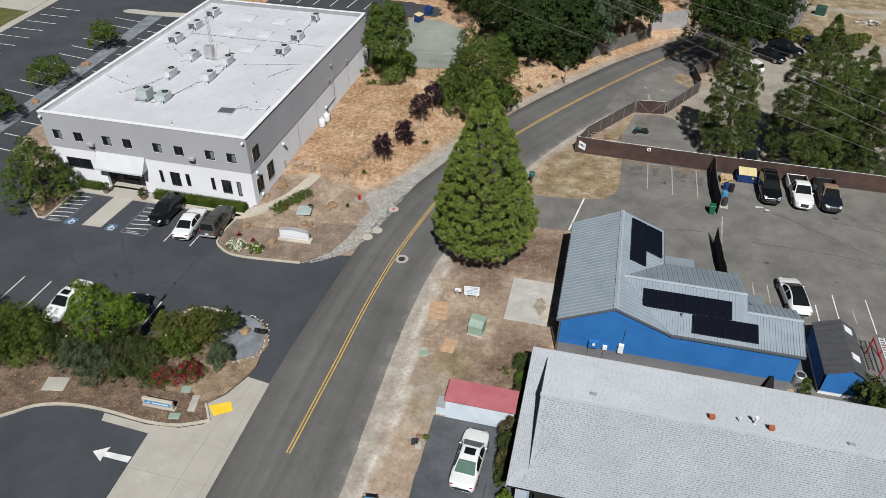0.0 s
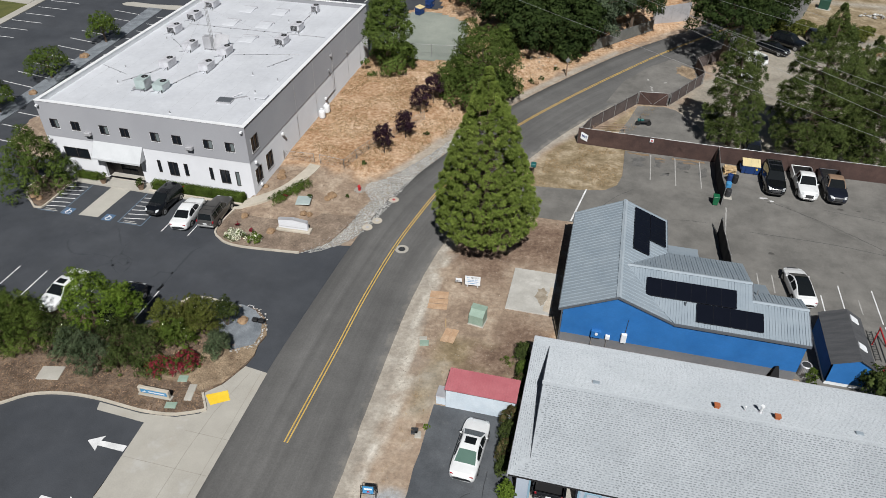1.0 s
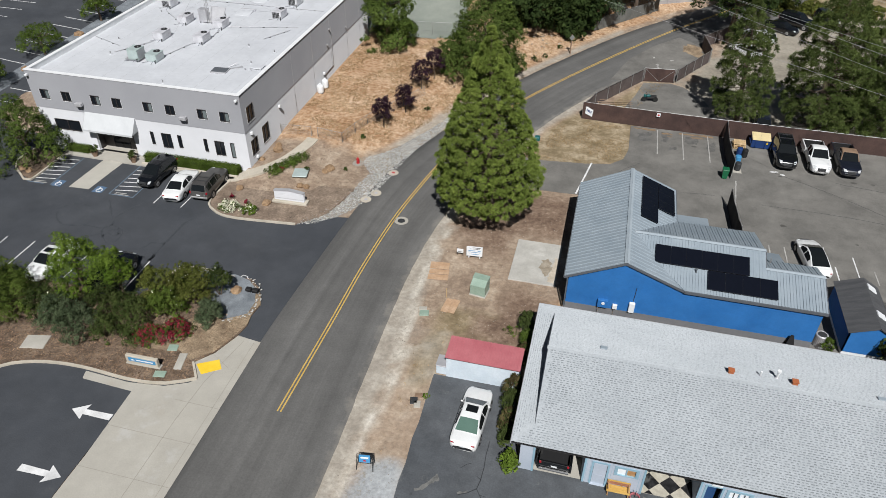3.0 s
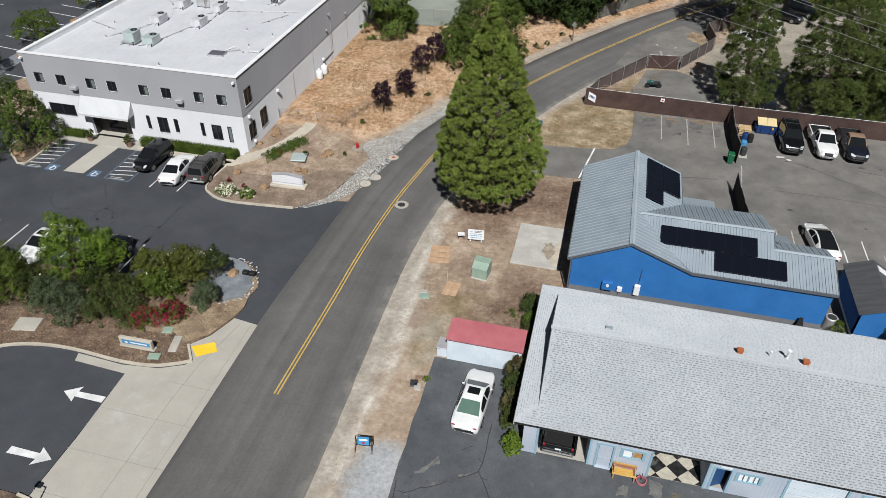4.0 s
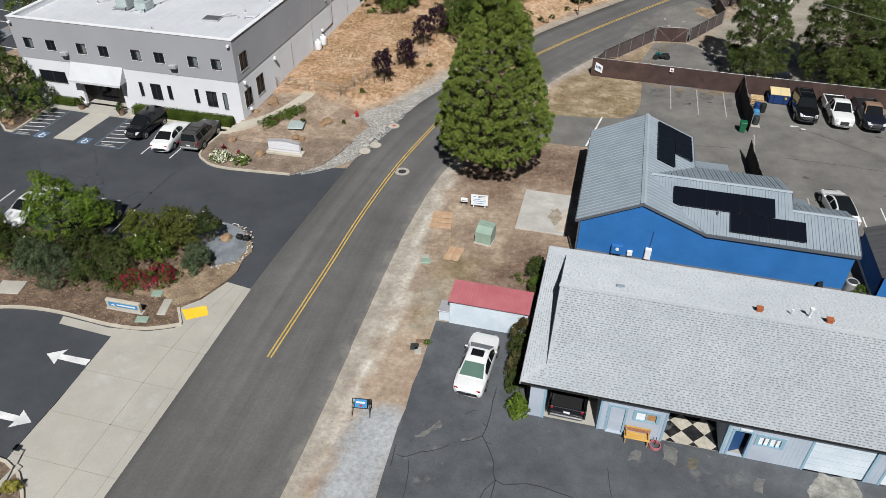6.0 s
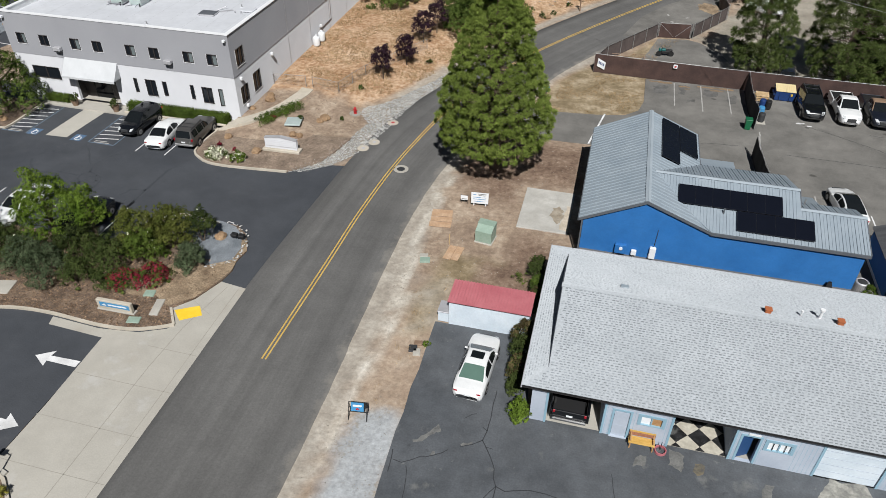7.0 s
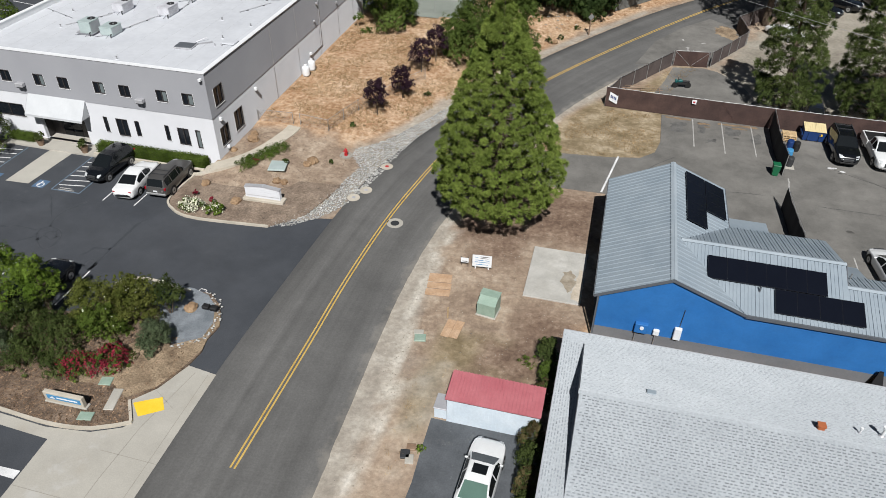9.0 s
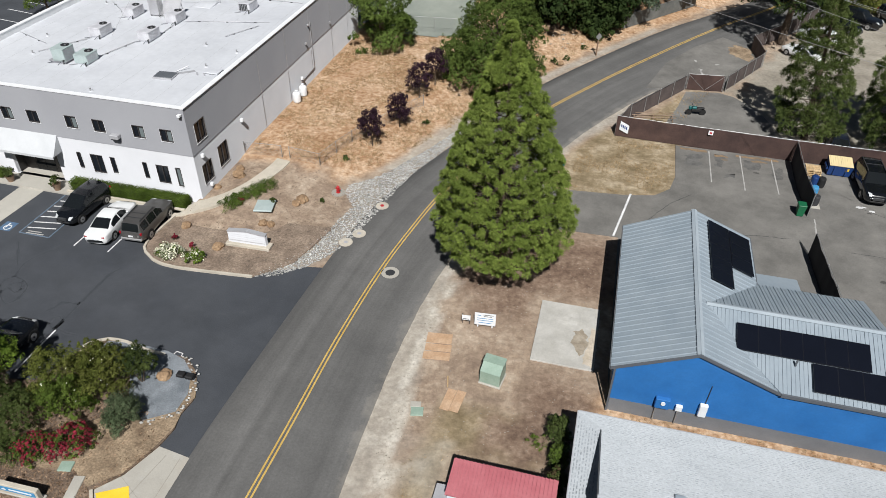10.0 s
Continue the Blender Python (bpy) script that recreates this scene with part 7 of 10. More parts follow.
# oaks along the far bank: a few kinds, repeated
OAKS = [broad_tree("oak_tree", "broad dark green oak on the far bank", r, h, 0.9, "oak", sd, 13000, 0.19, 13, group="oaks on the far bank") for r, h, sd in ((5.6, 10.5, 31), (4.8, 9.0, 32), (6.2, 11.5, 33), (4.0, 8.0, 34))]
SPOTS = [(0, -11.5, 104.5), (2, -4.5, 102.0), (1, 1.2, 100.4), (0, 4.2, 108.5), (2, -2.0, 111.5), (2, 8.0, 117.0), (1, -17.0, 112.5), (0, -9.0, 113.5), (3, -7.5, 96.5), (3, -3.0, 95.6), (3, -3.2, 93.2), (3, 1.2, 96.6), (1, 5.5, 112.0), (0, 19.5, 123.5), (1, 26.6, 111.5), (2, 28.3, 115.5), (0, 30.5, 121.5), (1, 26.0, 122.0), (2, -24.0, 124.0), (0, -14.0, 124.0), (2, 4.0, 121.0), (0, 12.5, 127.0), (2, -34, 128), (1, -31, 117.5), (0, -13.5, 109.5)]
used = set()
for k, (kind, x, y) in enumerate(SPOTS):
    m = pose(x, y, float(land(x, y)), 0, 0, 47 * k % 360)
    if kind in used:
        copy_thing(OAKS[kind], m)
    else:
        OAKS[kind].matrix_basis = m
        used.add(kind)

put(broad_tree("oak_tree", "tall dark oak leaning over the far road", 5.0, 13.0, 4.1, "oak", 36, 22000, 0.165, 14), 22.4, 97.8)
put(broad_tree("oak_tree", "dark oak overhanging the pale bank fence", 3.9, 9.5, 2.6, "oak", 37, 16000, 0.16, 11), 9.5, 105.4)
put(broad_tree("grey_green_tree", "tall grey-green tree among the oaks", 3.9, 8.6, 2.0, "grey_oak", 35, 18000, 0.13, 11), 5.6, 101.2)
for k, (x, y, r, h) in enumerate(((-7.0, 93.8, 1.9, 3.4), (-4.2, 94.2, 1.7, 3.0), (-1.2, 93.6, 2.0, 3.6), (1.7, 93.9, 1.9, 3.6), (3.1, 96.4, 1.8, 3.2), (31.0, 112.3, 1.8, 2.2), (35.2, 113.2, 1.7, 1.8), (40.0, 113.4, 1.8, 2.0), (43.6, 113.0, 1.6, 1.8), (-27.5, 112.6, 2.2, 3.0), (-33, 113.4, 2.4, 3.2), (-22.5, 113.8, 2.2, 3.0), (-17.8, 113.0, 2.0, 2.8))):
    put(broad_tree("bank_shrub", "dense dark shrub under the oaks" if k < 5 or k > 8 else "low olive-brown scrub at the edge of the dirt yard", r, h, 0.0, "oak" if k < 5 or k > 8 else "olive", 170 + k, 4200, 0.16, 7, "shrub", "shrubs under the oaks", limbs=5, trunk_r=0.06), x, y)
put(broad_tree("oak_tree", "mid-green oak beside the office wall", 3.25, 10.3, -0.9, "round_leaf", 41, 60000, 0.095, 16, shape=dense_lobes), -21.3, 82.3)
put(broad_tree("round_tree", "rounded mid-green tree on the bank above the road", 4.8, 9.6, 0.2, "round_leaf", 42, 92000, 0.095, 18, shape=dense_lobes), -7.9, 77.6)
put(broad_tree("roadside_shrub", "low green shrub at the foot of the bank", 1.5, 2.2, 0.1, "shrub", 43, 2500, 0.14, 6, "shrub"), -4.9, 79.8)
put(broad_tree("lot_tree", "leafy green tree in a parking lot bed", 3.6, 7.2, 0.7, "round_leaf", 44, 24000, 0.075, 13, shape=shoots_for), -47.3, 46.4, z=0.05)
for x, y, r, h, sd in ((-64.6, 82.5, 2.1, 4.3, 45), (-64.0, 69.8, 2.5, 4.0, 46), (-63.4, 59.6, 2.0, 4.0, 47)):
    put(broad_tree("lot_tree", "small bright green tree between parking bays", r, h, 0.7, "hedge", sd, 14000, 0.07, 9, group="trees between the parking bays"), x, y, z=0.08)
for x, y, h, r, sd in ((-15.45, 61.5, 3.5, 1.15, 51), (-14.2, 65.4, 3.4, 1.05, 52), (-13.95, 71.2, 3.7, 1.2, 53), (-13.2, 74.2, 3.9, 1.25, 54)):
    put(broad_tree("plum_tree", "small dark purple-leaved plum tree on the dry slope", r * 0.93, h, 0.9, "plum", sd, 3800, 0.08, 9, group="plum trees on the slope", limbs=6, trunk_r=0.07), x, y)

# planting of the island
def bush(name, label, mat, x, y, rx, ry, h, count, leaf, seed, z=0.08, stems=5, lobes=7, category="shrub", group="", aspect=0.55, flowers=None):
    t = thing(name, label, category, group, at=pose(x, y, z))
    s = Shape()
    rng = random.Random(seed)
    for k in range(stems):
        a = 6.28 * k / stems
        s.tube((0.05 * math.cos(a), 0.05 * math.sin(a), -0.1), (rx * 0.6 * math.cos(a), ry * 0.6 * math.sin(a), h * rng.uniform(0.5, 0.8)), 0.02 + 0.006 * h, 0.008, 5)
    tagged(part("branchwork", s, "bark", t), kind="stuff")
    r = max(rx, ry)
    lobs = [(a * rx / r, b * ry / r, c, d * rx / r, e * ry / r, f) for a, b, c, d, e, f in lobes_for(r, h, 0.02, lobes, seed)]
    tagged(part("foliage", crown_mesh("foliage", lobs, count, leaf, mat, seed, aspect=aspect, ragged=0.6), mat, t), kind="stuff")
    if flowers:
        tagged(part("blossom", crown_mesh("blossom", lobs, flowers[1], flowers[2], flowers[0], seed + 1, inner=0.0, aspect=0.9, per=2 if flowers[0] == "white_flower" else 6), flowers[0], t), kind="stuff")
    return t


put(broad_tree("young_tree", "bright yellow-green young tree in the island", 1.95, 6.2, 1.3, "lime", 61, 34000, 0.05, 12, shape=dense_lobes), -28.8, 29.6, z=0.08)
put(broad_tree("young_tree", "bright yellow-green young tree in the island", 1.05, 5.2, 1.6, "lime", 62, 11000, 0.05, 9, shape=dense_lobes), -26.0, 30.1, z=0.08)
ISLAND_BUSHES = [("sage", -27.2, 26.3, 1.6, 1.5, 2.5), ("sage", -29.0, 26.9, 1.5, 1.5, 2.6), ("shrub", -24.2, 28.4, 1.5, 1.4, 2.5), ("shrub", -26.6, 28.7, 1.6, 1.4, 3.0), ("shrub", -31.0, 27.8, 1.6, 1.5, 2.4), ("broad", -33.4, 27.0, 2.2, 2.0, 3.2), ("shrub", -36.2, 26.2, 2.3, 2.0, 3.4), ("broad", -35.6, 28.8, 2.2, 1.6, 3.2), ("shrub", -39.0, 26.6, 2.3, 2.2, 3.8), ("broad", -40.5, 28.9, 2.2, 1.6, 3.4), ("shrub", -43.6, 27.2, 2.6, 2.3, 3.6), ("shrub", -22.9, 26.7, 1.0, 0.9, 1.3), ("shrub", -25.2, 26.6, 1.1, 1.0, 1.7), ("shrub", -48.5, 27.0, 2.8, 2.4, 3.8), ("broad", -54, 27.2, 3.0, 2.4, 4.0)]
for k, (mat, x, y, rx, ry, h) in enumerate(ISLAND_BUSHES):
    bush("island_shrub", {"sage": "grey-green bushy shrub in the mulched island", "shrub": "dark green dense shrub in the mulched island", "broad": "mid-green leafy shrub in the mulched island"}[mat], mat, x, y, rx, ry, h, int(5200 * rx * ry), 0.055, 70 + k, group="shrubs in the island", aspect=0.45, lobes=9)
for k, (x, y, r, h) in enumerate(((-23.1, 30.9, 1.55, 3.3), (-20.9, 31.7, 1.55, 2.9), (-19.5, 32.7, 1.0, 2.8), (-22.1, 29.6, 1.3, 2.4), (-22.2, 32.5, 0.8, 2.9))):
    bush("flowering_shrub", "large olive-green shrub with a few white flowers", ("olive", "olive", "shrub", "lime_dark", "olive")[k], x, y, r, r, h, int(6500 * r * r), 0.05, 90 + k, group="shrubs at the island's tip", flowers=("white_flower", 26, 0.05))
bush("conifer_shrub", "rounded blue-green conifer shrub", "sage", -18.75, 29.9, 0.98, 0.98, 1.8, 15000, 0.05, 96, aspect=0.3)
for x, y, rx, ry, sd in ((-21.7, 27.0, 1.3, 0.85, 97), (-20.4, 27.9, 1.05, 0.95, 99)):
    bush("red_flower_shrub", "low shrub dotted with dull crimson flowers", "broad", x, y, rx, ry, 1.15, 2600, 0.055, sd, group="crimson shrubs", flowers=("red_flower", 1900, 0.05))
bush("pink_flower_shrub", "small shrub with pale pink blossom", "shrub", -30.6, 27.9, 0.8, 0.6, 1.6, 900, 0.09, 98, flowers=("white_flower", 60, 0.06))

# bark chips over the mulch
def chips():
    rng = np.random.default_rng(19)
    x, y = rng.uniform(-46, -16.3, 30000), rng.uniform(18.5, 30.8, 30000)
    ok = inside(ISLAND, x, y) & ~(inside(DRY_SOIL, x, y) & (rng.random(len(x)) < 0.85))
    p = np.stack([x[ok], y[ok], 0.1 + 0.02 * rng.random(ok.sum())], 1)
    v, f = leaf_quads(p, unit(np.array([0, 0, 1.0]) + 0.4 * rng.normal(size=p.shape)), 0.07, rng, 0.4)
    tagged(new("bark_chips", cloud_mesh("bark_chips", v, f, 4, "chip")), "loose bark chips and dry litter on the mulch", "mulch", kind="stuff")
    x, y = rng.uniform(-26.6, -14, 2400), rng.uniform(42.6, 56.5, 2400)
    ok = inside(PLANTER, x, y)
    p = np.stack([x[ok], y[ok], np.maximum(land(x[ok], y[ok]) + 0.03, 0.07)], 1)
    v, f = leaf_quads(p, unit(np.array([0, 0, 1.0]) + 0.3 * rng.normal(size=p.shape)), 0.06, rng, 0.45)
    tagged(new("leaf_litter", cloud_mesh("leaf_litter", v, f, 4, "litter")), "dry leaf litter scattered over the bare planter", "litter", kind="stuff")


chips()

# hedges and planter shrubs at the office
def hedge_box(x0, x1, y0, y1, h, seed):
    rng = np.random.default_rng(seed)
    t = thing("clipped_hedge", "clipped bright green box hedge along the office wall", "hedge", "hedges along the office", at=pose(0, 0, 0.13))
    n = int(2600 * (x1 - x0))
    face = rng.random(n)
    p = np.stack([rng.uniform(x0, x1, n), rng.uniform(y0, y1, n), rng.uniform(0.02, h, n)], 1)
    nr = np.zeros((n, 3))
    top, fr = face < 0.5, (face >= 0.5) & (face < 0.88)
    p[top, 2], nr[top, 2] = h, 1
    p[fr, 1], nr[fr, 1] = y0, -1
    rest = ~top & ~fr
    p[rest, 0], nr[rest, 0] = x1, 1
    p += 0.05 * rng.normal(size=p.shape)
    v, f = leaf_quads(p, unit(nr + 0.6 * rng.normal(size=p.shape)), 0.035, rng)
    tagged(part("foliage", cloud_mesh("foliage", v, f, 4, "hedge"), "hedge", t), kind="stuff")
    part("hedge_core", Shape().box(x0 + 0.08, x1 - 0.08, y0 + 0.08, y1 - 0.05, 0, h - 0.08, 0.05), "shrub", t)


part("hedge_edging", Shape().box(-36.4, -26.1, 48.5, 48.68, 0.1, 0.3, 0.03), "kerb", walk_front, "pale stone edging before the hedge")
hedge_box(-36.2, -26.2, 48.75, 49.6, 0.85, 101)
hedge_box(-45.0, -42.6, 48.9, 49.6, 0.6, 102)
for k in range(5):
    x, y = -22.85 + 0.42 * k, 49.6 + 0.78 * k
    bush("low_shrub", "low spreading green juniper beside the path", "hedge", x, y, 0.72, 0.8, 0.42, 5200, 0.026, 105 + k, z=float(land(x, y)) + 0.03, lobes=4, group="junipers beside the path")
bush("white_flower_shrub", "low rounded shrub thick with white flowers", "hedge", -24.3, 43.5, 0.95, 0.65, 0.75, 1800, 0.06, 110, flowers=("white_flower", 1300, 0.05))
bush("yellow_green_shrub", "low yellow-green rounded shrub", "lime", -22.5, 43.55, 0.75, 0.6, 0.65, 1200, 0.07, 111, flowers=("white_flower", 260, 0.045))
for x, y in ((-23.2, 44.6), (-22.2, 50.2), (-24.9, 45.2)):
    bush("red_salvia", "small red flowering plant", "red_flower", x, y, 0.22, 0.22, 0.5, 160, 0.06, int(-x * 10), z=max(float(land(x, y)), 0.05), lobes=3, stems=3)
for x, y, r in ((-19.9, 50.9, 0.35), (-16.6, 52.6, 0.25), (-12.1, 66.9, 0.4), (-16.9, 58.6, 0.3), (-20.9, 46.9, 0.25), (-3.6, 82.6, 0.5), (-1.2, 86.0, 0.4), (0.2, 89.6, 0.4), (-2.4, 84.5, 0.5)):
    bush("green_weed", "small green weed on dry ground", "shrub", x, y, r, r, r * 1.3, 220, 0.07, int(900 + x * 7), z=max(float(land(x, y)), 0.0), lobes=3, stems=3, group="weeds on the dry ground")

# along the grey house
for k, (x, y, r, h, mat) in enumerate(((4.0, 34.6, 0.75, 1.9, "shrub"), (4.2, 33.2, 0.6, 1.5, "hedge"), (4.25, 31.6, 0.6, 1.7, "russet"), (4.05, 28.4, 0.75, 1.9, "russet"), (4.15, 27.1, 0.75, 1.9, "shrub"), (4.2, 25.8, 0.7, 1.6, "russet"), (4.3, 24.7, 0.6, 1.2, "shrub"))):
    bush("wall_shrub", "green and dark red-brown shrub under the eaves" if mat == "russet" else "green shrub growing under the eaves", mat, x, y, r * 0.85, r * 1.1, h, 3200, 0.05, 120 + k, z=0.0, group="shrubs along the house", flowers=("shrub", 1100, 0.045))
bush("lime_shrub", "bright lime-green shrub at the house corner", "lime", 4.72, 22.85, 0.5, 0.75, 1.3, 3000, 0.055, 130, z=0.0)
bush("palm_shrub", "leafy green plant beside the condenser", "hedge", 25.0, 37.9, 0.6, 0.7, 1.0, 700, 0.14, 131, z=0.0, aspect=0.2)
bush("dark_shrub", "tall dark shrub in the corner by the small shed", "shrub", 29.6, 37.2, 1.9, 1.5, 2.8, 5200, 0.12, 132, z=0.0)
bush("grass_clump", "green grass clump on bare earth", "lime", 3.2, 34.2, 0.8, 0.45, 0.35, 500, 0.1, 133, z=-0.03, aspect=0.15)
bush("grass_clump", "green grass clump beside the meter lids", "lime", -1.45, 26.75, 0.25, 0.35, 0.3, 260, 0.08, 134, z=-0.03, aspect=0.2)
bush("spiky_grass", "yellow-green ornamental grass in the corner bed", "straw_green", -18.75, 11.75, 0.42, 0.42, 0.55, 900, 0.16, 135, aspect=0.08)


# dry grass on the slope and verges
def dry_grass():
    rng = np.random.default_rng(7)
    spots = []
    for poly, n in (([(-25, 57.5), (-18, 57.5), (-14, 59), (-9.5, 68), (-5.5, 77), (-12, 86), (-25, 86)], 9000), ([(1.6, 60), (6, 60.4), (9.6, 62), (10, 69), (4.5, 69.8), (2, 66)], 800), ([(-6, 80), (8, 100), (4, 101), (-10, 86)], 2200), ([(-3.4, 21), (-1.6, 21), (-2.1, 28), (-1.5, 33), (-3.6, 33)], 40), ([(6.5, 71), (11.2, 81.5), (14, 82), (12, 77), (9, 70.5)], 500), ([(6.6, 36.6), (23.5, 36.6), (23.5, 37.5), (6.6, 37.5)], 260)):
        xs, ys = [p[0] for p in poly], [p[1] for p in poly]
        x, y = rng.uniform(min(xs), max(xs), n * 2), rng.uniform(min(ys), max(ys), n * 2)
        ok = inside(poly, x, y)
        k = np.array([noise.noise(Vector((a * 0.35, b * 0.35, 2))) for a, b in zip(x, y)])
        ok &= k > -0.12
        spots.append(np.stack([x[ok], y[ok], land(x[ok], y[ok])], 1)[:n])
    p = np.concatenate(spots)
    blades = 5
    base = np.repeat(p, blades, 0) + np.concatenate([0.07 * rng.normal(size=(len(p) * blades, 2)), np.zeros((len(p) * blades, 1))], 1)
    up = unit(np.array([0, 0, 1.0]) + 0.7 * rng.normal(size=base.shape) * np.array([1, 1, 0.2]))
    side = unit(np.cross(up, rng.normal(size=base.shape))) * 0.013
    tip = base + up * rng.uniform(0.1, 0.28, len(base))[:, None]
    v = np.stack([base - side, base + side, tip], 1).reshape(-1, 3)
    g = new("dry_grass", cloud_mesh("dry_grass", v, np.arange(len(v)).reshape(-1, 3), 3, "straw"))
    tagged(g, "straw-coloured dry grass tufts on the slope and verges", "grass", kind="stuff")


dry_grass()


# riprap between the planter and the road, and loose stones
def stone_mesh(spots, rng, name, mat="stone"):
    v, f = [], []
    base = [(0, 0, 1), (1, 0, 0), (0.3, 0.95, 0), (-0.8, 0.6, 0), (-0.8, -0.6, 0), (0.3, -0.95, 0), (0, 0, -0.6)]
    faces = [(0, i, i % 5 + 1) for i in range(1, 6)] + [(6, i % 5 + 1, i) for i in range(1, 6)]
    for x, y, z, r in spots:
        a = rng.uniform(0, 6.3)
        c, s = math.cos(a), math.sin(a)
        k = len(v)
        for bx, by, bz in base:
            q = r * rng.uniform(0.75, 1.2)
            v.append((x + (bx * c - by * s) * q, y + (bx * s + by * c) * q * 0.8, z + bz * q * 0.6))
        f += [(k + a_, k + b_, k + c_) for a_, b_, c_ in faces]
    return cloud_mesh(name, v, f, 3, mat)


def riprap():
    rng = np.random.default_rng(3)
    band = [(-17.9, 42.9), (-16.2, 43.4), (-14.6, 44.9), (-13.4, 46.8), (-12.6, 49.1), (-12.0, 52.4), (-11.5, 56.0), (-11.0, 58.4), (-9.0, 64.1), (-7.6, 67.6), (-8.6, 68.2), (-10.9, 62.6), (-12.8, 58.8), (-14.0, 56.9), (-15.5, 55.4), (-15.3, 54.3), (-14.1, 52.7), (-14.7, 49.7), (-15.9, 45.9), (-17.4, 43.7)]
    xs, ys = rng.uniform(-18, -7, 30000), rng.uniform(42.5, 69, 30000)
    ok = inside(band, xs, ys)
    spots = [(x, y, max(float(land(x, y)), 0.0) + 0.03 * rng.random(), rng.uniform(0.035, 0.10)) for x, y in zip(xs[ok], ys[ok])]
    tagged(new("riprap", stone_mesh(spots, rng, "riprap")), "band of pale loose riprap stones along the road", "stones", kind="stuff")
    edge = curve([(-17.7, 30.1), (-16.4, 31.2), (-16.35, 32.6), (-17.0, 34.2), (-18.1, 35.0)], 0.2)
    spots = [(x + rng.normal() * 0.1, y + rng.normal() * 0.1, 0.1, rng.uniform(0.05, 0.13)) for x, y in edge for _ in range(2)]
    tagged(new("edging_stones", stone_mesh(spots, rng, "edging_stones")), "small white stones edging the gravel", "stones", kind="stuff")
    spots = []
    for _ in range(700):
        x, y = rng.uniform(-5.2, 5.5), rng.uniform(30, 54)
        if not (1.4 < x < 5.6 and 40 < y < 46):
            spots.append((x, y, -0.03, rng.uniform(0.015, 0.05)))
    for _ in range(160):
        x, y = rng.uniform(-5.2, -3.8), rng.uniform(14, 50)
        spots.append((x, y, -0.03, rng.uniform(0.015, 0.05)))
    for _ in range(260):
        x, y = rng.uniform(-5.2, -1.4), rng.uniform(9, 22.5)
        spots.append((x, y, -0.04, rng.uniform(0.012, 0.035)))
    for _ in range(260):
        x, y = rng.uniform(-9, 3), rng.uniform(66, 96)
        if float(land(x, y)) > 0.1:
            spots.append((x, y, float(land(x, y)), rng.uniform(0.05, 0.25)))
    tagged(new("loose_stones", stone_mesh(spots, rng, "loose_stones", "pebble")), "scattered small pale stones on bare earth", "stones", kind="stuff")


riprap()


def boulder(x, y, r, label, mat="rock", z=None, seed=0):
    bm = bmesh.new()
    bmesh.ops.create_icosphere(bm, subdivisions=3, radius=r)
    for q in bm.verts:
        n = noise.noise(q.co * (1.6 / r) + Vector((seed, 0, 0))) + 0.5 * noise.noise(q.co * (4 / r) + Vector((0, seed, 0)))
        q.co *= 1 + 0.3 * n
        q.co.z = max(q.co.z * 0.75, -0.35 * r)
    me = bpy.data.meshes.new("boulder")
    bm.to_mesh(me)
    bm.free()
    ob = part("boulder", me, mat)
    ob.matrix_basis = pose(x, y, (max(float(land(x, y)), 0.05) if z is None else z) + 0.25 * r, 0, 0, seed * 40)
    return tagged(ob, label, "rock", "landscape rocks")


for k, (x, y, r) in enumerate(((-18.45, 33.35, 0.42), (-18.1, 52.3, 0.45), (-18.3, 51.7, 0.35), (-24.1, 53.6, 0.5), (-24.5, 54.6, 0.35), (-19.6, 48.5, 0.35), (-19.0, 48.6, 0.3), (-25.0, 46.9, 0.35), (-21.5, 45.2, 0.4), (-24.9, 51.6, 0.3), (-64.2, 76.9, 0.6), (-63.1, 65.0, 0.5), (-47.0, 44.9, 0.4), (-46.2, 44.6, 0.35), (-3.6, 81.2, 0.4), (-1.8, 84.6, 0.35))):
    boulder(x, y, r, "tan landscape boulder on the ground", seed=k)


# ---- vehicles ----
def used(pts, faces):
    """Only the corners that these faces need."""
    ids = sorted({i for f in faces for i in f})
    at = {i: k for k, i in enumerate(ids)}
    return Shape().add([pts[i] for i in ids], [tuple(at[i] for i in f) for f in faces])


# roofline of each kind of car, from tail to nose, and where its two screens begin and end
SIDE_VIEW = {}
SIDE_VIEW["sedan"] = ([(-2.44, 0.60), (-2.40, 0.86), (-2.32, 0.97), (-2.0, 1.01), (-1.62, 1.03), (-0.80, 1.39), (-0.45, 1.45), (0.0, 1.465), (0.36, 1.43), (1.12, 1.0), (1.5, 0.96), (1.95, 0.88), (2.22, 0.78), (2.38, 0.65), (2.44, 0.5)], (-1.6, -0.80, 0.36, 1.12))
SIDE_VIEW["coupe"] = ([(-2.45, 0.60), (-2.41, 0.88), (-2.30, 1.0), (-2.0, 1.04), (-1.0, 1.36), (-0.4, 1.44), (0.1, 1.43), (0.3, 1.39), (1.2, 0.97), (1.7, 0.88), (2.15, 0.74), (2.36, 0.62), (2.45, 0.48)], (-1.9, -0.95, 0.15, 1.2))
SIDE_VIEW["small_suv"] = ([(-2.30, 0.62), (-2.27, 1.02), (-2.20, 1.12), (-1.88, 1.60), (-1.4, 1.67), (-0.5, 1.69), (0.2, 1.63), (1.2, 1.06), (1.65, 0.99), (2.0, 0.88), (2.2, 0.74), (2.30, 0.55)], (-2.19, -1.88, 0.22, 1.2))
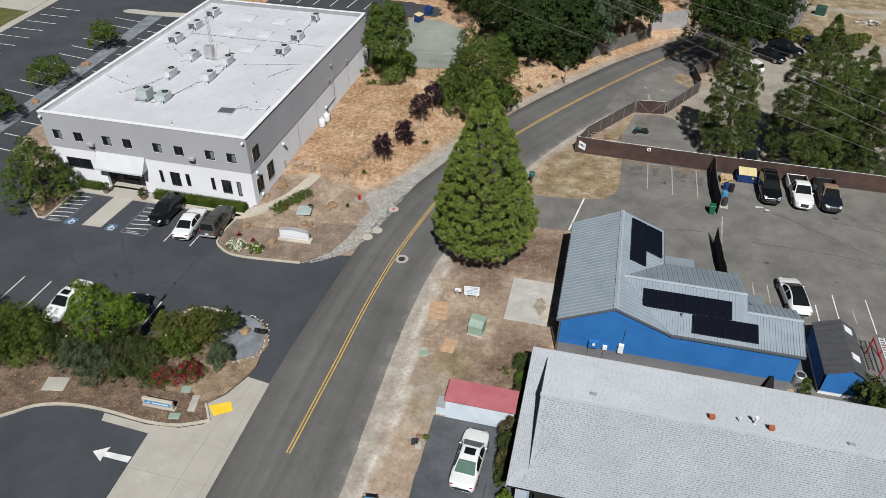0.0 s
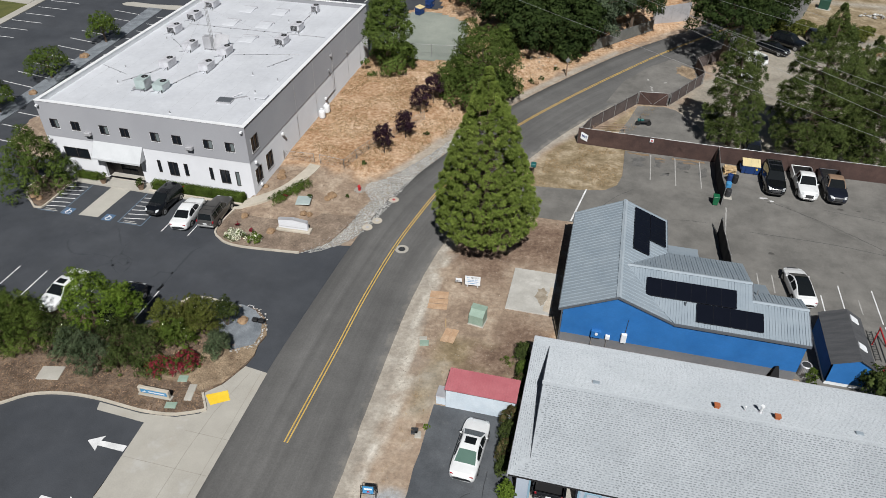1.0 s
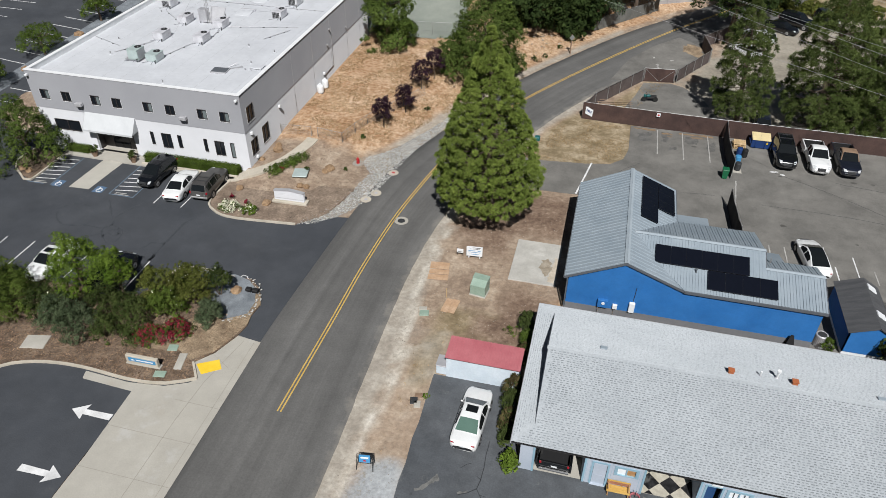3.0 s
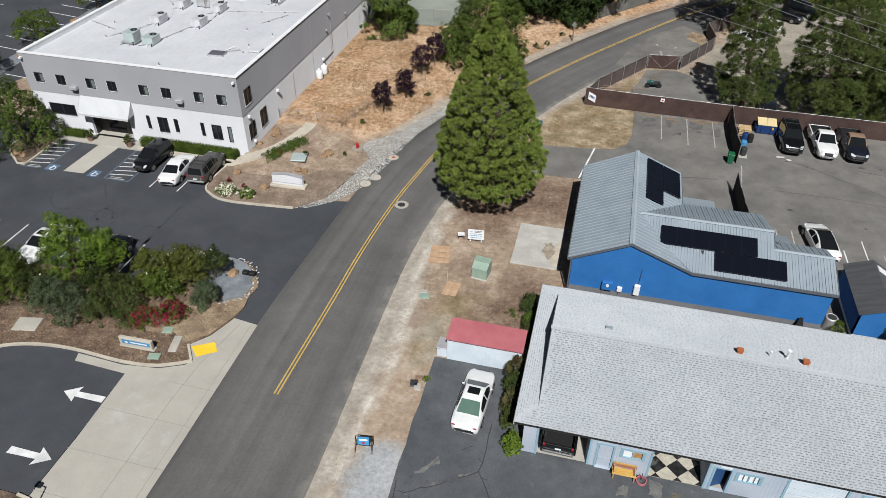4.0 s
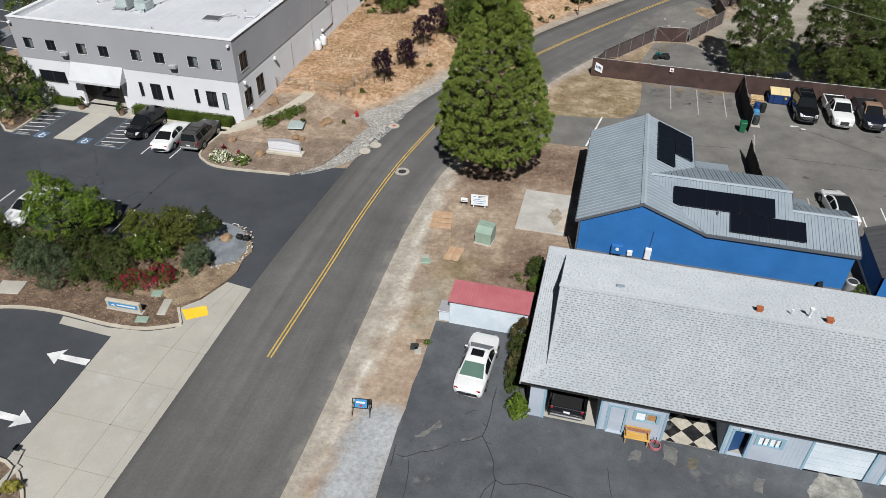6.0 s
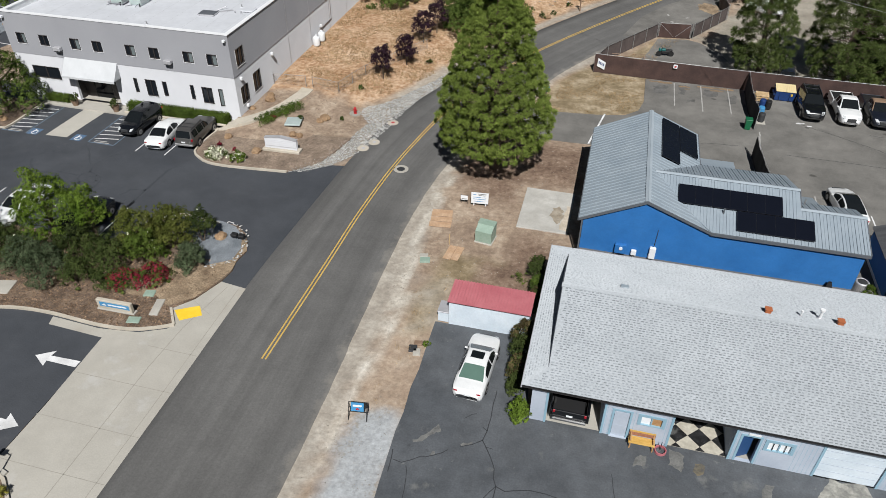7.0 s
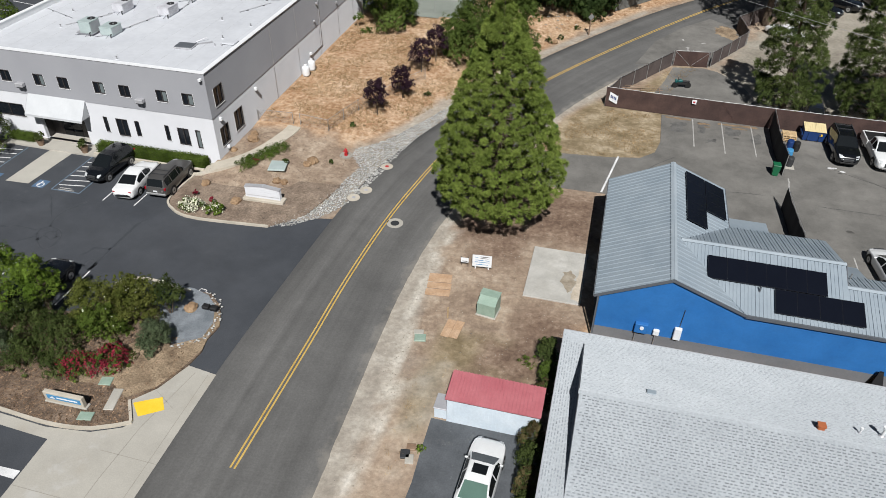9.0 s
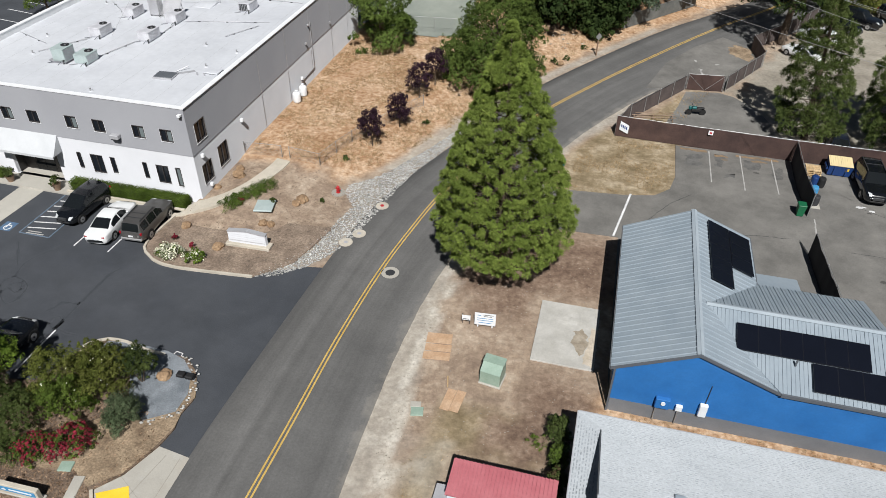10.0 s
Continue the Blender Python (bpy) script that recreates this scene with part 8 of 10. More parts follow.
SIDE_VIEW["suv"] = ([(-2.375, 0.62), (-2.35, 1.04), (-2.29, 1.13), (-2.06, 1.66), (-1.7, 1.73), (-0.6, 1.76), (0.15, 1.71), (0.92, 1.13), (1.4, 1.10), (2.0, 1.03), (2.26, 0.92), (2.375, 0.68)], (-2.29, -2.07, 0.17, 0.92))
SIDE_VIEW["big_suv"] = ([(-2.60, 0.64), (-2.57, 1.14), (-2.50, 1.22), (-2.28, 1.80), (-1.8, 1.89), (-0.5, 1.91), (0.26, 1.86), (0.98, 1.23), (1.6, 1.20), (2.2, 1.13), (2.47, 1.0), (2.60, 0.7)], (-2.50, -2.28, 0.28, 0.98))
SIDE_VIEW["pickup"] = ([(-0.86, 1.08), (-0.80, 1.14), (-0.62, 1.72), (-0.3, 1.83), (0.2, 1.85), (0.52, 1.79), (1.22, 1.19), (1.7, 1.17), (2.4, 1.09), (2.68, 0.98), (2.80, 0.86), (2.875, 0.66)], (-0.80, -0.62, 0.54, 1.22))


def car(kind, paint, label, x, y, heading, z=0.0, sunroof=False, rear="car_glass", roof=None, group="", glass_roof=False, rack=False):
    """A car that points along +y before it is turned. kind: a key of SIDE_VIEW."""
    D = {"sedan": dict(L=4.88, W=1.82, belt=0.93, top=1.45, cab=(-1.6, -0.78, 0.35, 1.1), wb=2.78, wr=0.33, side=(-1.15, 0.78), pillars=(-0.2, -0.11)),
         "coupe": dict(L=4.9, W=1.86, belt=0.92, top=1.44, cab=(-1.9, -0.9, 0.2, 1.2), wb=2.88, wr=0.34, side=(-1.2, 0.8), pillars=(-0.2, -0.13)),
         "small_suv": dict(L=4.6, W=1.84, belt=1.02, top=1.68, cab=(-2.15, -1.85, 0.3, 1.15), wb=2.75, wr=0.34, side=(-1.95, 0.85), pillars=(-1.25, -1.15, -0.2, -0.11)),
         "suv": dict(L=4.75, W=1.90, belt=1.06, top=1.75, cab=(-2.28, -1.95, 0.2, 0.95), wb=2.75, wr=0.38, side=(-2.0, 0.62), pillars=(-1.28, -1.17, -0.25, -0.15)),
         "big_suv": dict(L=5.2, W=2.04, belt=1.16, top=1.9, cab=(-2.5, -2.2, 0.35, 0.95), wb=2.95, wr=0.39, side=(-2.25, 0.68), pillars=(-1.35, -1.22, -0.25, -0.14)),
         "pickup": dict(L=5.75, W=1.98, belt=1.12, top=1.84, cab=(-0.75, -0.6, 0.55, 1.25), wb=3.4, wr=0.40, side=(-0.55, 0.98), pillars=(0.02, 0.13))}[kind]
    L, W = D["L"], D["W"]
    t = thing({"pickup": "pickup_truck", "suv": "suv", "small_suv": "suv", "big_suv": "suv", "coupe": "car", "sedan": "car"}[kind], label, {"pickup": "truck", "suv": "suv", "small_suv": "suv", "big_suv": "suv"}.get(kind, "car"), group, at=pose(x, y, z, 0, 0, heading))
    low = 0.24 if kind in ("sedan", "coupe") else 0.34
    h, w = L / 2, W / 2
    small = kind in ("sedan", "coupe")
    r0, r1, f1, f0 = D["cab"]
    zb, zt, wt = D["belt"] - 0.05, D["top"], w * (0.70 if small else 0.76)
    # side view: rear glass runs from g[0] to g[1], the windscreen from g[2] to g[3]
    line_, g = SIDE_VIEW[kind]
    plan = [(-h, 0.66), (-h + 0.05, 0.82), (-h + 0.14, 0.92), (-h + 0.4, 0.975), (-h + 1.0, 1.0), (1.0, 1.0), (h - 0.75, 0.975), (h - 0.4, 0.92), (h - 0.17, 0.81), (h - 0.06, 0.66), (h, 0.5)]
    if kind == "pickup":
        plan = [(-0.86, 0.97)] + plan[5:]
    ty, tz = zip(*line_)
    py, pk = zip(*plan)
    top = lambda q: float(np.interp(q, ty, tz))
    ys = sorted({round(q, 3) for q in (*ty, *[q for q in py if q >= ty[0]], *np.linspace(ty[0], ty[-1], 36), *D["pillars"])})
    rings = []
    for yy in ys:
        ww, zz = w * float(np.interp(yy, py, pk)), top(yy)
        end = min(yy - ty[0] + (0.5 if kind == "pickup" else 0), h - yy)
        z0 = low + 0.06 * max(0.0, 1 - end / 0.35)
        belt = min(D["belt"], zz - 0.05)
        d = belt - z0
        we = 0.955 * ww - (0.40 if small else 0.27) * (zz - belt) - 0.05
        a4, a7 = (0.955 * ww, belt), (we, zz - 0.035)
        mid_ = lambda u: (a4[0] + (a7[0] - a4[0]) * u, a4[1] + (a7[1] - a4[1]) * u)
        half = [(ww * 0.80, z0), (ww * 0.965, z0 + 0.10 * d), (ww, z0 + 0.42 * d), (ww * 0.99, z0 + 0.84 * d), a4, mid_(0.08), mid_(0.90), a7, (we * 0.90, zz - 0.008), (we * 0.5, zz + 0.006), (0, zz + 0.012)]
        rings.append([(a, yy, c) for a, c in half] + [(-a, yy, c) for a, c in half[-2::-1]])
    m = len(rings[0])
    pts = [p for r in rings for p in r]
    groups = {"body": []}
    for i in range(len(rings) - 1):
        yc = (ys[i] + ys[i + 1]) / 2
        for j in range(m - 1):
            k = min(j, m - 2 - j)
            nm = "body"
            if k >= 8 and g[0] < yc < g[1]:
                nm = "rear_window"
            elif k >= 8 and g[2] < yc < g[3]:
                nm = "windscreen"
            elif k >= 8 and glass_roof and g[1] <= yc <= g[2]:
                nm = "glass_roof"
            elif k == 5 and D["side"][0] < yc < D["side"][1]:
                bar = [q for q in zip(D["pillars"][::2], D["pillars"][1::2]) if q[0] < yc < q[1]]
                nm = "body" if bar else ("right" if j < m / 2 else "left") + str(sum(yc > q for q in D["pillars"][::2]))
            groups.setdefault(nm, []).append((i * m + j, i * m + j + 1, (i + 1) * m + j + 1, (i + 1) * m + j))
        groups["body"].append(((i + 1) * m, i * m, i * m + m - 1, (i + 1) * m + m - 1))
    groups["body"] += [tuple(range(m)), tuple(range(len(rings) * m - 1, (len(rings) - 1) * m - 1, -1))]
    if roof:
        up = [f for f in groups["body"] if len(f) == 4 and min(pts[q][2] for q in f) > D["belt"] + 0.06 and g[0] - 0.1 < sum(pts[q][1] for q in f) / 4 < g[3]]
        groups["body"] = [f for f in groups["body"] if f not in up]
        part("cabin", used(pts, up), roof, t, smooth=True)
    for nm, faces in groups.items():
        part("body" if nm == "body" else nm if nm in ("rear_window", "windscreen", "glass_roof") else "side_window", used(pts, faces), paint if nm == "body" else rear if nm == "rear_window" else "car_glass", t, smooth=True)
    if sunroof:
        part("sunroof", Shape().slab([(-wt * 0.58, f1 - 0.72, top(f1 - 0.72) + 0.04), (wt * 0.58, f1 - 0.72, top(f1 - 0.72) + 0.04), (wt * 0.58, f1 - 0.18, top(f1 - 0.18) + 0.034), (-wt * 0.58, f1 - 0.18, top(f1 - 0.18) + 0.034)], 0.02), "car_glass", t)
    if rack:
        for k in (-1, 1):
            part("roof_rail", Shape().box(k * wt * 0.86 - 0.025, k * wt * 0.86 + 0.025, r1 + 0.15, f1 - 0.15, zt, zt + 0.06), "grille", t)
        for yy in (r1 + 0.5, (r1 + f1) / 2):
            part("roof_bar", Shape().box(-wt * 0.86, wt * 0.86, yy - 0.03, yy + 0.03, zt + 0.03, zt + 0.06), "grille", t)
    # wheels
    wr = D["wr"]
    for sx in (-1, 1):
        for yy in (-D["wb"] / 2, D["wb"] / 2):
            cx = sx * (w - 0.10)
            part("wheel_arch", Shape().tube((cx, yy, wr + 0.02), (sx * (w + 0.004), yy, wr + 0.02), wr * 1.13, n=20), "black", t)
            wh = part("wheel", Shape().tube((cx - sx * 0.1, yy, wr), (sx * (w + 0.012), yy, wr), wr, n=22), "tyre", t)
            part("rim", Shape().tube((sx * (w + 0.012), yy, wr), (sx * (w + 0.02), yy, wr), wr * 0.66, wr * 0.6, n=16), "steel", wh)
            part("hub", Shape().tube((sx * (w + 0.02), yy, wr), (sx * (w + 0.03), yy, wr), wr * 0.2, n=10), "grille", wh)
    # lamps, grille, plates, mirrors
    zf, zr = (0.62, 0.86) if kind in ("sedan", "coupe") else (0.82, 0.98)
    back = -h - 0.01 if kind == "pickup" else -h + 0.03
    for sx in (-1, 1):
        xa, xc, ya, yb_ = sx * w * 0.52, sx * w * 0.80, h - 0.40, h - 0.10
        q = [(xa, ya + 0.14, top(ya + 0.14) - 0.004), (xc, ya, top(ya) - 0.05), (xc * 0.9, yb_, top(yb_) - 0.05), (xa, yb_ + 0.03, top(yb_ + 0.03) - 0.004)]
        part("head_lamp", Shape().slab(q if sx < 0 else q[::-1], 0.05), "head", t)
        part("tail_lamp", Shape().box(sx * w * (0.70 if small else 0.83) - (0.13 if small else 0.07), sx * w * (0.70 if small else 0.83) + (0.11 if small else 0.07), back, back + (0.04 if kind == "pickup" else 0.17), zr - 0.11, zr + (0.0 if small else 0.10), 0.02), "tail", t)
        part("mirror", Shape().box(sx * (w * 0.98) - 0.09, sx * (w * 0.98) + 0.09, f0 - 0.40, f0 - 0.30, zb + 0.03, zb + 0.14, 0.03), paint, t)
    part("grille", Shape().box(-w * 0.38, w * 0.38, h - 0.12, h + 0.016, zf - 0.2, zf + (0.10 if kind == "pickup" else 0.04), 0.02), "grille", t)
    part("bumper", Shape().box(-w * 0.62, w * 0.62, h - 0.25, h + 0.03, low + 0.08, low + 0.24, 0.05), "chrome" if kind == "pickup" and paint == "paint_white" else "black" if not small else paint, t)
    if kind == "suv":
        part("rear_bumper", Shape().box(-w * 0.86, w * 0.86, -h - 0.06, -h + 0.2, low + 0.08, low + 0.28, 0.05), "steel", t, "pale grey rear bumper")
    part("number_plate", Shape().box(-0.17, 0.17, -h - 0.015, -h + 0.02, zr - 0.27, zr - 0.15), "white_paint", t)
    if kind == "pickup":
        bed = Shape().box(-w * 0.96, w * 0.96, -h + 0.02, -0.84, 0.5, 0.62)
        part("bed_floor", bed, "black", t)
        for sx in (-1, 1):
            part("bed_side", Shape().box(sx * w * 0.98 - 0.06, sx * w * 0.98 + 0.04 * sx + 0.02, -h + 0.02, -0.84, 0.42, 1.1, 0.03), paint, t)
        lin = Shape().box(-w * 0.90, -w * 0.88, -h + 0.1, -0.93, 0.6, 1.08).box(w * 0.88, w * 0.90, -h + 0.1, -0.93, 0.6, 1.08).box(-w * 0.88, w * 0.88, -0.95, -0.93, 0.6, 1.08).box(-w * 0.88, w * 0.88, -h + 0.1, -h + 0.12, 0.6, 1.04)
        part("bed_liner", lin, "black", t, "black bed liner")
        part("tailgate", Shape().box(-w * 0.92, w * 0.92, -h, -h + 0.09, 0.5, 1.08, 0.02), paint, t)
        part("bed_front", Shape().box(-w * 0.92, w * 0.92, -0.92, -0.86, 0.5, 1.1), paint, t)
        part("rear_bumper", Shape().box(-w * 0.9, w * 0.9, -h - 0.12, -h, 0.42, 0.58, 0.03), "chrome", t)
    return t


car("sedan", "paint_white", "white saloon with a dark sunroof parked in the driveway", 1.90, 25.52, -2.6, sunroof=True, rear="rear_glass")
car("small_suv", "paint_black", "black suv parked nose-out in a marked bay", -33.45, 46.75, 177, group="cars outside the office")
car("sedan", "paint_white", "white saloon parked nose-in outside the office", -30.15, 45.5, 6, group="cars outside the office")
car("suv", "paint_grey", "dark grey suv with a roof rack parked beside the planter", -27.65, 46.3, 3, rack=True, group="cars outside the office")
car("coupe", "paint_white", "white saloon with a black glass roof in the rear lot", 25.6, 48.6, 7, glass_roof=True)
car("big_suv", "paint_black", "black suv parked against the brown fence", 25.5, 66.0, 180, group="vehicles along the fence", rack=True)
car("pickup", "paint_white", "white pickup truck backed against the brown fence", 28.6, 66.15, 180.5, group="vehicles along the fence")
car("pickup", "paint_navy", "dark navy pickup with a faded tan roof backed to the fence", 31.35, 66.2, 180, roof="rust_tan", group="vehicles along the fence")
car("sedan", "paint_white", "white saloon parked behind the island shrubs", -34.3, 32.7, 178, sunroof=True, group="cars behind the island")
car("suv", "paint_black", "black suv half hidden behind the island shrubs", -28.5, 32.5, 2, group="cars behind the island")
car("pickup", "paint_black", "black pickup truck with an empty bed in the open garage bay", 7.4, 25.8, -1)
car("suv", "paint_black", "dark suv driving along the road under the trees", 24.5, 114.5, 141, z=0.03)
for px, py, hd, kd, pn, lb in ((29.9, 104.3, 236, "sedan", "paint_black", "black saloon parked in the far dirt yard"), (32.5, 107.1, 235, "big_suv", "paint_black", "black suv parked in the far dirt yard"), (36.8, 109.4, 197, "suv", "paint_navy", "dark blue suv parked in the far dirt yard"),
                               (24.1, 94.0, 43, "sedan", "paint_white", "white saloon parked behind the pine in the far dirt yard"), (26.4, 99.4, 43, "suv", "paint_white", "white suv parked behind the pine in the far dirt yard"),
                               (24.1, 72.2, 175, "sedan", "paint_navy", "dark blue car behind the brown fence")):
    car(kd, pn, lb, px, py, hd, z=-0.03, group="cars in the far yard")


# ---- fences ----
def screen_fence(name, line_, h, mat, label, post="steel", wave=0.03, rail=True, step=3.0, both=False, group=""):
    """Posts and a top rail with a fabric screen hung between them."""
    t = thing(name, label, "fence", group)
    total = 0
    for (ax, ay), (bx, by) in zip(line_, line_[1:]):
        L = math.hypot(bx - ax, by - ay)
        n = max(1, round(L / step))
        ux, uy = (bx - ax) / L, (by - ay) / L
        for k in range(n):
            x0, y0 = ax + ux * L * k / n, ay + uy * L * k / n
            g0 = float(land(x0, y0))
            face = -0.07 if group == "yard fences" else 0.07
            px, py = x0 - uy * face, y0 + ux * face
            part("post", Shape().tube((px, py, g0 - 0.1), (px, py, g0 + h + 0.06), 0.035, n=8).lathe([(0.05, h + 0.06), (0.02, h + 0.1)], 8, (px, py, g0)), post, t)
            m = 10
            top, bot = [], []
            for i in range(m + 1):
                u = (k + i / m) * L / n
                wv = wave * math.sin(3.1 * (i / m) * 3 + k * 1.7) * math.sin(math.pi * i / m)
                x, y = ax + ux * u - uy * wv, ay + uy * u + ux * wv
                g = float(land(x, y))
                top.append((x, y, g + h - 0.04 * math.sin(math.pi * i / m)))
                bot.append((x + uy * wv * 0.5, y - ux * wv * 0.5, g + 0.05))
            off = Vector((-uy, ux, 0)) * 0.012
            v = top + bot + [tuple(Vector(p) + off) for p in top] + [tuple(Vector(p) + off) for p in bot]
            q = m + 1
            f = [(i, i + 1, q + i + 1, q + i) for i in range(m)] + [(2 * q + i + 1, 2 * q + i, 3 * q + i, 3 * q + i + 1) for i in range(m)] + [(i + 1, i, 2 * q + i, 2 * q + i + 1) for i in range(m)]
            part("screen", Shape().add(v, f), mat, t)
            if rail:
                x1, y1 = ax + ux * L * (k + 1) / n, ay + uy * L * (k + 1) / n
                part("rail", Shape().tube((px, py, g0 + h), (x1 - uy * face, y1 + ux * face, float(land(x1, y1)) + h), 0.022, n=6), post, t)
    g = float(land(*line_[-1]))
    part("post", Shape().tube((*line_[-1], g - 0.1), (*line_[-1], g + h + 0.06), 0.035, n=8), post, t)
    return t


screen_fence("privacy_fence", [(4.9, 69.9), (7.65, 69.75), (19.95, 69.35), (38, 69.3), (62, 69.2)], 2.0, "fence_brown", "long brown fabric privacy fence on steel posts")
screen_fence("yard_fence", [(4.9, 70.1), (6.0, 73.3), (11.2, 81.7)], 1.7, "fence_slat", "chain-link fence with brown slats beside the road", step=2.4, group="yard fences")
# pale boards, given a dark colour in place of shade from the trees
screen_fence("bank_fence", [(4.3, 97.0), (9.6, 103.8), (12.9, 108.0)], 1.7, "shaded_board", "slatted fence along the foot of the trees, coloured dark grey-green for their shade", step=2.2)
gate = screen_fence("yard_gate", [(11.35, 81.85), (15.0, 82.3)], 1.7, "fence_brown", "double brown-screened gate of the yard", step=1.85)
for a, c in (((11.4, 81.85, 1.6), (13.1, 82.05, 0.1)), ((14.9, 82.28, 1.6), (13.3, 82.08, 0.1))):
    part("gate_brace", Shape().tube(a, c, 0.02, n=6).tube((a[0], a[1], 0.1), (a[0], a[1], 1.75), 0.03, n=6), "steel", gate)
screen_fence("yard_fence", [(15.2, 82.5), (19.4, 89.9)], 1.7, "fence_slat", "chain-link fence with brown slats beside the road", step=2.2, group="yard fences")
screen_fence("yard_fence", [(19.5, 90.2), (18.8, 94.8), (22.2, 99.2), (27.5, 107)], 1.8, "fence_slat", "brown-screened fence turning away from the road", step=2.6, group="yard fences")
screen_fence("black_gate", [(19.95, 69.1), (19.85, 64.8), (20.1, 60.7)], 2.0, "fence_black", "black-screened gate standing open across the lot", step=2.9, wave=0.035)
screen_fence("black_gate", [(19.45, 55.6), (19.6, 52.0), (19.95, 47.6)], 1.9, "fence_black", "black-screened gate leaf standing behind the blue building", step=2.8, wave=0.03)
bank = thing("privacy_sign", "white sign board fixed to the brown fence", "sign")
part("board", Shape().slab([(5.2, 69.74, 0.72), (6.0, 69.72, 0.38), (6.05, 69.73, 1.18), (5.25, 69.75, 1.56)], 0.03), "white_paint", bank)
for k in range(4):
    u = 5.33 + 0.15 * k
    part("logo_bar", Shape().slab([(u, 69.70, 1.02 - 0.068 * k), (u + 0.10, 69.70, 0.975 - 0.068 * k), (u + 0.10, 69.71, 1.24 - 0.068 * k), (u, 69.71, 1.285 - 0.068 * k)], 0.012), "blue_bin", bank, "plain dark blue bar")
tag_ = thing("warning_sign", "small white notice on the brown fence", "sign")
part("board", Shape().box(12.75, 13.15, 69.42, 69.45, 1.45, 1.85), "white_paint", tag_)
part("red_bar", Shape().box(12.85, 13.05, 69.405, 69.42, 1.55, 1.72), "red", tag_)


def mesh_fence(line_, h, label, step=2.6, cell=0.22, name="chain_link_fence", group="mesh fences"):
    t = thing(name, label, "fence", group)
    wires = Shape()
    for (ax, ay), (bx, by) in zip(line_, line_[1:]):
        L = math.hypot(bx - ax, by - ay)
        n = max(1, round(L / step))
        at = lambda u: (ax + (bx - ax) * u / L, ay + (by - ay) * u / L)
        g = lambda u: float(land(*at(u)))
        for k in range(n + 1):
            u = L * k / n
            part("post", Shape().tube((*at(u), g(u) - 0.1), (*at(u), g(u) + h + 0.05), 0.03, n=7), "steel", t)
        for k in range(n):
            part("rail", Shape().tube((*at(L * k / n), g(L * k / n) + h), (*at(L * (k + 1) / n), g(L * (k + 1) / n) + h), 0.02, n=6), "steel", t)
        u = -h
        while u < L:
            for sgn in (1, -1):
                a, c = (u, 0.03) if sgn > 0 else (u, h), (u + h, h) if sgn > 0 else (u + h, 0.03)
                p0, p1 = max(0, -u / h), min(1, (L - u) / h)
                if p1 > p0:
                    ua, ub = u + p0 * h, u + p1 * h
                    za, zc = (p0 * h, p1 * h) if sgn > 0 else (h - p0 * h, h - p1 * h)
                    wires.tube((*at(ua), g(ua) + za), (*at(ub), g(ub) + zc), 0.006, n=3, caps=False)
            u += cell
    tagged(part("wire_mesh", wires, "steel", t), kind="stuff")
    return t


mesh_fence([(-25.2, 56.9), (-21.9, 57.1)], 1.1, "low galvanised mesh fence below the dry slope")
mesh_fence([(-21.2, 57.1), (-18.5, 57.0), (-17.2, 61.2), (-14.8, 66.6), (-13.2, 70.0)], 1.1, "low galvanised mesh fence up the dry slope")
mesh_fence([(-20.0, 87.0), (-13.6, 87.8), (-9.0, 86.5)], 1.8, "tall mesh fence round the gravel yard", cell=0.35)
mesh_fence([(1.2, 95.4), (8.0, 103.6), (12.9, 109.6), (18.2, 117.3)], 1.8, "tall mesh fence under the oaks", cell=0.4)
mesh_fence([(-46, 110.5), (-34.5, 109.4), (-20.7, 111.2)], 1.8, "tall mesh fence behind the office", cell=0.4)

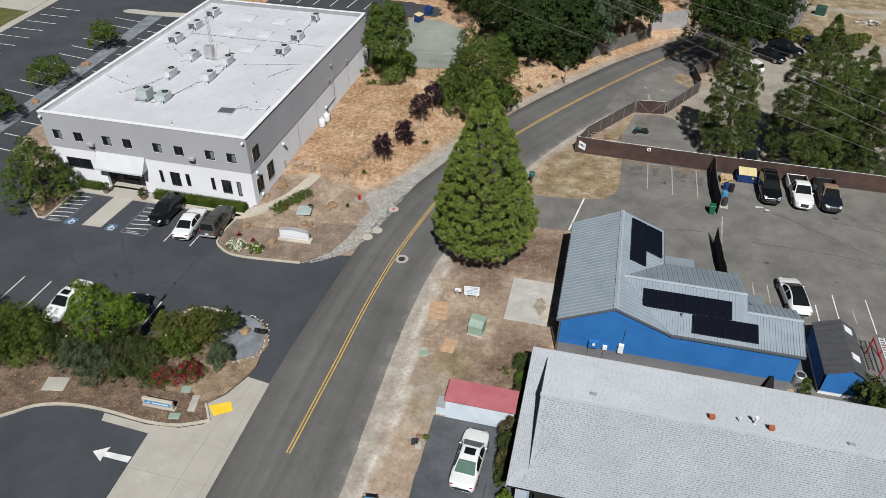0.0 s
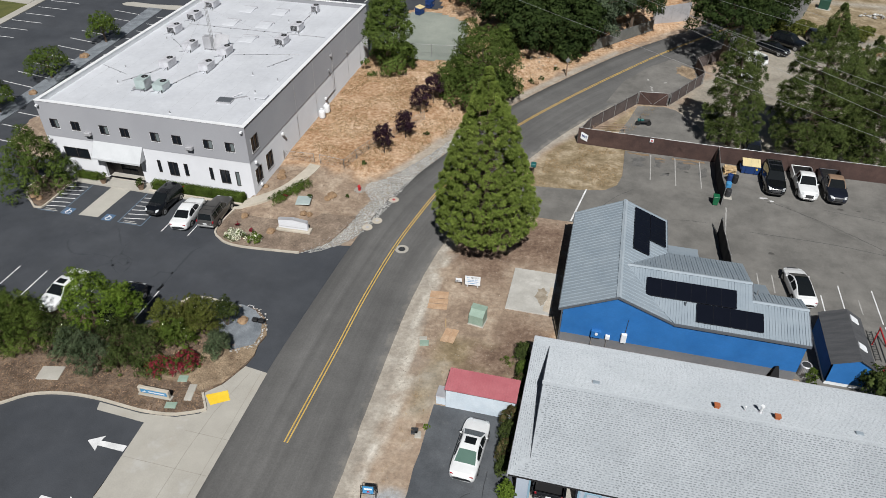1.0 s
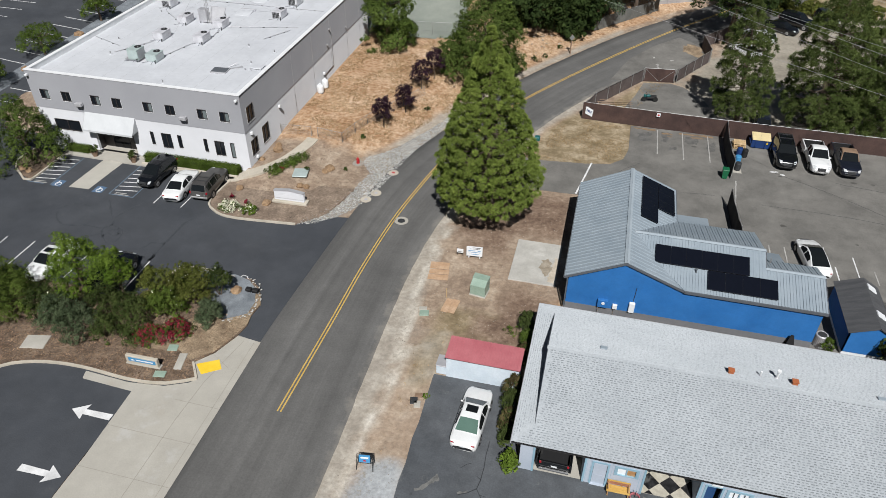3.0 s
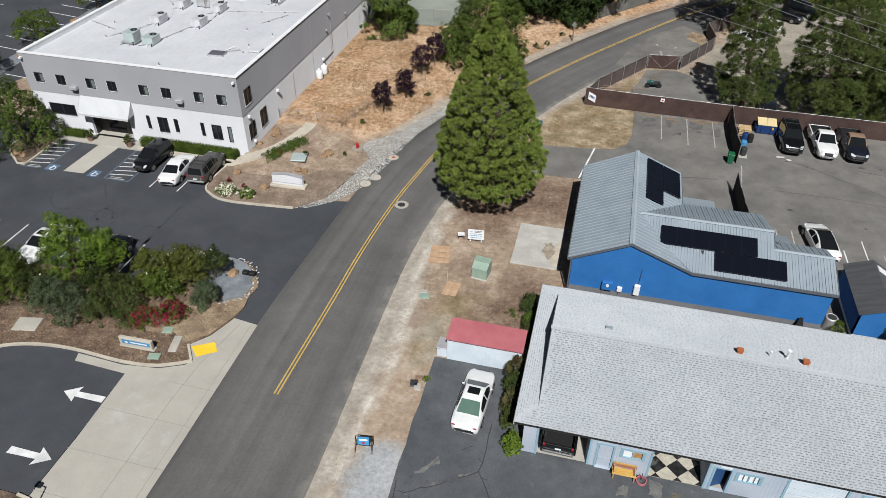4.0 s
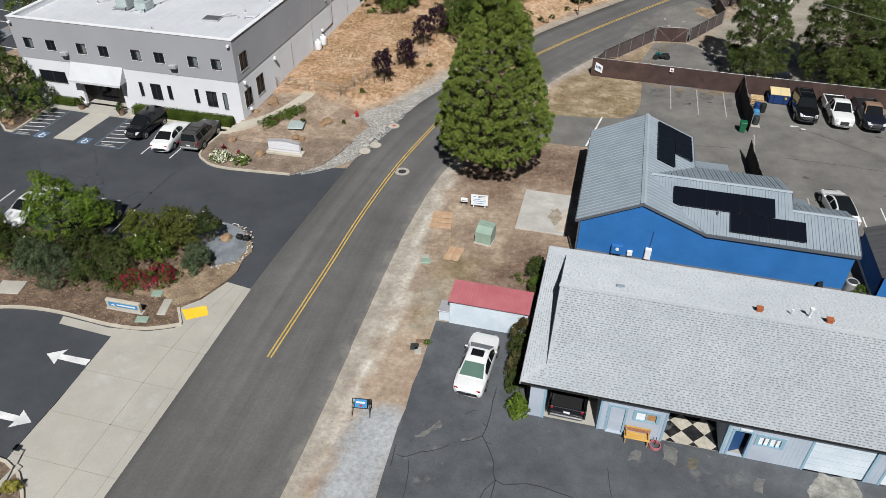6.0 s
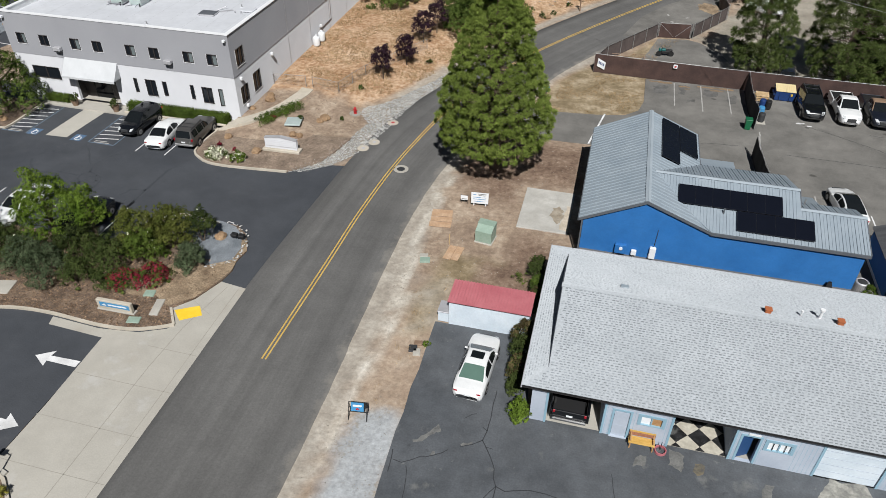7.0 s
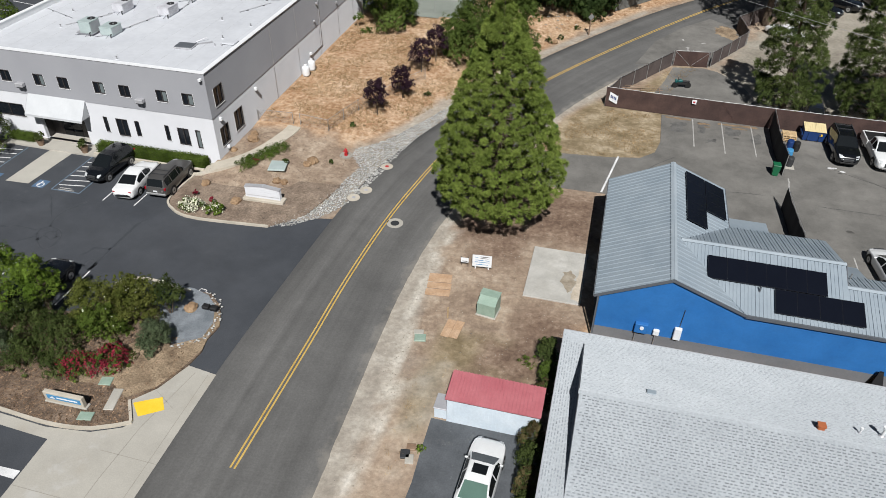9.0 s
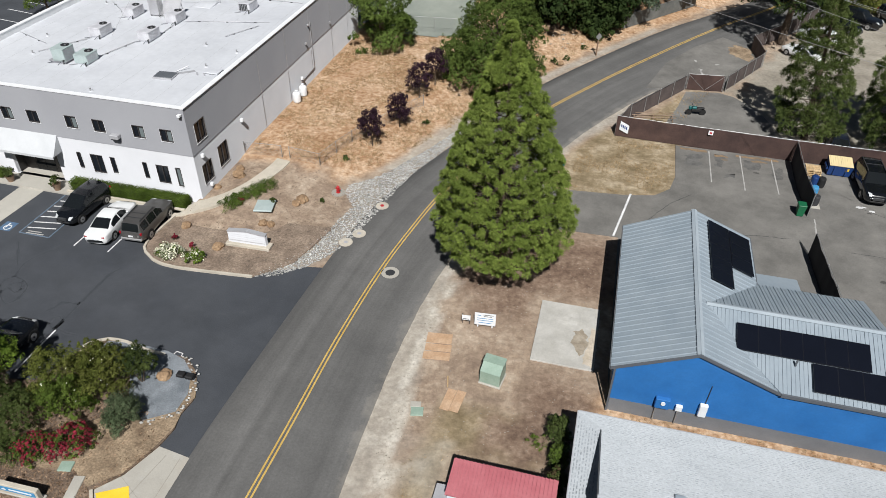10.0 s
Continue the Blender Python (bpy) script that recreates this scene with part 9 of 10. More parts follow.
# ---- sheds ----
def small_blue_shed():
    t = thing("blue_shed", "small blue shed with a charcoal shingled roof", "shed")
    x0, x1, y0, y1, ez, rx, rz = 25.75, 28.75, 37.75, 43.4, 2.3, 27.6, 3.0
    part("wall", Shape().add([(x0 + 0.15, y, z) for y in (y0 + 0.15, y1 - 0.15) for z in (0.35,)] + [], []).box(x0 + 0.15, x0 + 0.25, y0 + 0.15, y1 - 0.15, 0.35, ez).box(x1 - 0.25, x1 - 0.15, y0 + 0.15, y1 - 0.15, 0.35, ez).box(x0 + 0.25, x1 - 0.25, y1 - 0.25, y1 - 0.15, 0.35, ez)
         .add([(x0 + 0.15, y0 + 0.15, 0.35), (x1 - 0.15, y0 + 0.15, 0.35), (x1 - 0.15, y0 + 0.15, ez), (rx, y0 + 0.15, rz - 0.08), (x0 + 0.15, y0 + 0.15, ez), (x0 + 0.15, y0 + 0.25, 0.35), (x1 - 0.15, y0 + 0.25, 0.35), (x1 - 0.15, y0 + 0.25, ez), (rx, y0 + 0.25, rz - 0.08), (x0 + 0.15, y0 + 0.25, ez)], [(0, 1, 2, 3, 4), (9, 8, 7, 6, 5), (0, 5, 6, 1), (1, 6, 7, 2), (4, 9, 5, 0)]), "blue_wall", t)
    part("plinth", Shape().box(x0 + 0.2, x1 - 0.2, y0 + 0.2, y1 - 0.2, 0, 0.35), "white_paint", t, "white painted base")
    part("roof_slope", Shape().slab([(x0, y0, ez - 0.05), (rx, y0, rz), (rx, y1, rz), (x0, y1, ez - 0.05)], 0.08), "dark_shingle", t)
    part("roof_slope", Shape().slab([(rx, y0, rz), (x1 + 0.1, y0, ez - 0.05), (x1 + 0.1, y1, ez - 0.05), (rx, y1, rz)], 0.08), "dark_shingle", t)
    s = (rz - ez + 0.05) / (x1 + 0.1 - rx)
    zr = lambda x: rz - s * (x - rx)
    for y in (39.2, 42.2):
        part("skylight", Shape().slab([(27.75, y, zr(27.75) + 0.07), (28.4, y, zr(28.4) + 0.07), (28.4, y + 0.62, zr(28.4) + 0.07), (27.75, y + 0.62, zr(27.75) + 0.07)], 0.06), "white_paint", t, "white roof skylight")


small_blue_shed()


def red_shed():
    t = thing("storage_shed", "low pale metal storage shed with a faded red roof", "shed")
    x0, x1, y0, y1 = -0.65, 4.25, 28.95, 30.75
    s = Shape().box(x0, x1, y0, y1, 0, 1.82)
    part("wall", s, "pale_panel", t, "pale blue-white metal wall")
    for k in range(23):
        x = x0 + 0.12 + k * 0.21
        part("wall_rib", Shape().box(x, x + 0.05, y0 - 0.02, y0, 0.03, 1.8), "pale_panel", t)
    part("roof", Shape().slab([(x0 - 0.08, y0 - 0.1, 1.9), (x1 + 0.08, y0 - 0.1, 1.9), (x1 + 0.08, y1 + 0.08, 2.05), (x0 - 0.08, y1 + 0.08, 2.05)], 0.05), "red_roof", t, "faded red ribbed metal roof")
    for k in range(26):
        x = x0 + 0.0 + k * 0.19
        part("roof_rib", Shape().slab([(x, y0 - 0.1, 1.945), (x + 0.06, y0 - 0.1, 1.945), (x + 0.06, y1 + 0.08, 2.095), (x, y1 + 0.08, 2.095)], 0.05), "red_roof", t)
    part("lintel", Shape().box(x0, x1, y0 - 0.06, y0, 1.78, 1.86), "frame_dark", t)
    a = thing("storage_box", "low grey-white box beside the storage shed", "box", at=pose(-1.05, 29.55, 0))
    part("box_body", Shape().box(-0.32, 0.36, -0.5, 0.5, 0, 0.75, 0.02), "pale_panel", a)
    part("box_lid", Shape().box(-0.36, 0.38, -0.54, 0.54, 0.75, 0.82, 0.02), "hvac", a)


red_shed()

# condenser beside the blue building
ac = thing("condenser", "round grey air-conditioning condenser on the ground", "air conditioner", at=pose(24.6, 38.55, 0))
part("casing", Shape().lathe([(0.42, 0.02), (0.42, 1.0), (0.36, 1.05), (0.34, 1.02)], 24), "hvac", ac)
part("fan_guard", Shape().lathe([(0.34, 1.0), (0.30, 1.03), (0.08, 1.06)], 20), "grille", ac)
for k in range(24):
    a = k * 0.2618
    part("fin", Shape().box(0.42, 0.435, -0.02, 0.02, 0.1, 0.95).turned(Matrix.Rotation(a, 4, "Z")), "steel", ac)
drum = thing("metal_drum", "grey drum beside the blue building", "drum", at=pose(24.75, 43.2, 0))
part("drum_body", Shape().lathe([(0.3, 0), (0.3, 0.85), (0.27, 0.85), (0.27, 0.8)], 18), "hvac", drum)
tarp = thing("tool_cone", "dark folded sign leaning at the blue wall", "sign", at=pose(22.3, 37.35, 0))
part("leaf", Shape().slab([(-0.45, -0.35, 0), (0.45, -0.35, 0), (0.1, 0.0, 1.5), (-0.1, 0.0, 1.5)], 0.03), "black", tarp)
part("leaf", Shape().slab([(0.45, 0.3, 0), (-0.45, 0.3, 0), (-0.1, 0.0, 1.5), (0.1, 0.0, 1.5)], 0.03), "black", tarp)

# ladder rack
rack = thing("ladder_rack", "red steel rack carrying a white ladder", "rack", at=pose(30.9, 41.6, 0))
for sx in (-0.5, 0.5):
    for sy in (-1.6, 1.6):
        part("rack_post", Shape().box(sx - 0.04, sx + 0.04, sy - 0.04, sy + 0.04, 0, 1.7), "red", rack)
    part("rack_rail", Shape().box(sx - 0.04, sx + 0.04, -1.7, 1.7, 1.7, 1.8), "red", rack)
for sx in (-0.2, 0.2):
    part("ladder_stile", Shape().box(sx - 0.03, sx + 0.03, -1.7, 1.7, 1.82, 1.9), "white_paint", rack)
for k in range(12):
    part("ladder_rung", Shape().box(-0.2, 0.2, -1.55 + 0.28 * k, -1.5 + 0.28 * k, 1.84, 1.88), "white_paint", rack)


# ---- lot things ----
def dumpster(x, y, label, lid="cream_lid", w=1.85, d=1.2, h=1.25, rz=0.0, z=0.0):
    t = thing("dumpster", label, "dumpster", at=pose(x, y, z, 0, 0, rz))
    part("bin_body", Shape().add([(-w / 2 + 0.05, -d / 2 + 0.12, 0.08), (w / 2 - 0.05, -d / 2 + 0.12, 0.08), (w / 2 - 0.05, d / 2, 0.08), (-w / 2 + 0.05, d / 2, 0.08), (-w / 2, -d / 2, 1.0), (w / 2, -d / 2, 1.0), (w / 2, d / 2, h), (-w / 2, d / 2, h)], [(3, 2, 1, 0), (0, 1, 5, 4), (1, 2, 6, 5), (2, 3, 7, 6), (3, 0, 4, 7), (4, 5, 6, 7)]), "blue_bin", t)
    for k in (-0.25, 0.25):
        part("rib", Shape().box(k * w - 0.04, k * w + 0.04, -d / 2 - 0.03, -d / 2 + 0.06, 0.2, 0.95), "blue_bin", t)
    for sx in (-1, 1):
        part("fork_pocket", Shape().box(sx * (w / 2 + 0.06) - 0.06, sx * (w / 2 + 0.06) + 0.06, -d / 2 + 0.15, d / 2 - 0.15, 0.55, 0.75), "blue_bin", t)
        part("caster", Shape().tube((sx * w * 0.38, -0.3, 0.06), (sx * w * 0.38 + 0.06, -0.3, 0.06), 0.06, n=10).tube((sx * w * 0.38, 0.3, 0.06), (sx * w * 0.38 + 0.06, 0.3, 0.06), 0.06, n=10), "black", t)
    for k in (0, 1):
        a = -w / 2 + k * w / 2
        part("lid", Shape().slab([(a + 0.01, -d / 2 - 0.05, 1.03), (a + w / 2 - 0.01, -d / 2 - 0.05, 1.03), (a + w / 2 - 0.01, d / 2 + 0.03, h + 0.05), (a + 0.01, d / 2 + 0.03, h + 0.05)], 0.04, False), lid, t, "cream plastic lid" if lid == "cream_lid" else "")
        for j in range(4):
            u = a + 0.12 + j * w / 10
            part("lid_rib", Shape().slab([(u, -d / 2, 1.08), (u + 0.05, -d / 2, 1.08), (u + 0.05, d / 2, h + 0.1), (u, d / 2, h + 0.1)], 0.02, False), lid, t)
    part("sticker", Shape().box(w * 0.22, w * 0.36, -d / 2 + 0.02, -d / 2 + 0.05, 0.6, 0.9), "yellow", t, "yellow sticker")
    return t


dumpster(23.45, 68.15, "blue steel dumpster with cream lids by the fence")
dumpster(-22.3, 101.5, "blue steel dumpster with pale lids in the far yard", w=1.4, d=0.95, h=1.15, rz=70, z=float(land(-22.3, 101.5)) + 0.1)
dumpster(-21.6, 105.0, "dark blue dumpster with closed lids in the far yard", "blue_bin", w=1.4, d=0.95, h=1.15, rz=75, z=float(land(-21.6, 105.0)) + 0.02)
wheelie = thing("wheeled_bin", "green wheeled rubbish bin", "bin", at=pose(19.5, 60.75, 0))
part("bin_body", Shape().add([(-0.22, -0.25, 0.05), (0.22, -0.25, 0.05), (0.22, 0.25, 0.05), (-0.22, 0.25, 0.05), (-0.29, -0.33, 0.95), (0.29, -0.33, 0.95), (0.29, 0.33, 0.95), (-0.29, 0.33, 0.95)], [(3, 2, 1, 0), (4, 5, 6, 7), (0, 1, 5, 4), (1, 2, 6, 5), (2, 3, 7, 6), (3, 0, 4, 7)]), "green_bin", wheelie)
part("bin_lid", Shape().box(-0.31, 0.31, -0.36, 0.38, 0.95, 1.03, 0.03), "green_bin", wheelie)
for sx in (-0.24, 0.2):
    part("bin_wheel", Shape().tube((sx, 0.28, 0.1), (sx + 0.05, 0.28, 0.1), 0.1, n=12), "black", wheelie)
for k in range(4):
    p = thing("pallet", "pale wooden pallet in a stack by the gate", "pallet", "stack of pallets", at=pose(21.35 + 0.05 * (k % 2), 67.45 + 0.04 * k, 0.15 * k, 0, 0, 3 * (k % 3) - 3))
    for i in range(7):
        part("deck_board", Shape().box(-0.6, 0.6, -0.6 + 0.175 * i, -0.6 + 0.175 * i + 0.11, 0.11, 0.135), "pallet", p)
    for xx in (-0.55, 0, 0.5):
        part("bearer", Shape().box(xx, xx + 0.06, -0.6, 0.6, 0.0, 0.11), "pallet", p)
for x, y, m, lb in ((21.25, 65.7, "blue_bin", "dark blue plastic drum by the gate"), (21.75, 65.55, "black", "black plastic drum by the gate"), (20.95, 64.0, "cyan", "sky-blue upright container by the gate"), (20.85, 62.6, "grille", "dark grey tub on a pale mat")):
    d = thing("plastic_drum", lb, "drum", "containers by the gate", at=pose(x, y, 0))
    part("drum_body", Shape().lathe([(0.27, 0), (0.3, 0.1), (0.3, 0.75), (0.26, 0.85), (0.1, 0.87)], 18), m, d)
    part("drum_ring", Shape().lathe([(0.31, 0.4), (0.315, 0.43), (0.31, 0.46)], 18), m, d)
mat_ = thing("pale_mat", "pale square board on the asphalt", "board", at=pose(20.85, 62.4, 0))
part("board", Shape().box(-0.4, 0.4, -0.4, 0.4, 0.001, 0.03), "concrete", mat_)
bike = thing("motorbike", "teal and black motorcycle in the yard", "motorcycle", at=pose(12.15, 76.2, -0.03, 0, 0, 100))
for yy in (-0.65, 0.65):
    part("bike_wheel", Shape().tube((-0.06, yy, 0.3), (0.06, yy, 0.3), 0.3, n=18), "tyre", bike)
part("frame", Shape().box(-0.12, 0.12, -0.5, 0.45, 0.35, 0.62, 0.05), "black", bike)
part("tank", Shape().box(-0.16, 0.16, -0.02, 0.5, 0.62, 0.88, 0.07), "teal", bike)
part("seat", Shape().box(-0.15, 0.15, -0.75, 0.0, 0.66, 0.78, 0.05), "black", bike)
part("fairing", Shape().box(-0.15, 0.15, 0.48, 0.74, 0.55, 0.92, 0.08), "teal", bike)
part("handlebar", Shape().tube((-0.38, 0.42, 1.0), (0.38, 0.42, 1.0), 0.025, n=6), "black", bike)
pipes = thing("pipe_rack", "low rusty pipe frame on dry grass", "rack", at=pose(8.2, 74.0, -0.03, 0, 0, 12))
for k in range(3):
    part("rack_bar", Shape().tube((-2.0, 0.5 * k - 0.5, 0.5), (2.0, 0.5 * k - 0.5, 0.5), 0.03, n=6), "rust_tan", pipes)
for xx in (-1.8, 0, 1.8):
    part("rack_leg", Shape().tube((xx, -0.6, 0), (xx, 0, 0.5), 0.03, n=6).tube((xx, 0.6, 0), (xx, 0, 0.5), 0.03, n=6), "rust_tan", pipes)
mail = thing("mailbox", "dark teal roadside mailbox on a post", "mailbox", at=pose(0.95, 61.8, -0.04))
part("mailbox_post", Shape().box(-0.05, 0.05, -0.05, 0.05, 0, 1.0), "bark", mail)
part("mailbox_body", Shape().box(-0.28, 0.28, -0.3, 0.3, 1.0, 1.45, 0.08), "teal", mail)

# ---- signs ----
ws = thing("realty_sign", "white roadside sign board with printed lines on two posts", "sign", at=pose(-1.48, 42.2, -0.04, 0, 0, 5))
part("sign_panel", Shape().box(-0.66, 0.66, -0.03, 0.03, 0.25, 1.2), "white_paint", ws)
for sx in (-0.45, 0.45):
    part("sign_post", Shape().box(sx - 0.04, sx + 0.04, 0.03, 0.11, 0, 1.1), "white_paint", ws)
for z, w0, w1, m in ((1.78, -0.15, 0.5, "frame_dark"), (1.66, -0.1, 0.42, "frame_dark"), (1.48, -0.5, 0.1, "sign_blue"), (1.48, 0.2, 0.5, "sign_blue"), (1.32, -0.5, 0.5, "sign_blue"), (1.12, -0.4, 0.4, "sign_blue"), (1.72, -0.5, -0.28, "sign_blue")):
    part("print_bar", Shape().box(w0, w1, -0.036, -0.03, z - 0.70, z - 0.66), m, ws)
ss = thing("small_sign", "small white sign board low on two posts", "sign", at=pose(-2.7, 42.25, -0.04, 0, 0, 4))
part("sign_panel", Shape().box(-0.27, 0.27, -0.02, 0.02, 0.35, 0.72), "white_paint", ss)
part("print_bar", Shape().box(-0.2, 0.2, -0.026, -0.02, 0.42, 0.47), "frame_dark", ss)
for sx in (-0.24, 0.24):
    part("sign_post", Shape().box(sx - 0.02, sx + 0.02, 0.02, 0.06, 0, 0.8), "frame_dark", ss)

sw = thing("frame_sign", "small blue sign hung in a black steel frame", "sign", at=pose(-3.62, 20.75, -0.02, 0, 0, 8))
for sx in (-0.5, 0.5):
    part("frame_leg", Shape().tube((sx, -0.32, 0), (sx * 0.92, 0, 1.15), 0.022, n=6).tube((sx, 0.32, 0), (sx * 0.92, 0, 1.15), 0.022, n=6), "black", sw)
part("frame_bar", Shape().tube((-0.46, 0, 1.15), (0.46, 0, 1.15), 0.022, n=6).tube((-0.49, -0.16, 0.55), (0.49, -0.16, 0.55), 0.02, n=6).tube((-0.49, 0.16, 0.55), (0.49, 0.16, 0.55), 0.02, n=6), "black", sw)
face = part("sign_panel", Shape().slab([(-0.34, -0.16, 0.6), (0.34, -0.16, 0.6), (0.34, -0.03, 1.12), (-0.34, -0.03, 1.12)], 0.03), "cyan", sw, "sky-blue sign face")
part("print_bar", Shape().slab([(-0.24, -0.098, 0.88), (0.24, -0.098, 0.88), (0.24, -0.07, 0.99), (-0.24, -0.07, 0.99)], 0.012), "white_paint", face)
part("print_mark", Shape().slab([(-0.1, -0.145, 0.68), (0.12, -0.145, 0.68), (0.05, -0.115, 0.80), (-0.04, -0.115, 0.80)], 0.012), "red", face)
part("sign_back", Shape().slab([(0.42, 0.16, 0.6), (-0.34, 0.16, 0.6), (-0.34, 0.03, 1.12), (0.42, 0.03, 1.12)], 0.03), "black", sw)

mo = thing("monument_sign", "white masonry monument sign with a low gabled top on a plinth", "sign", at=pose(-19.5, 46.0, 0.05, 0, 0, 2))
part("plinth", Shape().box(-1.62, 1.7, -0.42, 0.38, 0, 0.26, 0.04), "kerb", mo)
gable = [(-1.42, 0.26), (1.42, 0.26), (1.42, 1.16), (0.05, 1.36), (-1.42, 1.2)]
part("sign_slab", Shape().add([(x, -0.16, z) for x, z in gable] + [(x, 0.16, z) for x, z in gable], [(0, 1, 2, 3, 4), (9, 8, 7, 6, 5)] + [((k + 1) % 5, k, k + 5, (k + 1) % 5 + 5) for k in range(5)]), "white_wall", mo)
for (x0, z0), (x1, z1) in ((gable[4], gable[3]), (gable[3], gable[2])):
    part("coping", Shape().slab([(x0 - 0.03, -0.2, z0 + 0.004), (x1 + 0.02, -0.2, z1 + 0.004), (x1 + 0.02, 0.2, z1 + 0.004), (x0 - 0.03, 0.2, z0 + 0.004)], 0.05), "hvac", mo, "grey metal coping")
for z in (0.44, 0.66, 0.84, 1.0):
    part("groove_bar", Shape().box(-1.36, 1.36, -0.172, -0.16, z, z + 0.05), "hvac" if z < 0.5 else "white_wall", mo)

bs = thing("block_sign", "low pale stone sign with a blue lettered panel", "sign", at=pose(-21.0, 24.75, 0.08, 0, 0, 1))
part("sign_base", Shape().box(-1.3, 1.3, -0.22, 0.2, 0, 0.12, 0.03), "concrete", bs)
part("sign_block", Shape().box(-1.2, 1.2, -0.2, 0.06, 0.12, 0.85, 0.03), "kerb", bs)
pn = part("sign_panel", Shape().box(-0.98, 1.08, -0.215, -0.2, 0.38, 0.72), "cyan", bs, "sky-blue sign panel")
part("letter_bar", Shape().box(-0.38, 0.9, -0.222, -0.215, 0.5, 0.60), "white_paint", pn)
part("logo", Shape().add([(-0.85, -0.222, 0.46), (-0.5, -0.222, 0.46), (-0.62, -0.222, 0.64)], [(0, 1, 2)]), "white_paint", pn)

# ---- utilities ----
tb = thing("transformer_box", "pale green utility transformer cabinet on a pad", "utility box", at=pose(-0.2, 38.15, -0.02, 0, 0, -8))
part("pad", Shape().box(-0.66, 0.66, -0.62, 0.66, -0.05, 0.06, 0.02), "concrete", tb)
part("cabinet", Shape().add([(-0.6, -0.55, 0.08), (0.6, -0.55, 0.08), (0.6, 0.6, 0.08), (-0.6, 0.6, 0.08), (-0.6, -0.55, 0.95), (0.6, -0.55, 0.95), (0.6, 0.6, 1.25), (-0.6, 0.6, 1.25), (-0.6, 0.05, 1.25), (0.6, 0.05, 1.25)], [(3, 2, 1, 0), (0, 1, 5, 4), (1, 2, 6, 9, 5), (2, 3, 7, 6), (3, 0, 4, 8, 7), (4, 5, 9, 8), (8, 9, 6, 7)]), "box_green", tb)
part("lid_edge", Shape().box(-0.63, 0.63, 0.02, 0.63, 1.25, 1.29), "box_green", tb)
for k, (x0, x1, y0, y1) in enumerate(((-4.75, -3.2, 40.1, 40.95), (-4.65, -3.05, 39.45, 40.02), (-4.6, -2.98, 38.75, 39.36), (-2.55, -2.02, 35.2, 36.75), (-2.0, -1.48, 35.2, 36.75))):
    pl = thing("plywood_sheet", "weathered orange plywood sheet lying on bare earth", "board", "plywood sheets on the ground", at=pose((x0 + x1) / 2, (y0 + y1) / 2, -0.02, 0, 0, 7 if k < 3 else -6))
    part("sheet", Shape().box((x0 - x1) / 2, (x1 - x0) / 2, (y0 - y1) / 2, (y1 - y0) / 2, 0, 0.035), "plywood", pl)
for x, y, w, d, m, lb, z in ((-3.75, 34.7, 0.35, 0.3, "box_green", "pale green valve lid in the ground", -0.02), (-3.95, 35.15, 0.3, 0.2, "concrete", "pale concrete valve lid in the ground", -0.02), (-1.9, 26.1, 0.22, 0.28, "concrete", "pale meter lid in the ground", -0.02), (-2.2, 26.35, 0.25, 0.28, "grille", "dark meter lid in the ground", -0.02), (-2.0, 26.85, 0.25, 0.2, "rust_tan", "rusty meter lid in the ground", -0.02), (-18.75, 25.6, 0.28, 0.75, "concrete", "pale stone slab in the mulch", 0.08), (-19.5, 24.2, 0.4, 0.28, "box_green", "pale green lid in the mulch", 0.08), (-19.95, 26.65, 0.35, 0.3, "box_green", "pale green lid in the mulch", 0.08), (-29.7, 24.75, 0.85, 0.65, "concrete", "square concrete lid in the mulch", 0.08), (-20.2, 50.15, 0.7, 0.75, "hvac_green", "pale metal utility lid in the planter", 0.62)):
    lid_ = thing("ground_lid", lb, "utility lid", "utility lids", at=pose(x, y, z, 0, 0, 12))
    part("lid_plate", Shape().box(-w, w, -d, d, -0.04, 0.07, 0.02), m, lid_)
    part("lid_rim", Shape().box(-w * 0.85, w * 0.85, -d * 0.85, d * 0.85, 0.07, 0.078), m, lid_)
pin = thing("survey_post", "thin wooden marker post on bare earth", "post", at=pose(-2.55, 36.9, -0.05))
part("stake", Shape().box(-0.03, 0.03, -0.03, 0.03, 0, 0.9), "pallet", pin)
hy = thing("fire_hydrant", "red fire hydrant on a pale pad beside the riprap", "hydrant", at=pose(-15.85, 54.2, float(land(-15.85, 54.2)) + 0.02))
part("pad", Shape().lathe([(0.55, -0.05), (0.55, 0.04)], 18), "joint", hy)
part("barrel", Shape().lathe([(0.17, 0.04), (0.17, 0.08), (0.11, 0.1), (0.11, 0.46), (0.14, 0.48), (0.14, 0.52), (0.11, 0.58), (0.04, 0.65), (0.04, 0.69)], 16), "red", hy)
part("outlet", Shape().tube((-0.21, 0, 0.36), (0.21, 0, 0.36), 0.055, n=10), "red", hy)
part("outlet", Shape().tube((0, -0.22, 0.32), (0, 0, 0.32), 0.07, n=10), "red", hy)
for y in (66.6, 68.05):
    tk = thing("propane_tank", "white upright propane tank by the office wall", "gas tank", "propane tanks", at=pose(-24.65, y, float(land(-24.65, y)) - 0.02))
    part("tank_body", Shape().lathe([(0.24, 0.0), (0.26, 0.08), (0.36, 0.13), (0.38, 0.2), (0.38, 0.88), (0.35, 1.0), (0.24, 1.08), (0.1, 1.11)], 20), "white_paint", tk, smooth=True)
    part("collar", Shape().lathe([(0.16, 1.06), (0.16, 1.24), (0.13, 1.24)], 14), "white_paint", tk)
fl = thing("flood_light", "black double flood light on a short post", "lamp", at=pose(-17.15, 33.45, 0.1))
part("lamp_post", Shape().tube((0, 0, 0), (0, 0, 0.24), 0.04, n=8), "black", fl)
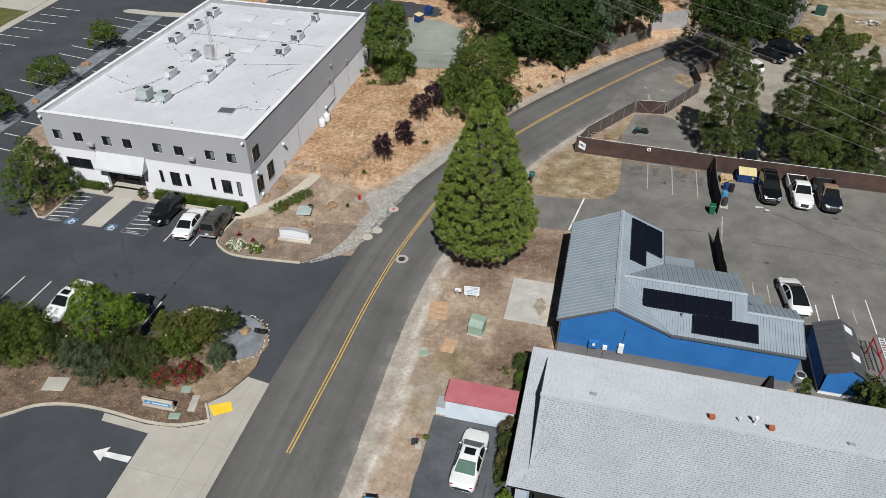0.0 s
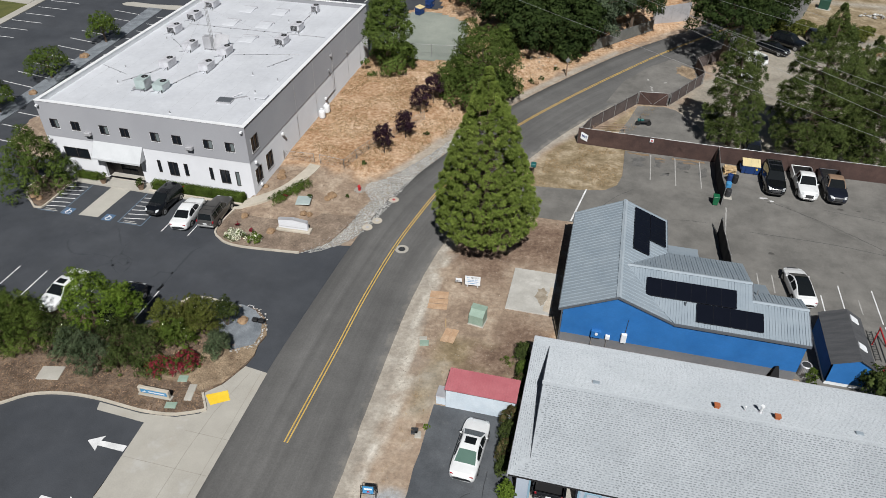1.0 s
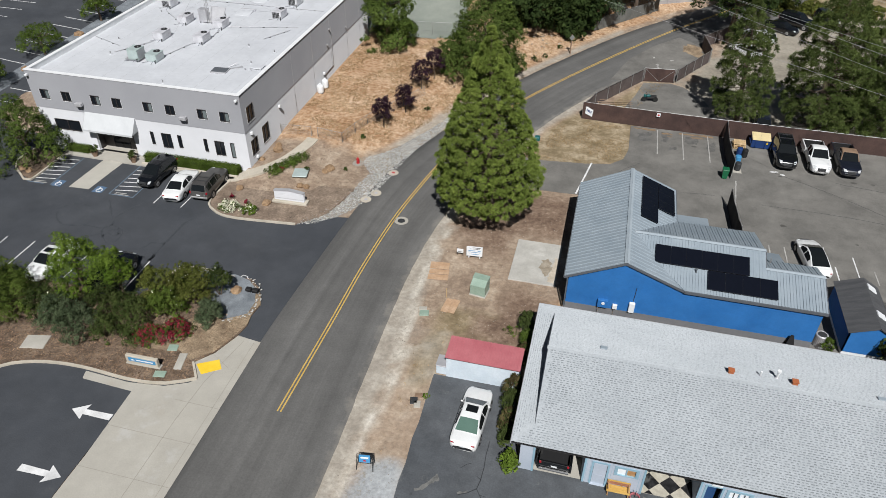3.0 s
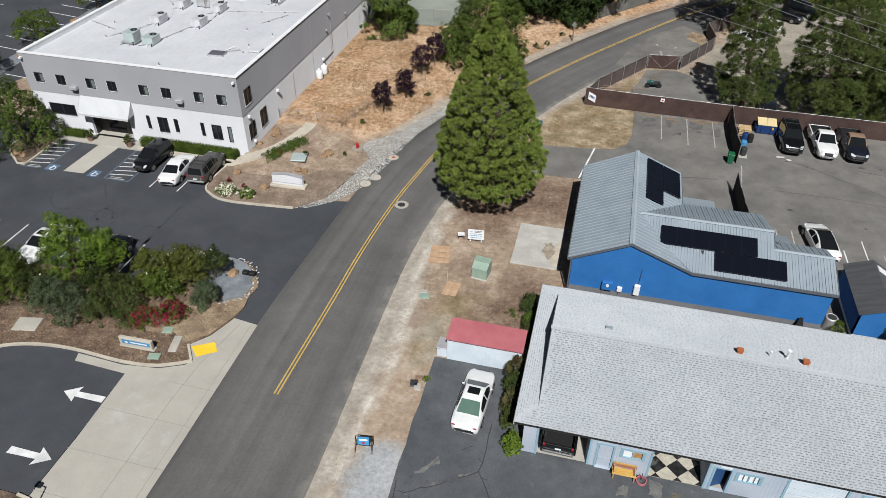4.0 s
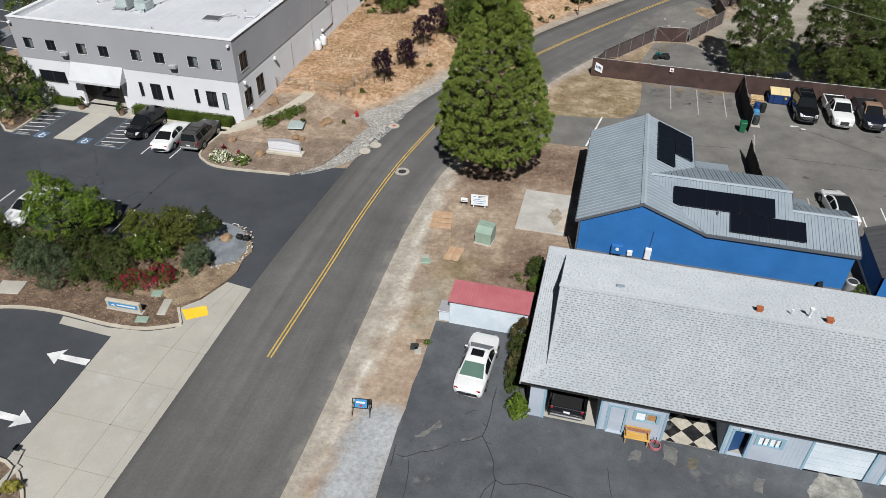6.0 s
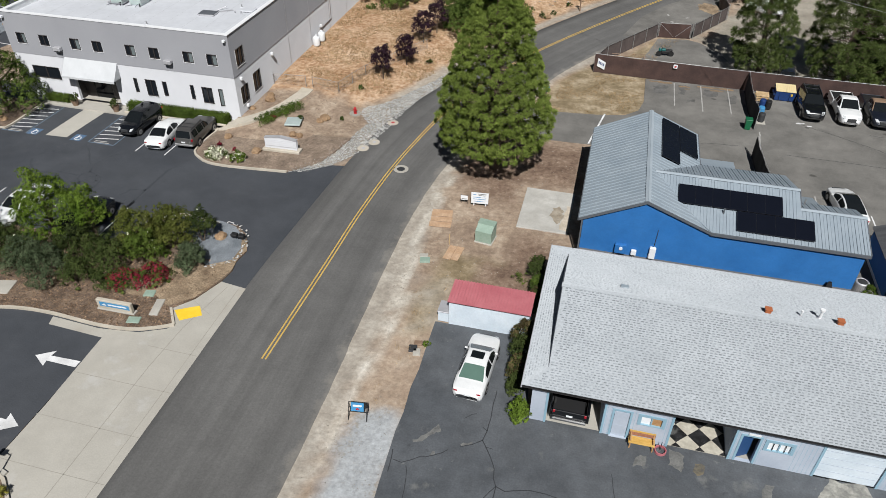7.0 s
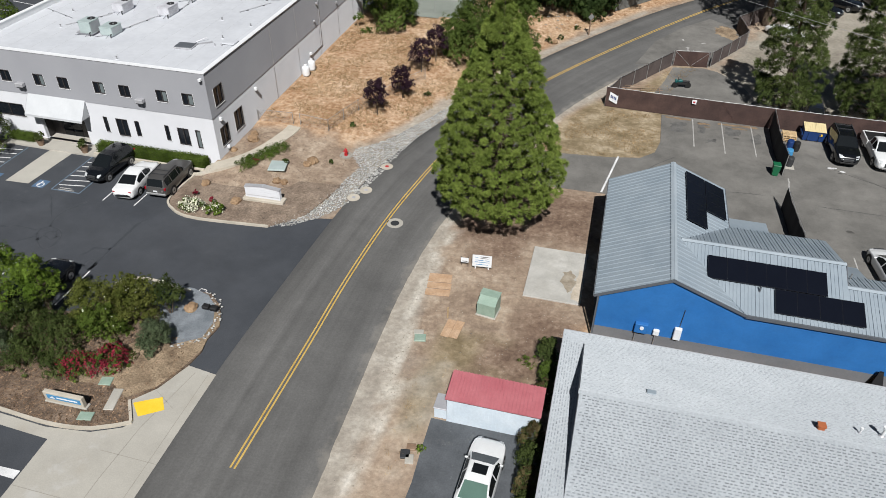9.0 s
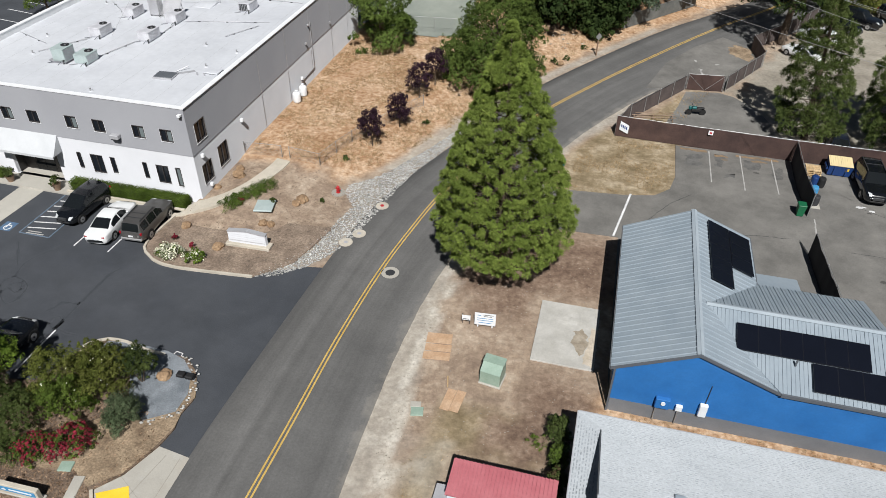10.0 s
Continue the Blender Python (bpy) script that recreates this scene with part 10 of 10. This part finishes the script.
for sx in (-0.28, 0.28):
    part("lamp_head", Shape().box(sx - 0.23, sx + 0.23, -0.2, 0.2, 0.22, 0.46, 0.05), "black", fl)
ln = thing("street_lamp", "black post lamp with one head beside the entrance", "lamp", at=pose(-18.93, 10.6, 0.08))
part("lamp_post", Shape().tube((0, 0, 0), (0, 0, 4.1), 0.055, 0.04, n=10).lathe([(0.13, 0), (0.13, 0.12), (0.06, 0.16)], 12), "black", ln)
part("lamp_arm", Shape().tube((0, 0, 4.05), (-0.3, 0, 4.12), 0.03, n=6), "black", ln)
part("lamp_head", Shape().box(-0.68, -0.24, -0.17, 0.17, 4.05, 4.2, 0.04), "black", ln)
part("bed_gutter", Shape().prism([(-19.95, 9.5), (-19.55, 9.5), (-19.2, 13.0), (-19.55, 13.1)], 0.0, 0.125), "concrete", corner_bed, "narrow concrete gutter through the bed")
# sign post on the far verge
sp = thing("road_sign", "pale road sign seen from behind on a brown post", "sign", at=pose(1.75, 88.3, -0.05, 0, 0, 30))
part("sign_post", Shape().box(-0.06, 0.06, -0.06, 0.06, 0, 2.6), "rust_tan", sp)
part("sign_plate", Shape().slab([(-0.38, -0.08, 2.2), (0, -0.08, 1.8), (0.38, -0.08, 2.2), (0, -0.08, 2.6)], 0.02), "steel", sp)
fb = thing("far_utility_box", "dark green utility box at the edge of a dirt road", "utility box", at=pose(40.6, 126.6, float(land(40.6, 126.6)), 0, 0, -20))
part("cabinet", Shape().box(-0.8, 0.8, -0.6, 0.6, 0, 1.5, 0.06), "box_dark", fb)
part("pad", Shape().box(-1.1, 1.1, -0.9, 0.9, -0.05, 0.06), "concrete", fb)
fw = thing("far_wall", "pale blue-grey panelled wall beyond the trees", "wall", at=pose(15.6, 112.2, float(land(15.6, 112.2)), 0, 0, 38))
for k in range(4):
    part("wall_panel", Shape().box(-3.6 + 1.8 * k, -1.84 + 1.8 * k, -0.06, 0.06, -0.6, 2.7), "hvac", fw)
for k, (x, y, n, mat) in enumerate(((48.4, 124.2, 26, "stone"), (44.9, 107.8, 34, "rock"))):
    rng = np.random.default_rng(210 + k)
    spots = [(x + rng.normal() * 1.2, y + rng.normal() * 0.5, float(land(x, y)) + abs(rng.normal()) * 0.2, rng.uniform(0.15, 0.42)) for _ in range(n)]
    tagged(new("rubble_pile", stone_mesh(spots, rng, "rubble_pile", mat)), "heap of pale broken concrete on dry grass" if mat == "stone" else "heap of brown stones beside the dirt yard", "rubble", kind="stuff")
for k, (x, y) in enumerate(((-41.7, 48.7), (-37.3, 48.6))):
    pt = thing("planter_pot", "brown pot with a green plant at the entrance", "plant pot", "pots at the entrance", at=pose(x, y, 0.13))
    part("pot", Shape().lathe([(0.22, 0), (0.34, 0.5), (0.36, 0.55), (0.31, 0.55), (0.29, 0.5)], 16), "rust_tan", pt)
    part("foliage", crown_mesh("foliage", [(0, 0, 0.75, 0.36, 0.36, 0.3)], 300, 0.08, "shrub", 300 + k), "shrub", pt)

# ---- at the grey house ----
bn = thing("bench", "wooden garden bench with an orange-brown back against the house", "bench", at=pose(11.15, 22.6, 0))
for sx in (-0.6, 0.55):
    part("bench_leg", Shape().box(sx, sx + 0.06, -0.28, -0.22, 0, 0.42).box(sx, sx + 0.06, 0.18, 0.24, 0, 0.85).box(sx, sx + 0.06, -0.28, 0.2, 0.6, 0.65), "wood", bn)
for k in range(4):
    part("seat_slat", Shape().box(-0.66, 0.66, -0.29 + 0.125 * k, -0.17 + 0.125 * k, 0.42, 0.45), "gold_wood", bn, "golden varnished slat")
for k in range(3):
    part("back_slat", Shape().box(-0.66, 0.66, 0.2, 0.23, 0.5 + 0.13 * k, 0.6 + 0.13 * k), "gold_wood" if k == 2 else "red_wood", bn)
hr = thing("hose_reel", "coiled red hose on the ground by the bench", "hose", at=pose(12.15, 22.5, 0))
for k in range(3):
    ring = [(0.28 * math.cos(a * 0.35), 0.28 * math.sin(a * 0.35)) for a in range(19)]
    part("hose_coil", Shape().strip(ring, 0.05, 0.05 * k, 0.05 + 0.05 * k), "red_roof", hr)
part("hose_post", Shape().tube((0, 0.1, 0), (0, 0.1, 0.6), 0.02, n=6), "grille", hr)
# diamond-laid marble floor of the open bay
ck = tagged(part("tiled_floor", Shape().box(12.48, 15.4, 22.98, 28.85, 0.021, 0.03), "joint"), "floor of large black and cream diamond-laid marble tiles", "floor", kind="structure")
half = 0.6
for i in range(-1, 4):
    for j in range(-1, 12):
        cx, cy = 11.74 + 2 * half * i + (half if j % 2 else 0), 22.67 + half * j
        tile = [(cx - half + 0.01, cy), (cx, cy - half + 0.01), (cx + half - 0.01, cy), (cx, cy + half - 0.01)]
        for axis, lim, low_side in ((0, 12.5, True), (0, 15.38, False), (1, 23.0, True), (1, 28.8, False)):   # cut at the walls
            cut = []
            for p, q in zip(tile, tile[1:] + tile[:1]):
                pin_, qin_ = ((p[axis] >= lim) == low_side, (q[axis] >= lim) == low_side)
                if pin_:
                    cut.append(p)
                if pin_ != qin_:
                    u = (lim - p[axis]) / (q[axis] - p[axis])
                    cut.append((p[0] + (q[0] - p[0]) * u, p[1] + (q[1] - p[1]) * u))
            tile = cut
            if len(tile) < 3:
                break
        if len(tile) >= 3:
            part("tile", Shape().prism(tile, 0.028, 0.04), "marble_cream" if j % 2 else "marble_black", ck)
bl = thing("porch_lamp", "white round lamp under the eave at the house corner", "lamp", at=pose(4.9, 22.75, 2.9))
part("shade", Shape().lathe([(0.05, 0), (0.16, 0.04), (0.18, 0.16), (0.1, 0.26)], 14), "white_paint", bl)
part("bracket", Shape().tube((0, 0, 0.2), (0.38, 0.1, 0.2), 0.025, n=6), "white_paint", bl)
jn = thing("storage_tote", "grey tote standing in the garage bay", "box", at=pose(6.5, 23.7, 0.02))
part("tote_body", Shape().box(-0.18, 0.18, -0.25, 0.25, 0, 0.4, 0.03), "grille", jn)
part("tote_lid", Shape().box(-0.2, 0.2, -0.27, 0.27, 0.4, 0.45, 0.02), "hvac", jn)

# ---- overhead wires ----
def wire(a, c, sag, r=0.012):
    a, c = Vector(a), Vector(c)
    d = c - a
    a, c = a - d * 1.6, c + d * 2.2
    t = thing("overhead_wire", "thin grey overhead cable", "cable", "overhead cables")
    pts = [a.lerp(c, k / 24) - Vector((0, 0, sag * 4 * (k / 24) * (1 - k / 24))) + Vector((0, 0, sag)) for k in range(25)]
    s = Shape()
    for p, q in zip(pts, pts[1:]):
        s.tube(p, q, r, n=5, caps=False)
    part("cable", s, "wire", t)


for a, c in (((2.3, 72.5, 13), (26.6, 53.5, 13.2)), ((4.9, 83.7, 13), (30.2, 56.2, 13)), ((6.9, 84.2, 13), (31.6, 62.6, 13)), ((14.4, 86.3, 13), (33.8, 72.3, 13)), ((21.4, 88.2, 13), (34.6, 75.5, 13)), ((6.6, 84.2, 13.6), (31.9, 57.2, 13.6))):
    wire(a, c, 0.6)

for x, y, r in ((24.3, 63.1, 0.28), (25.15, 62.75, 0.24), (24.65, 63.2, 0.18)):
    blot = [(x + r * (1 + 0.3 * noise.noise(Vector((a * 1.7, x, y)))) * math.cos(0.524 * a), y + 0.55 * r * math.sin(0.524 * a)) for a in range(12)]
    part("paint_blot", Shape().prism(blot, -0.01, 0.007), "white_line", lot_east, "white paint spill")
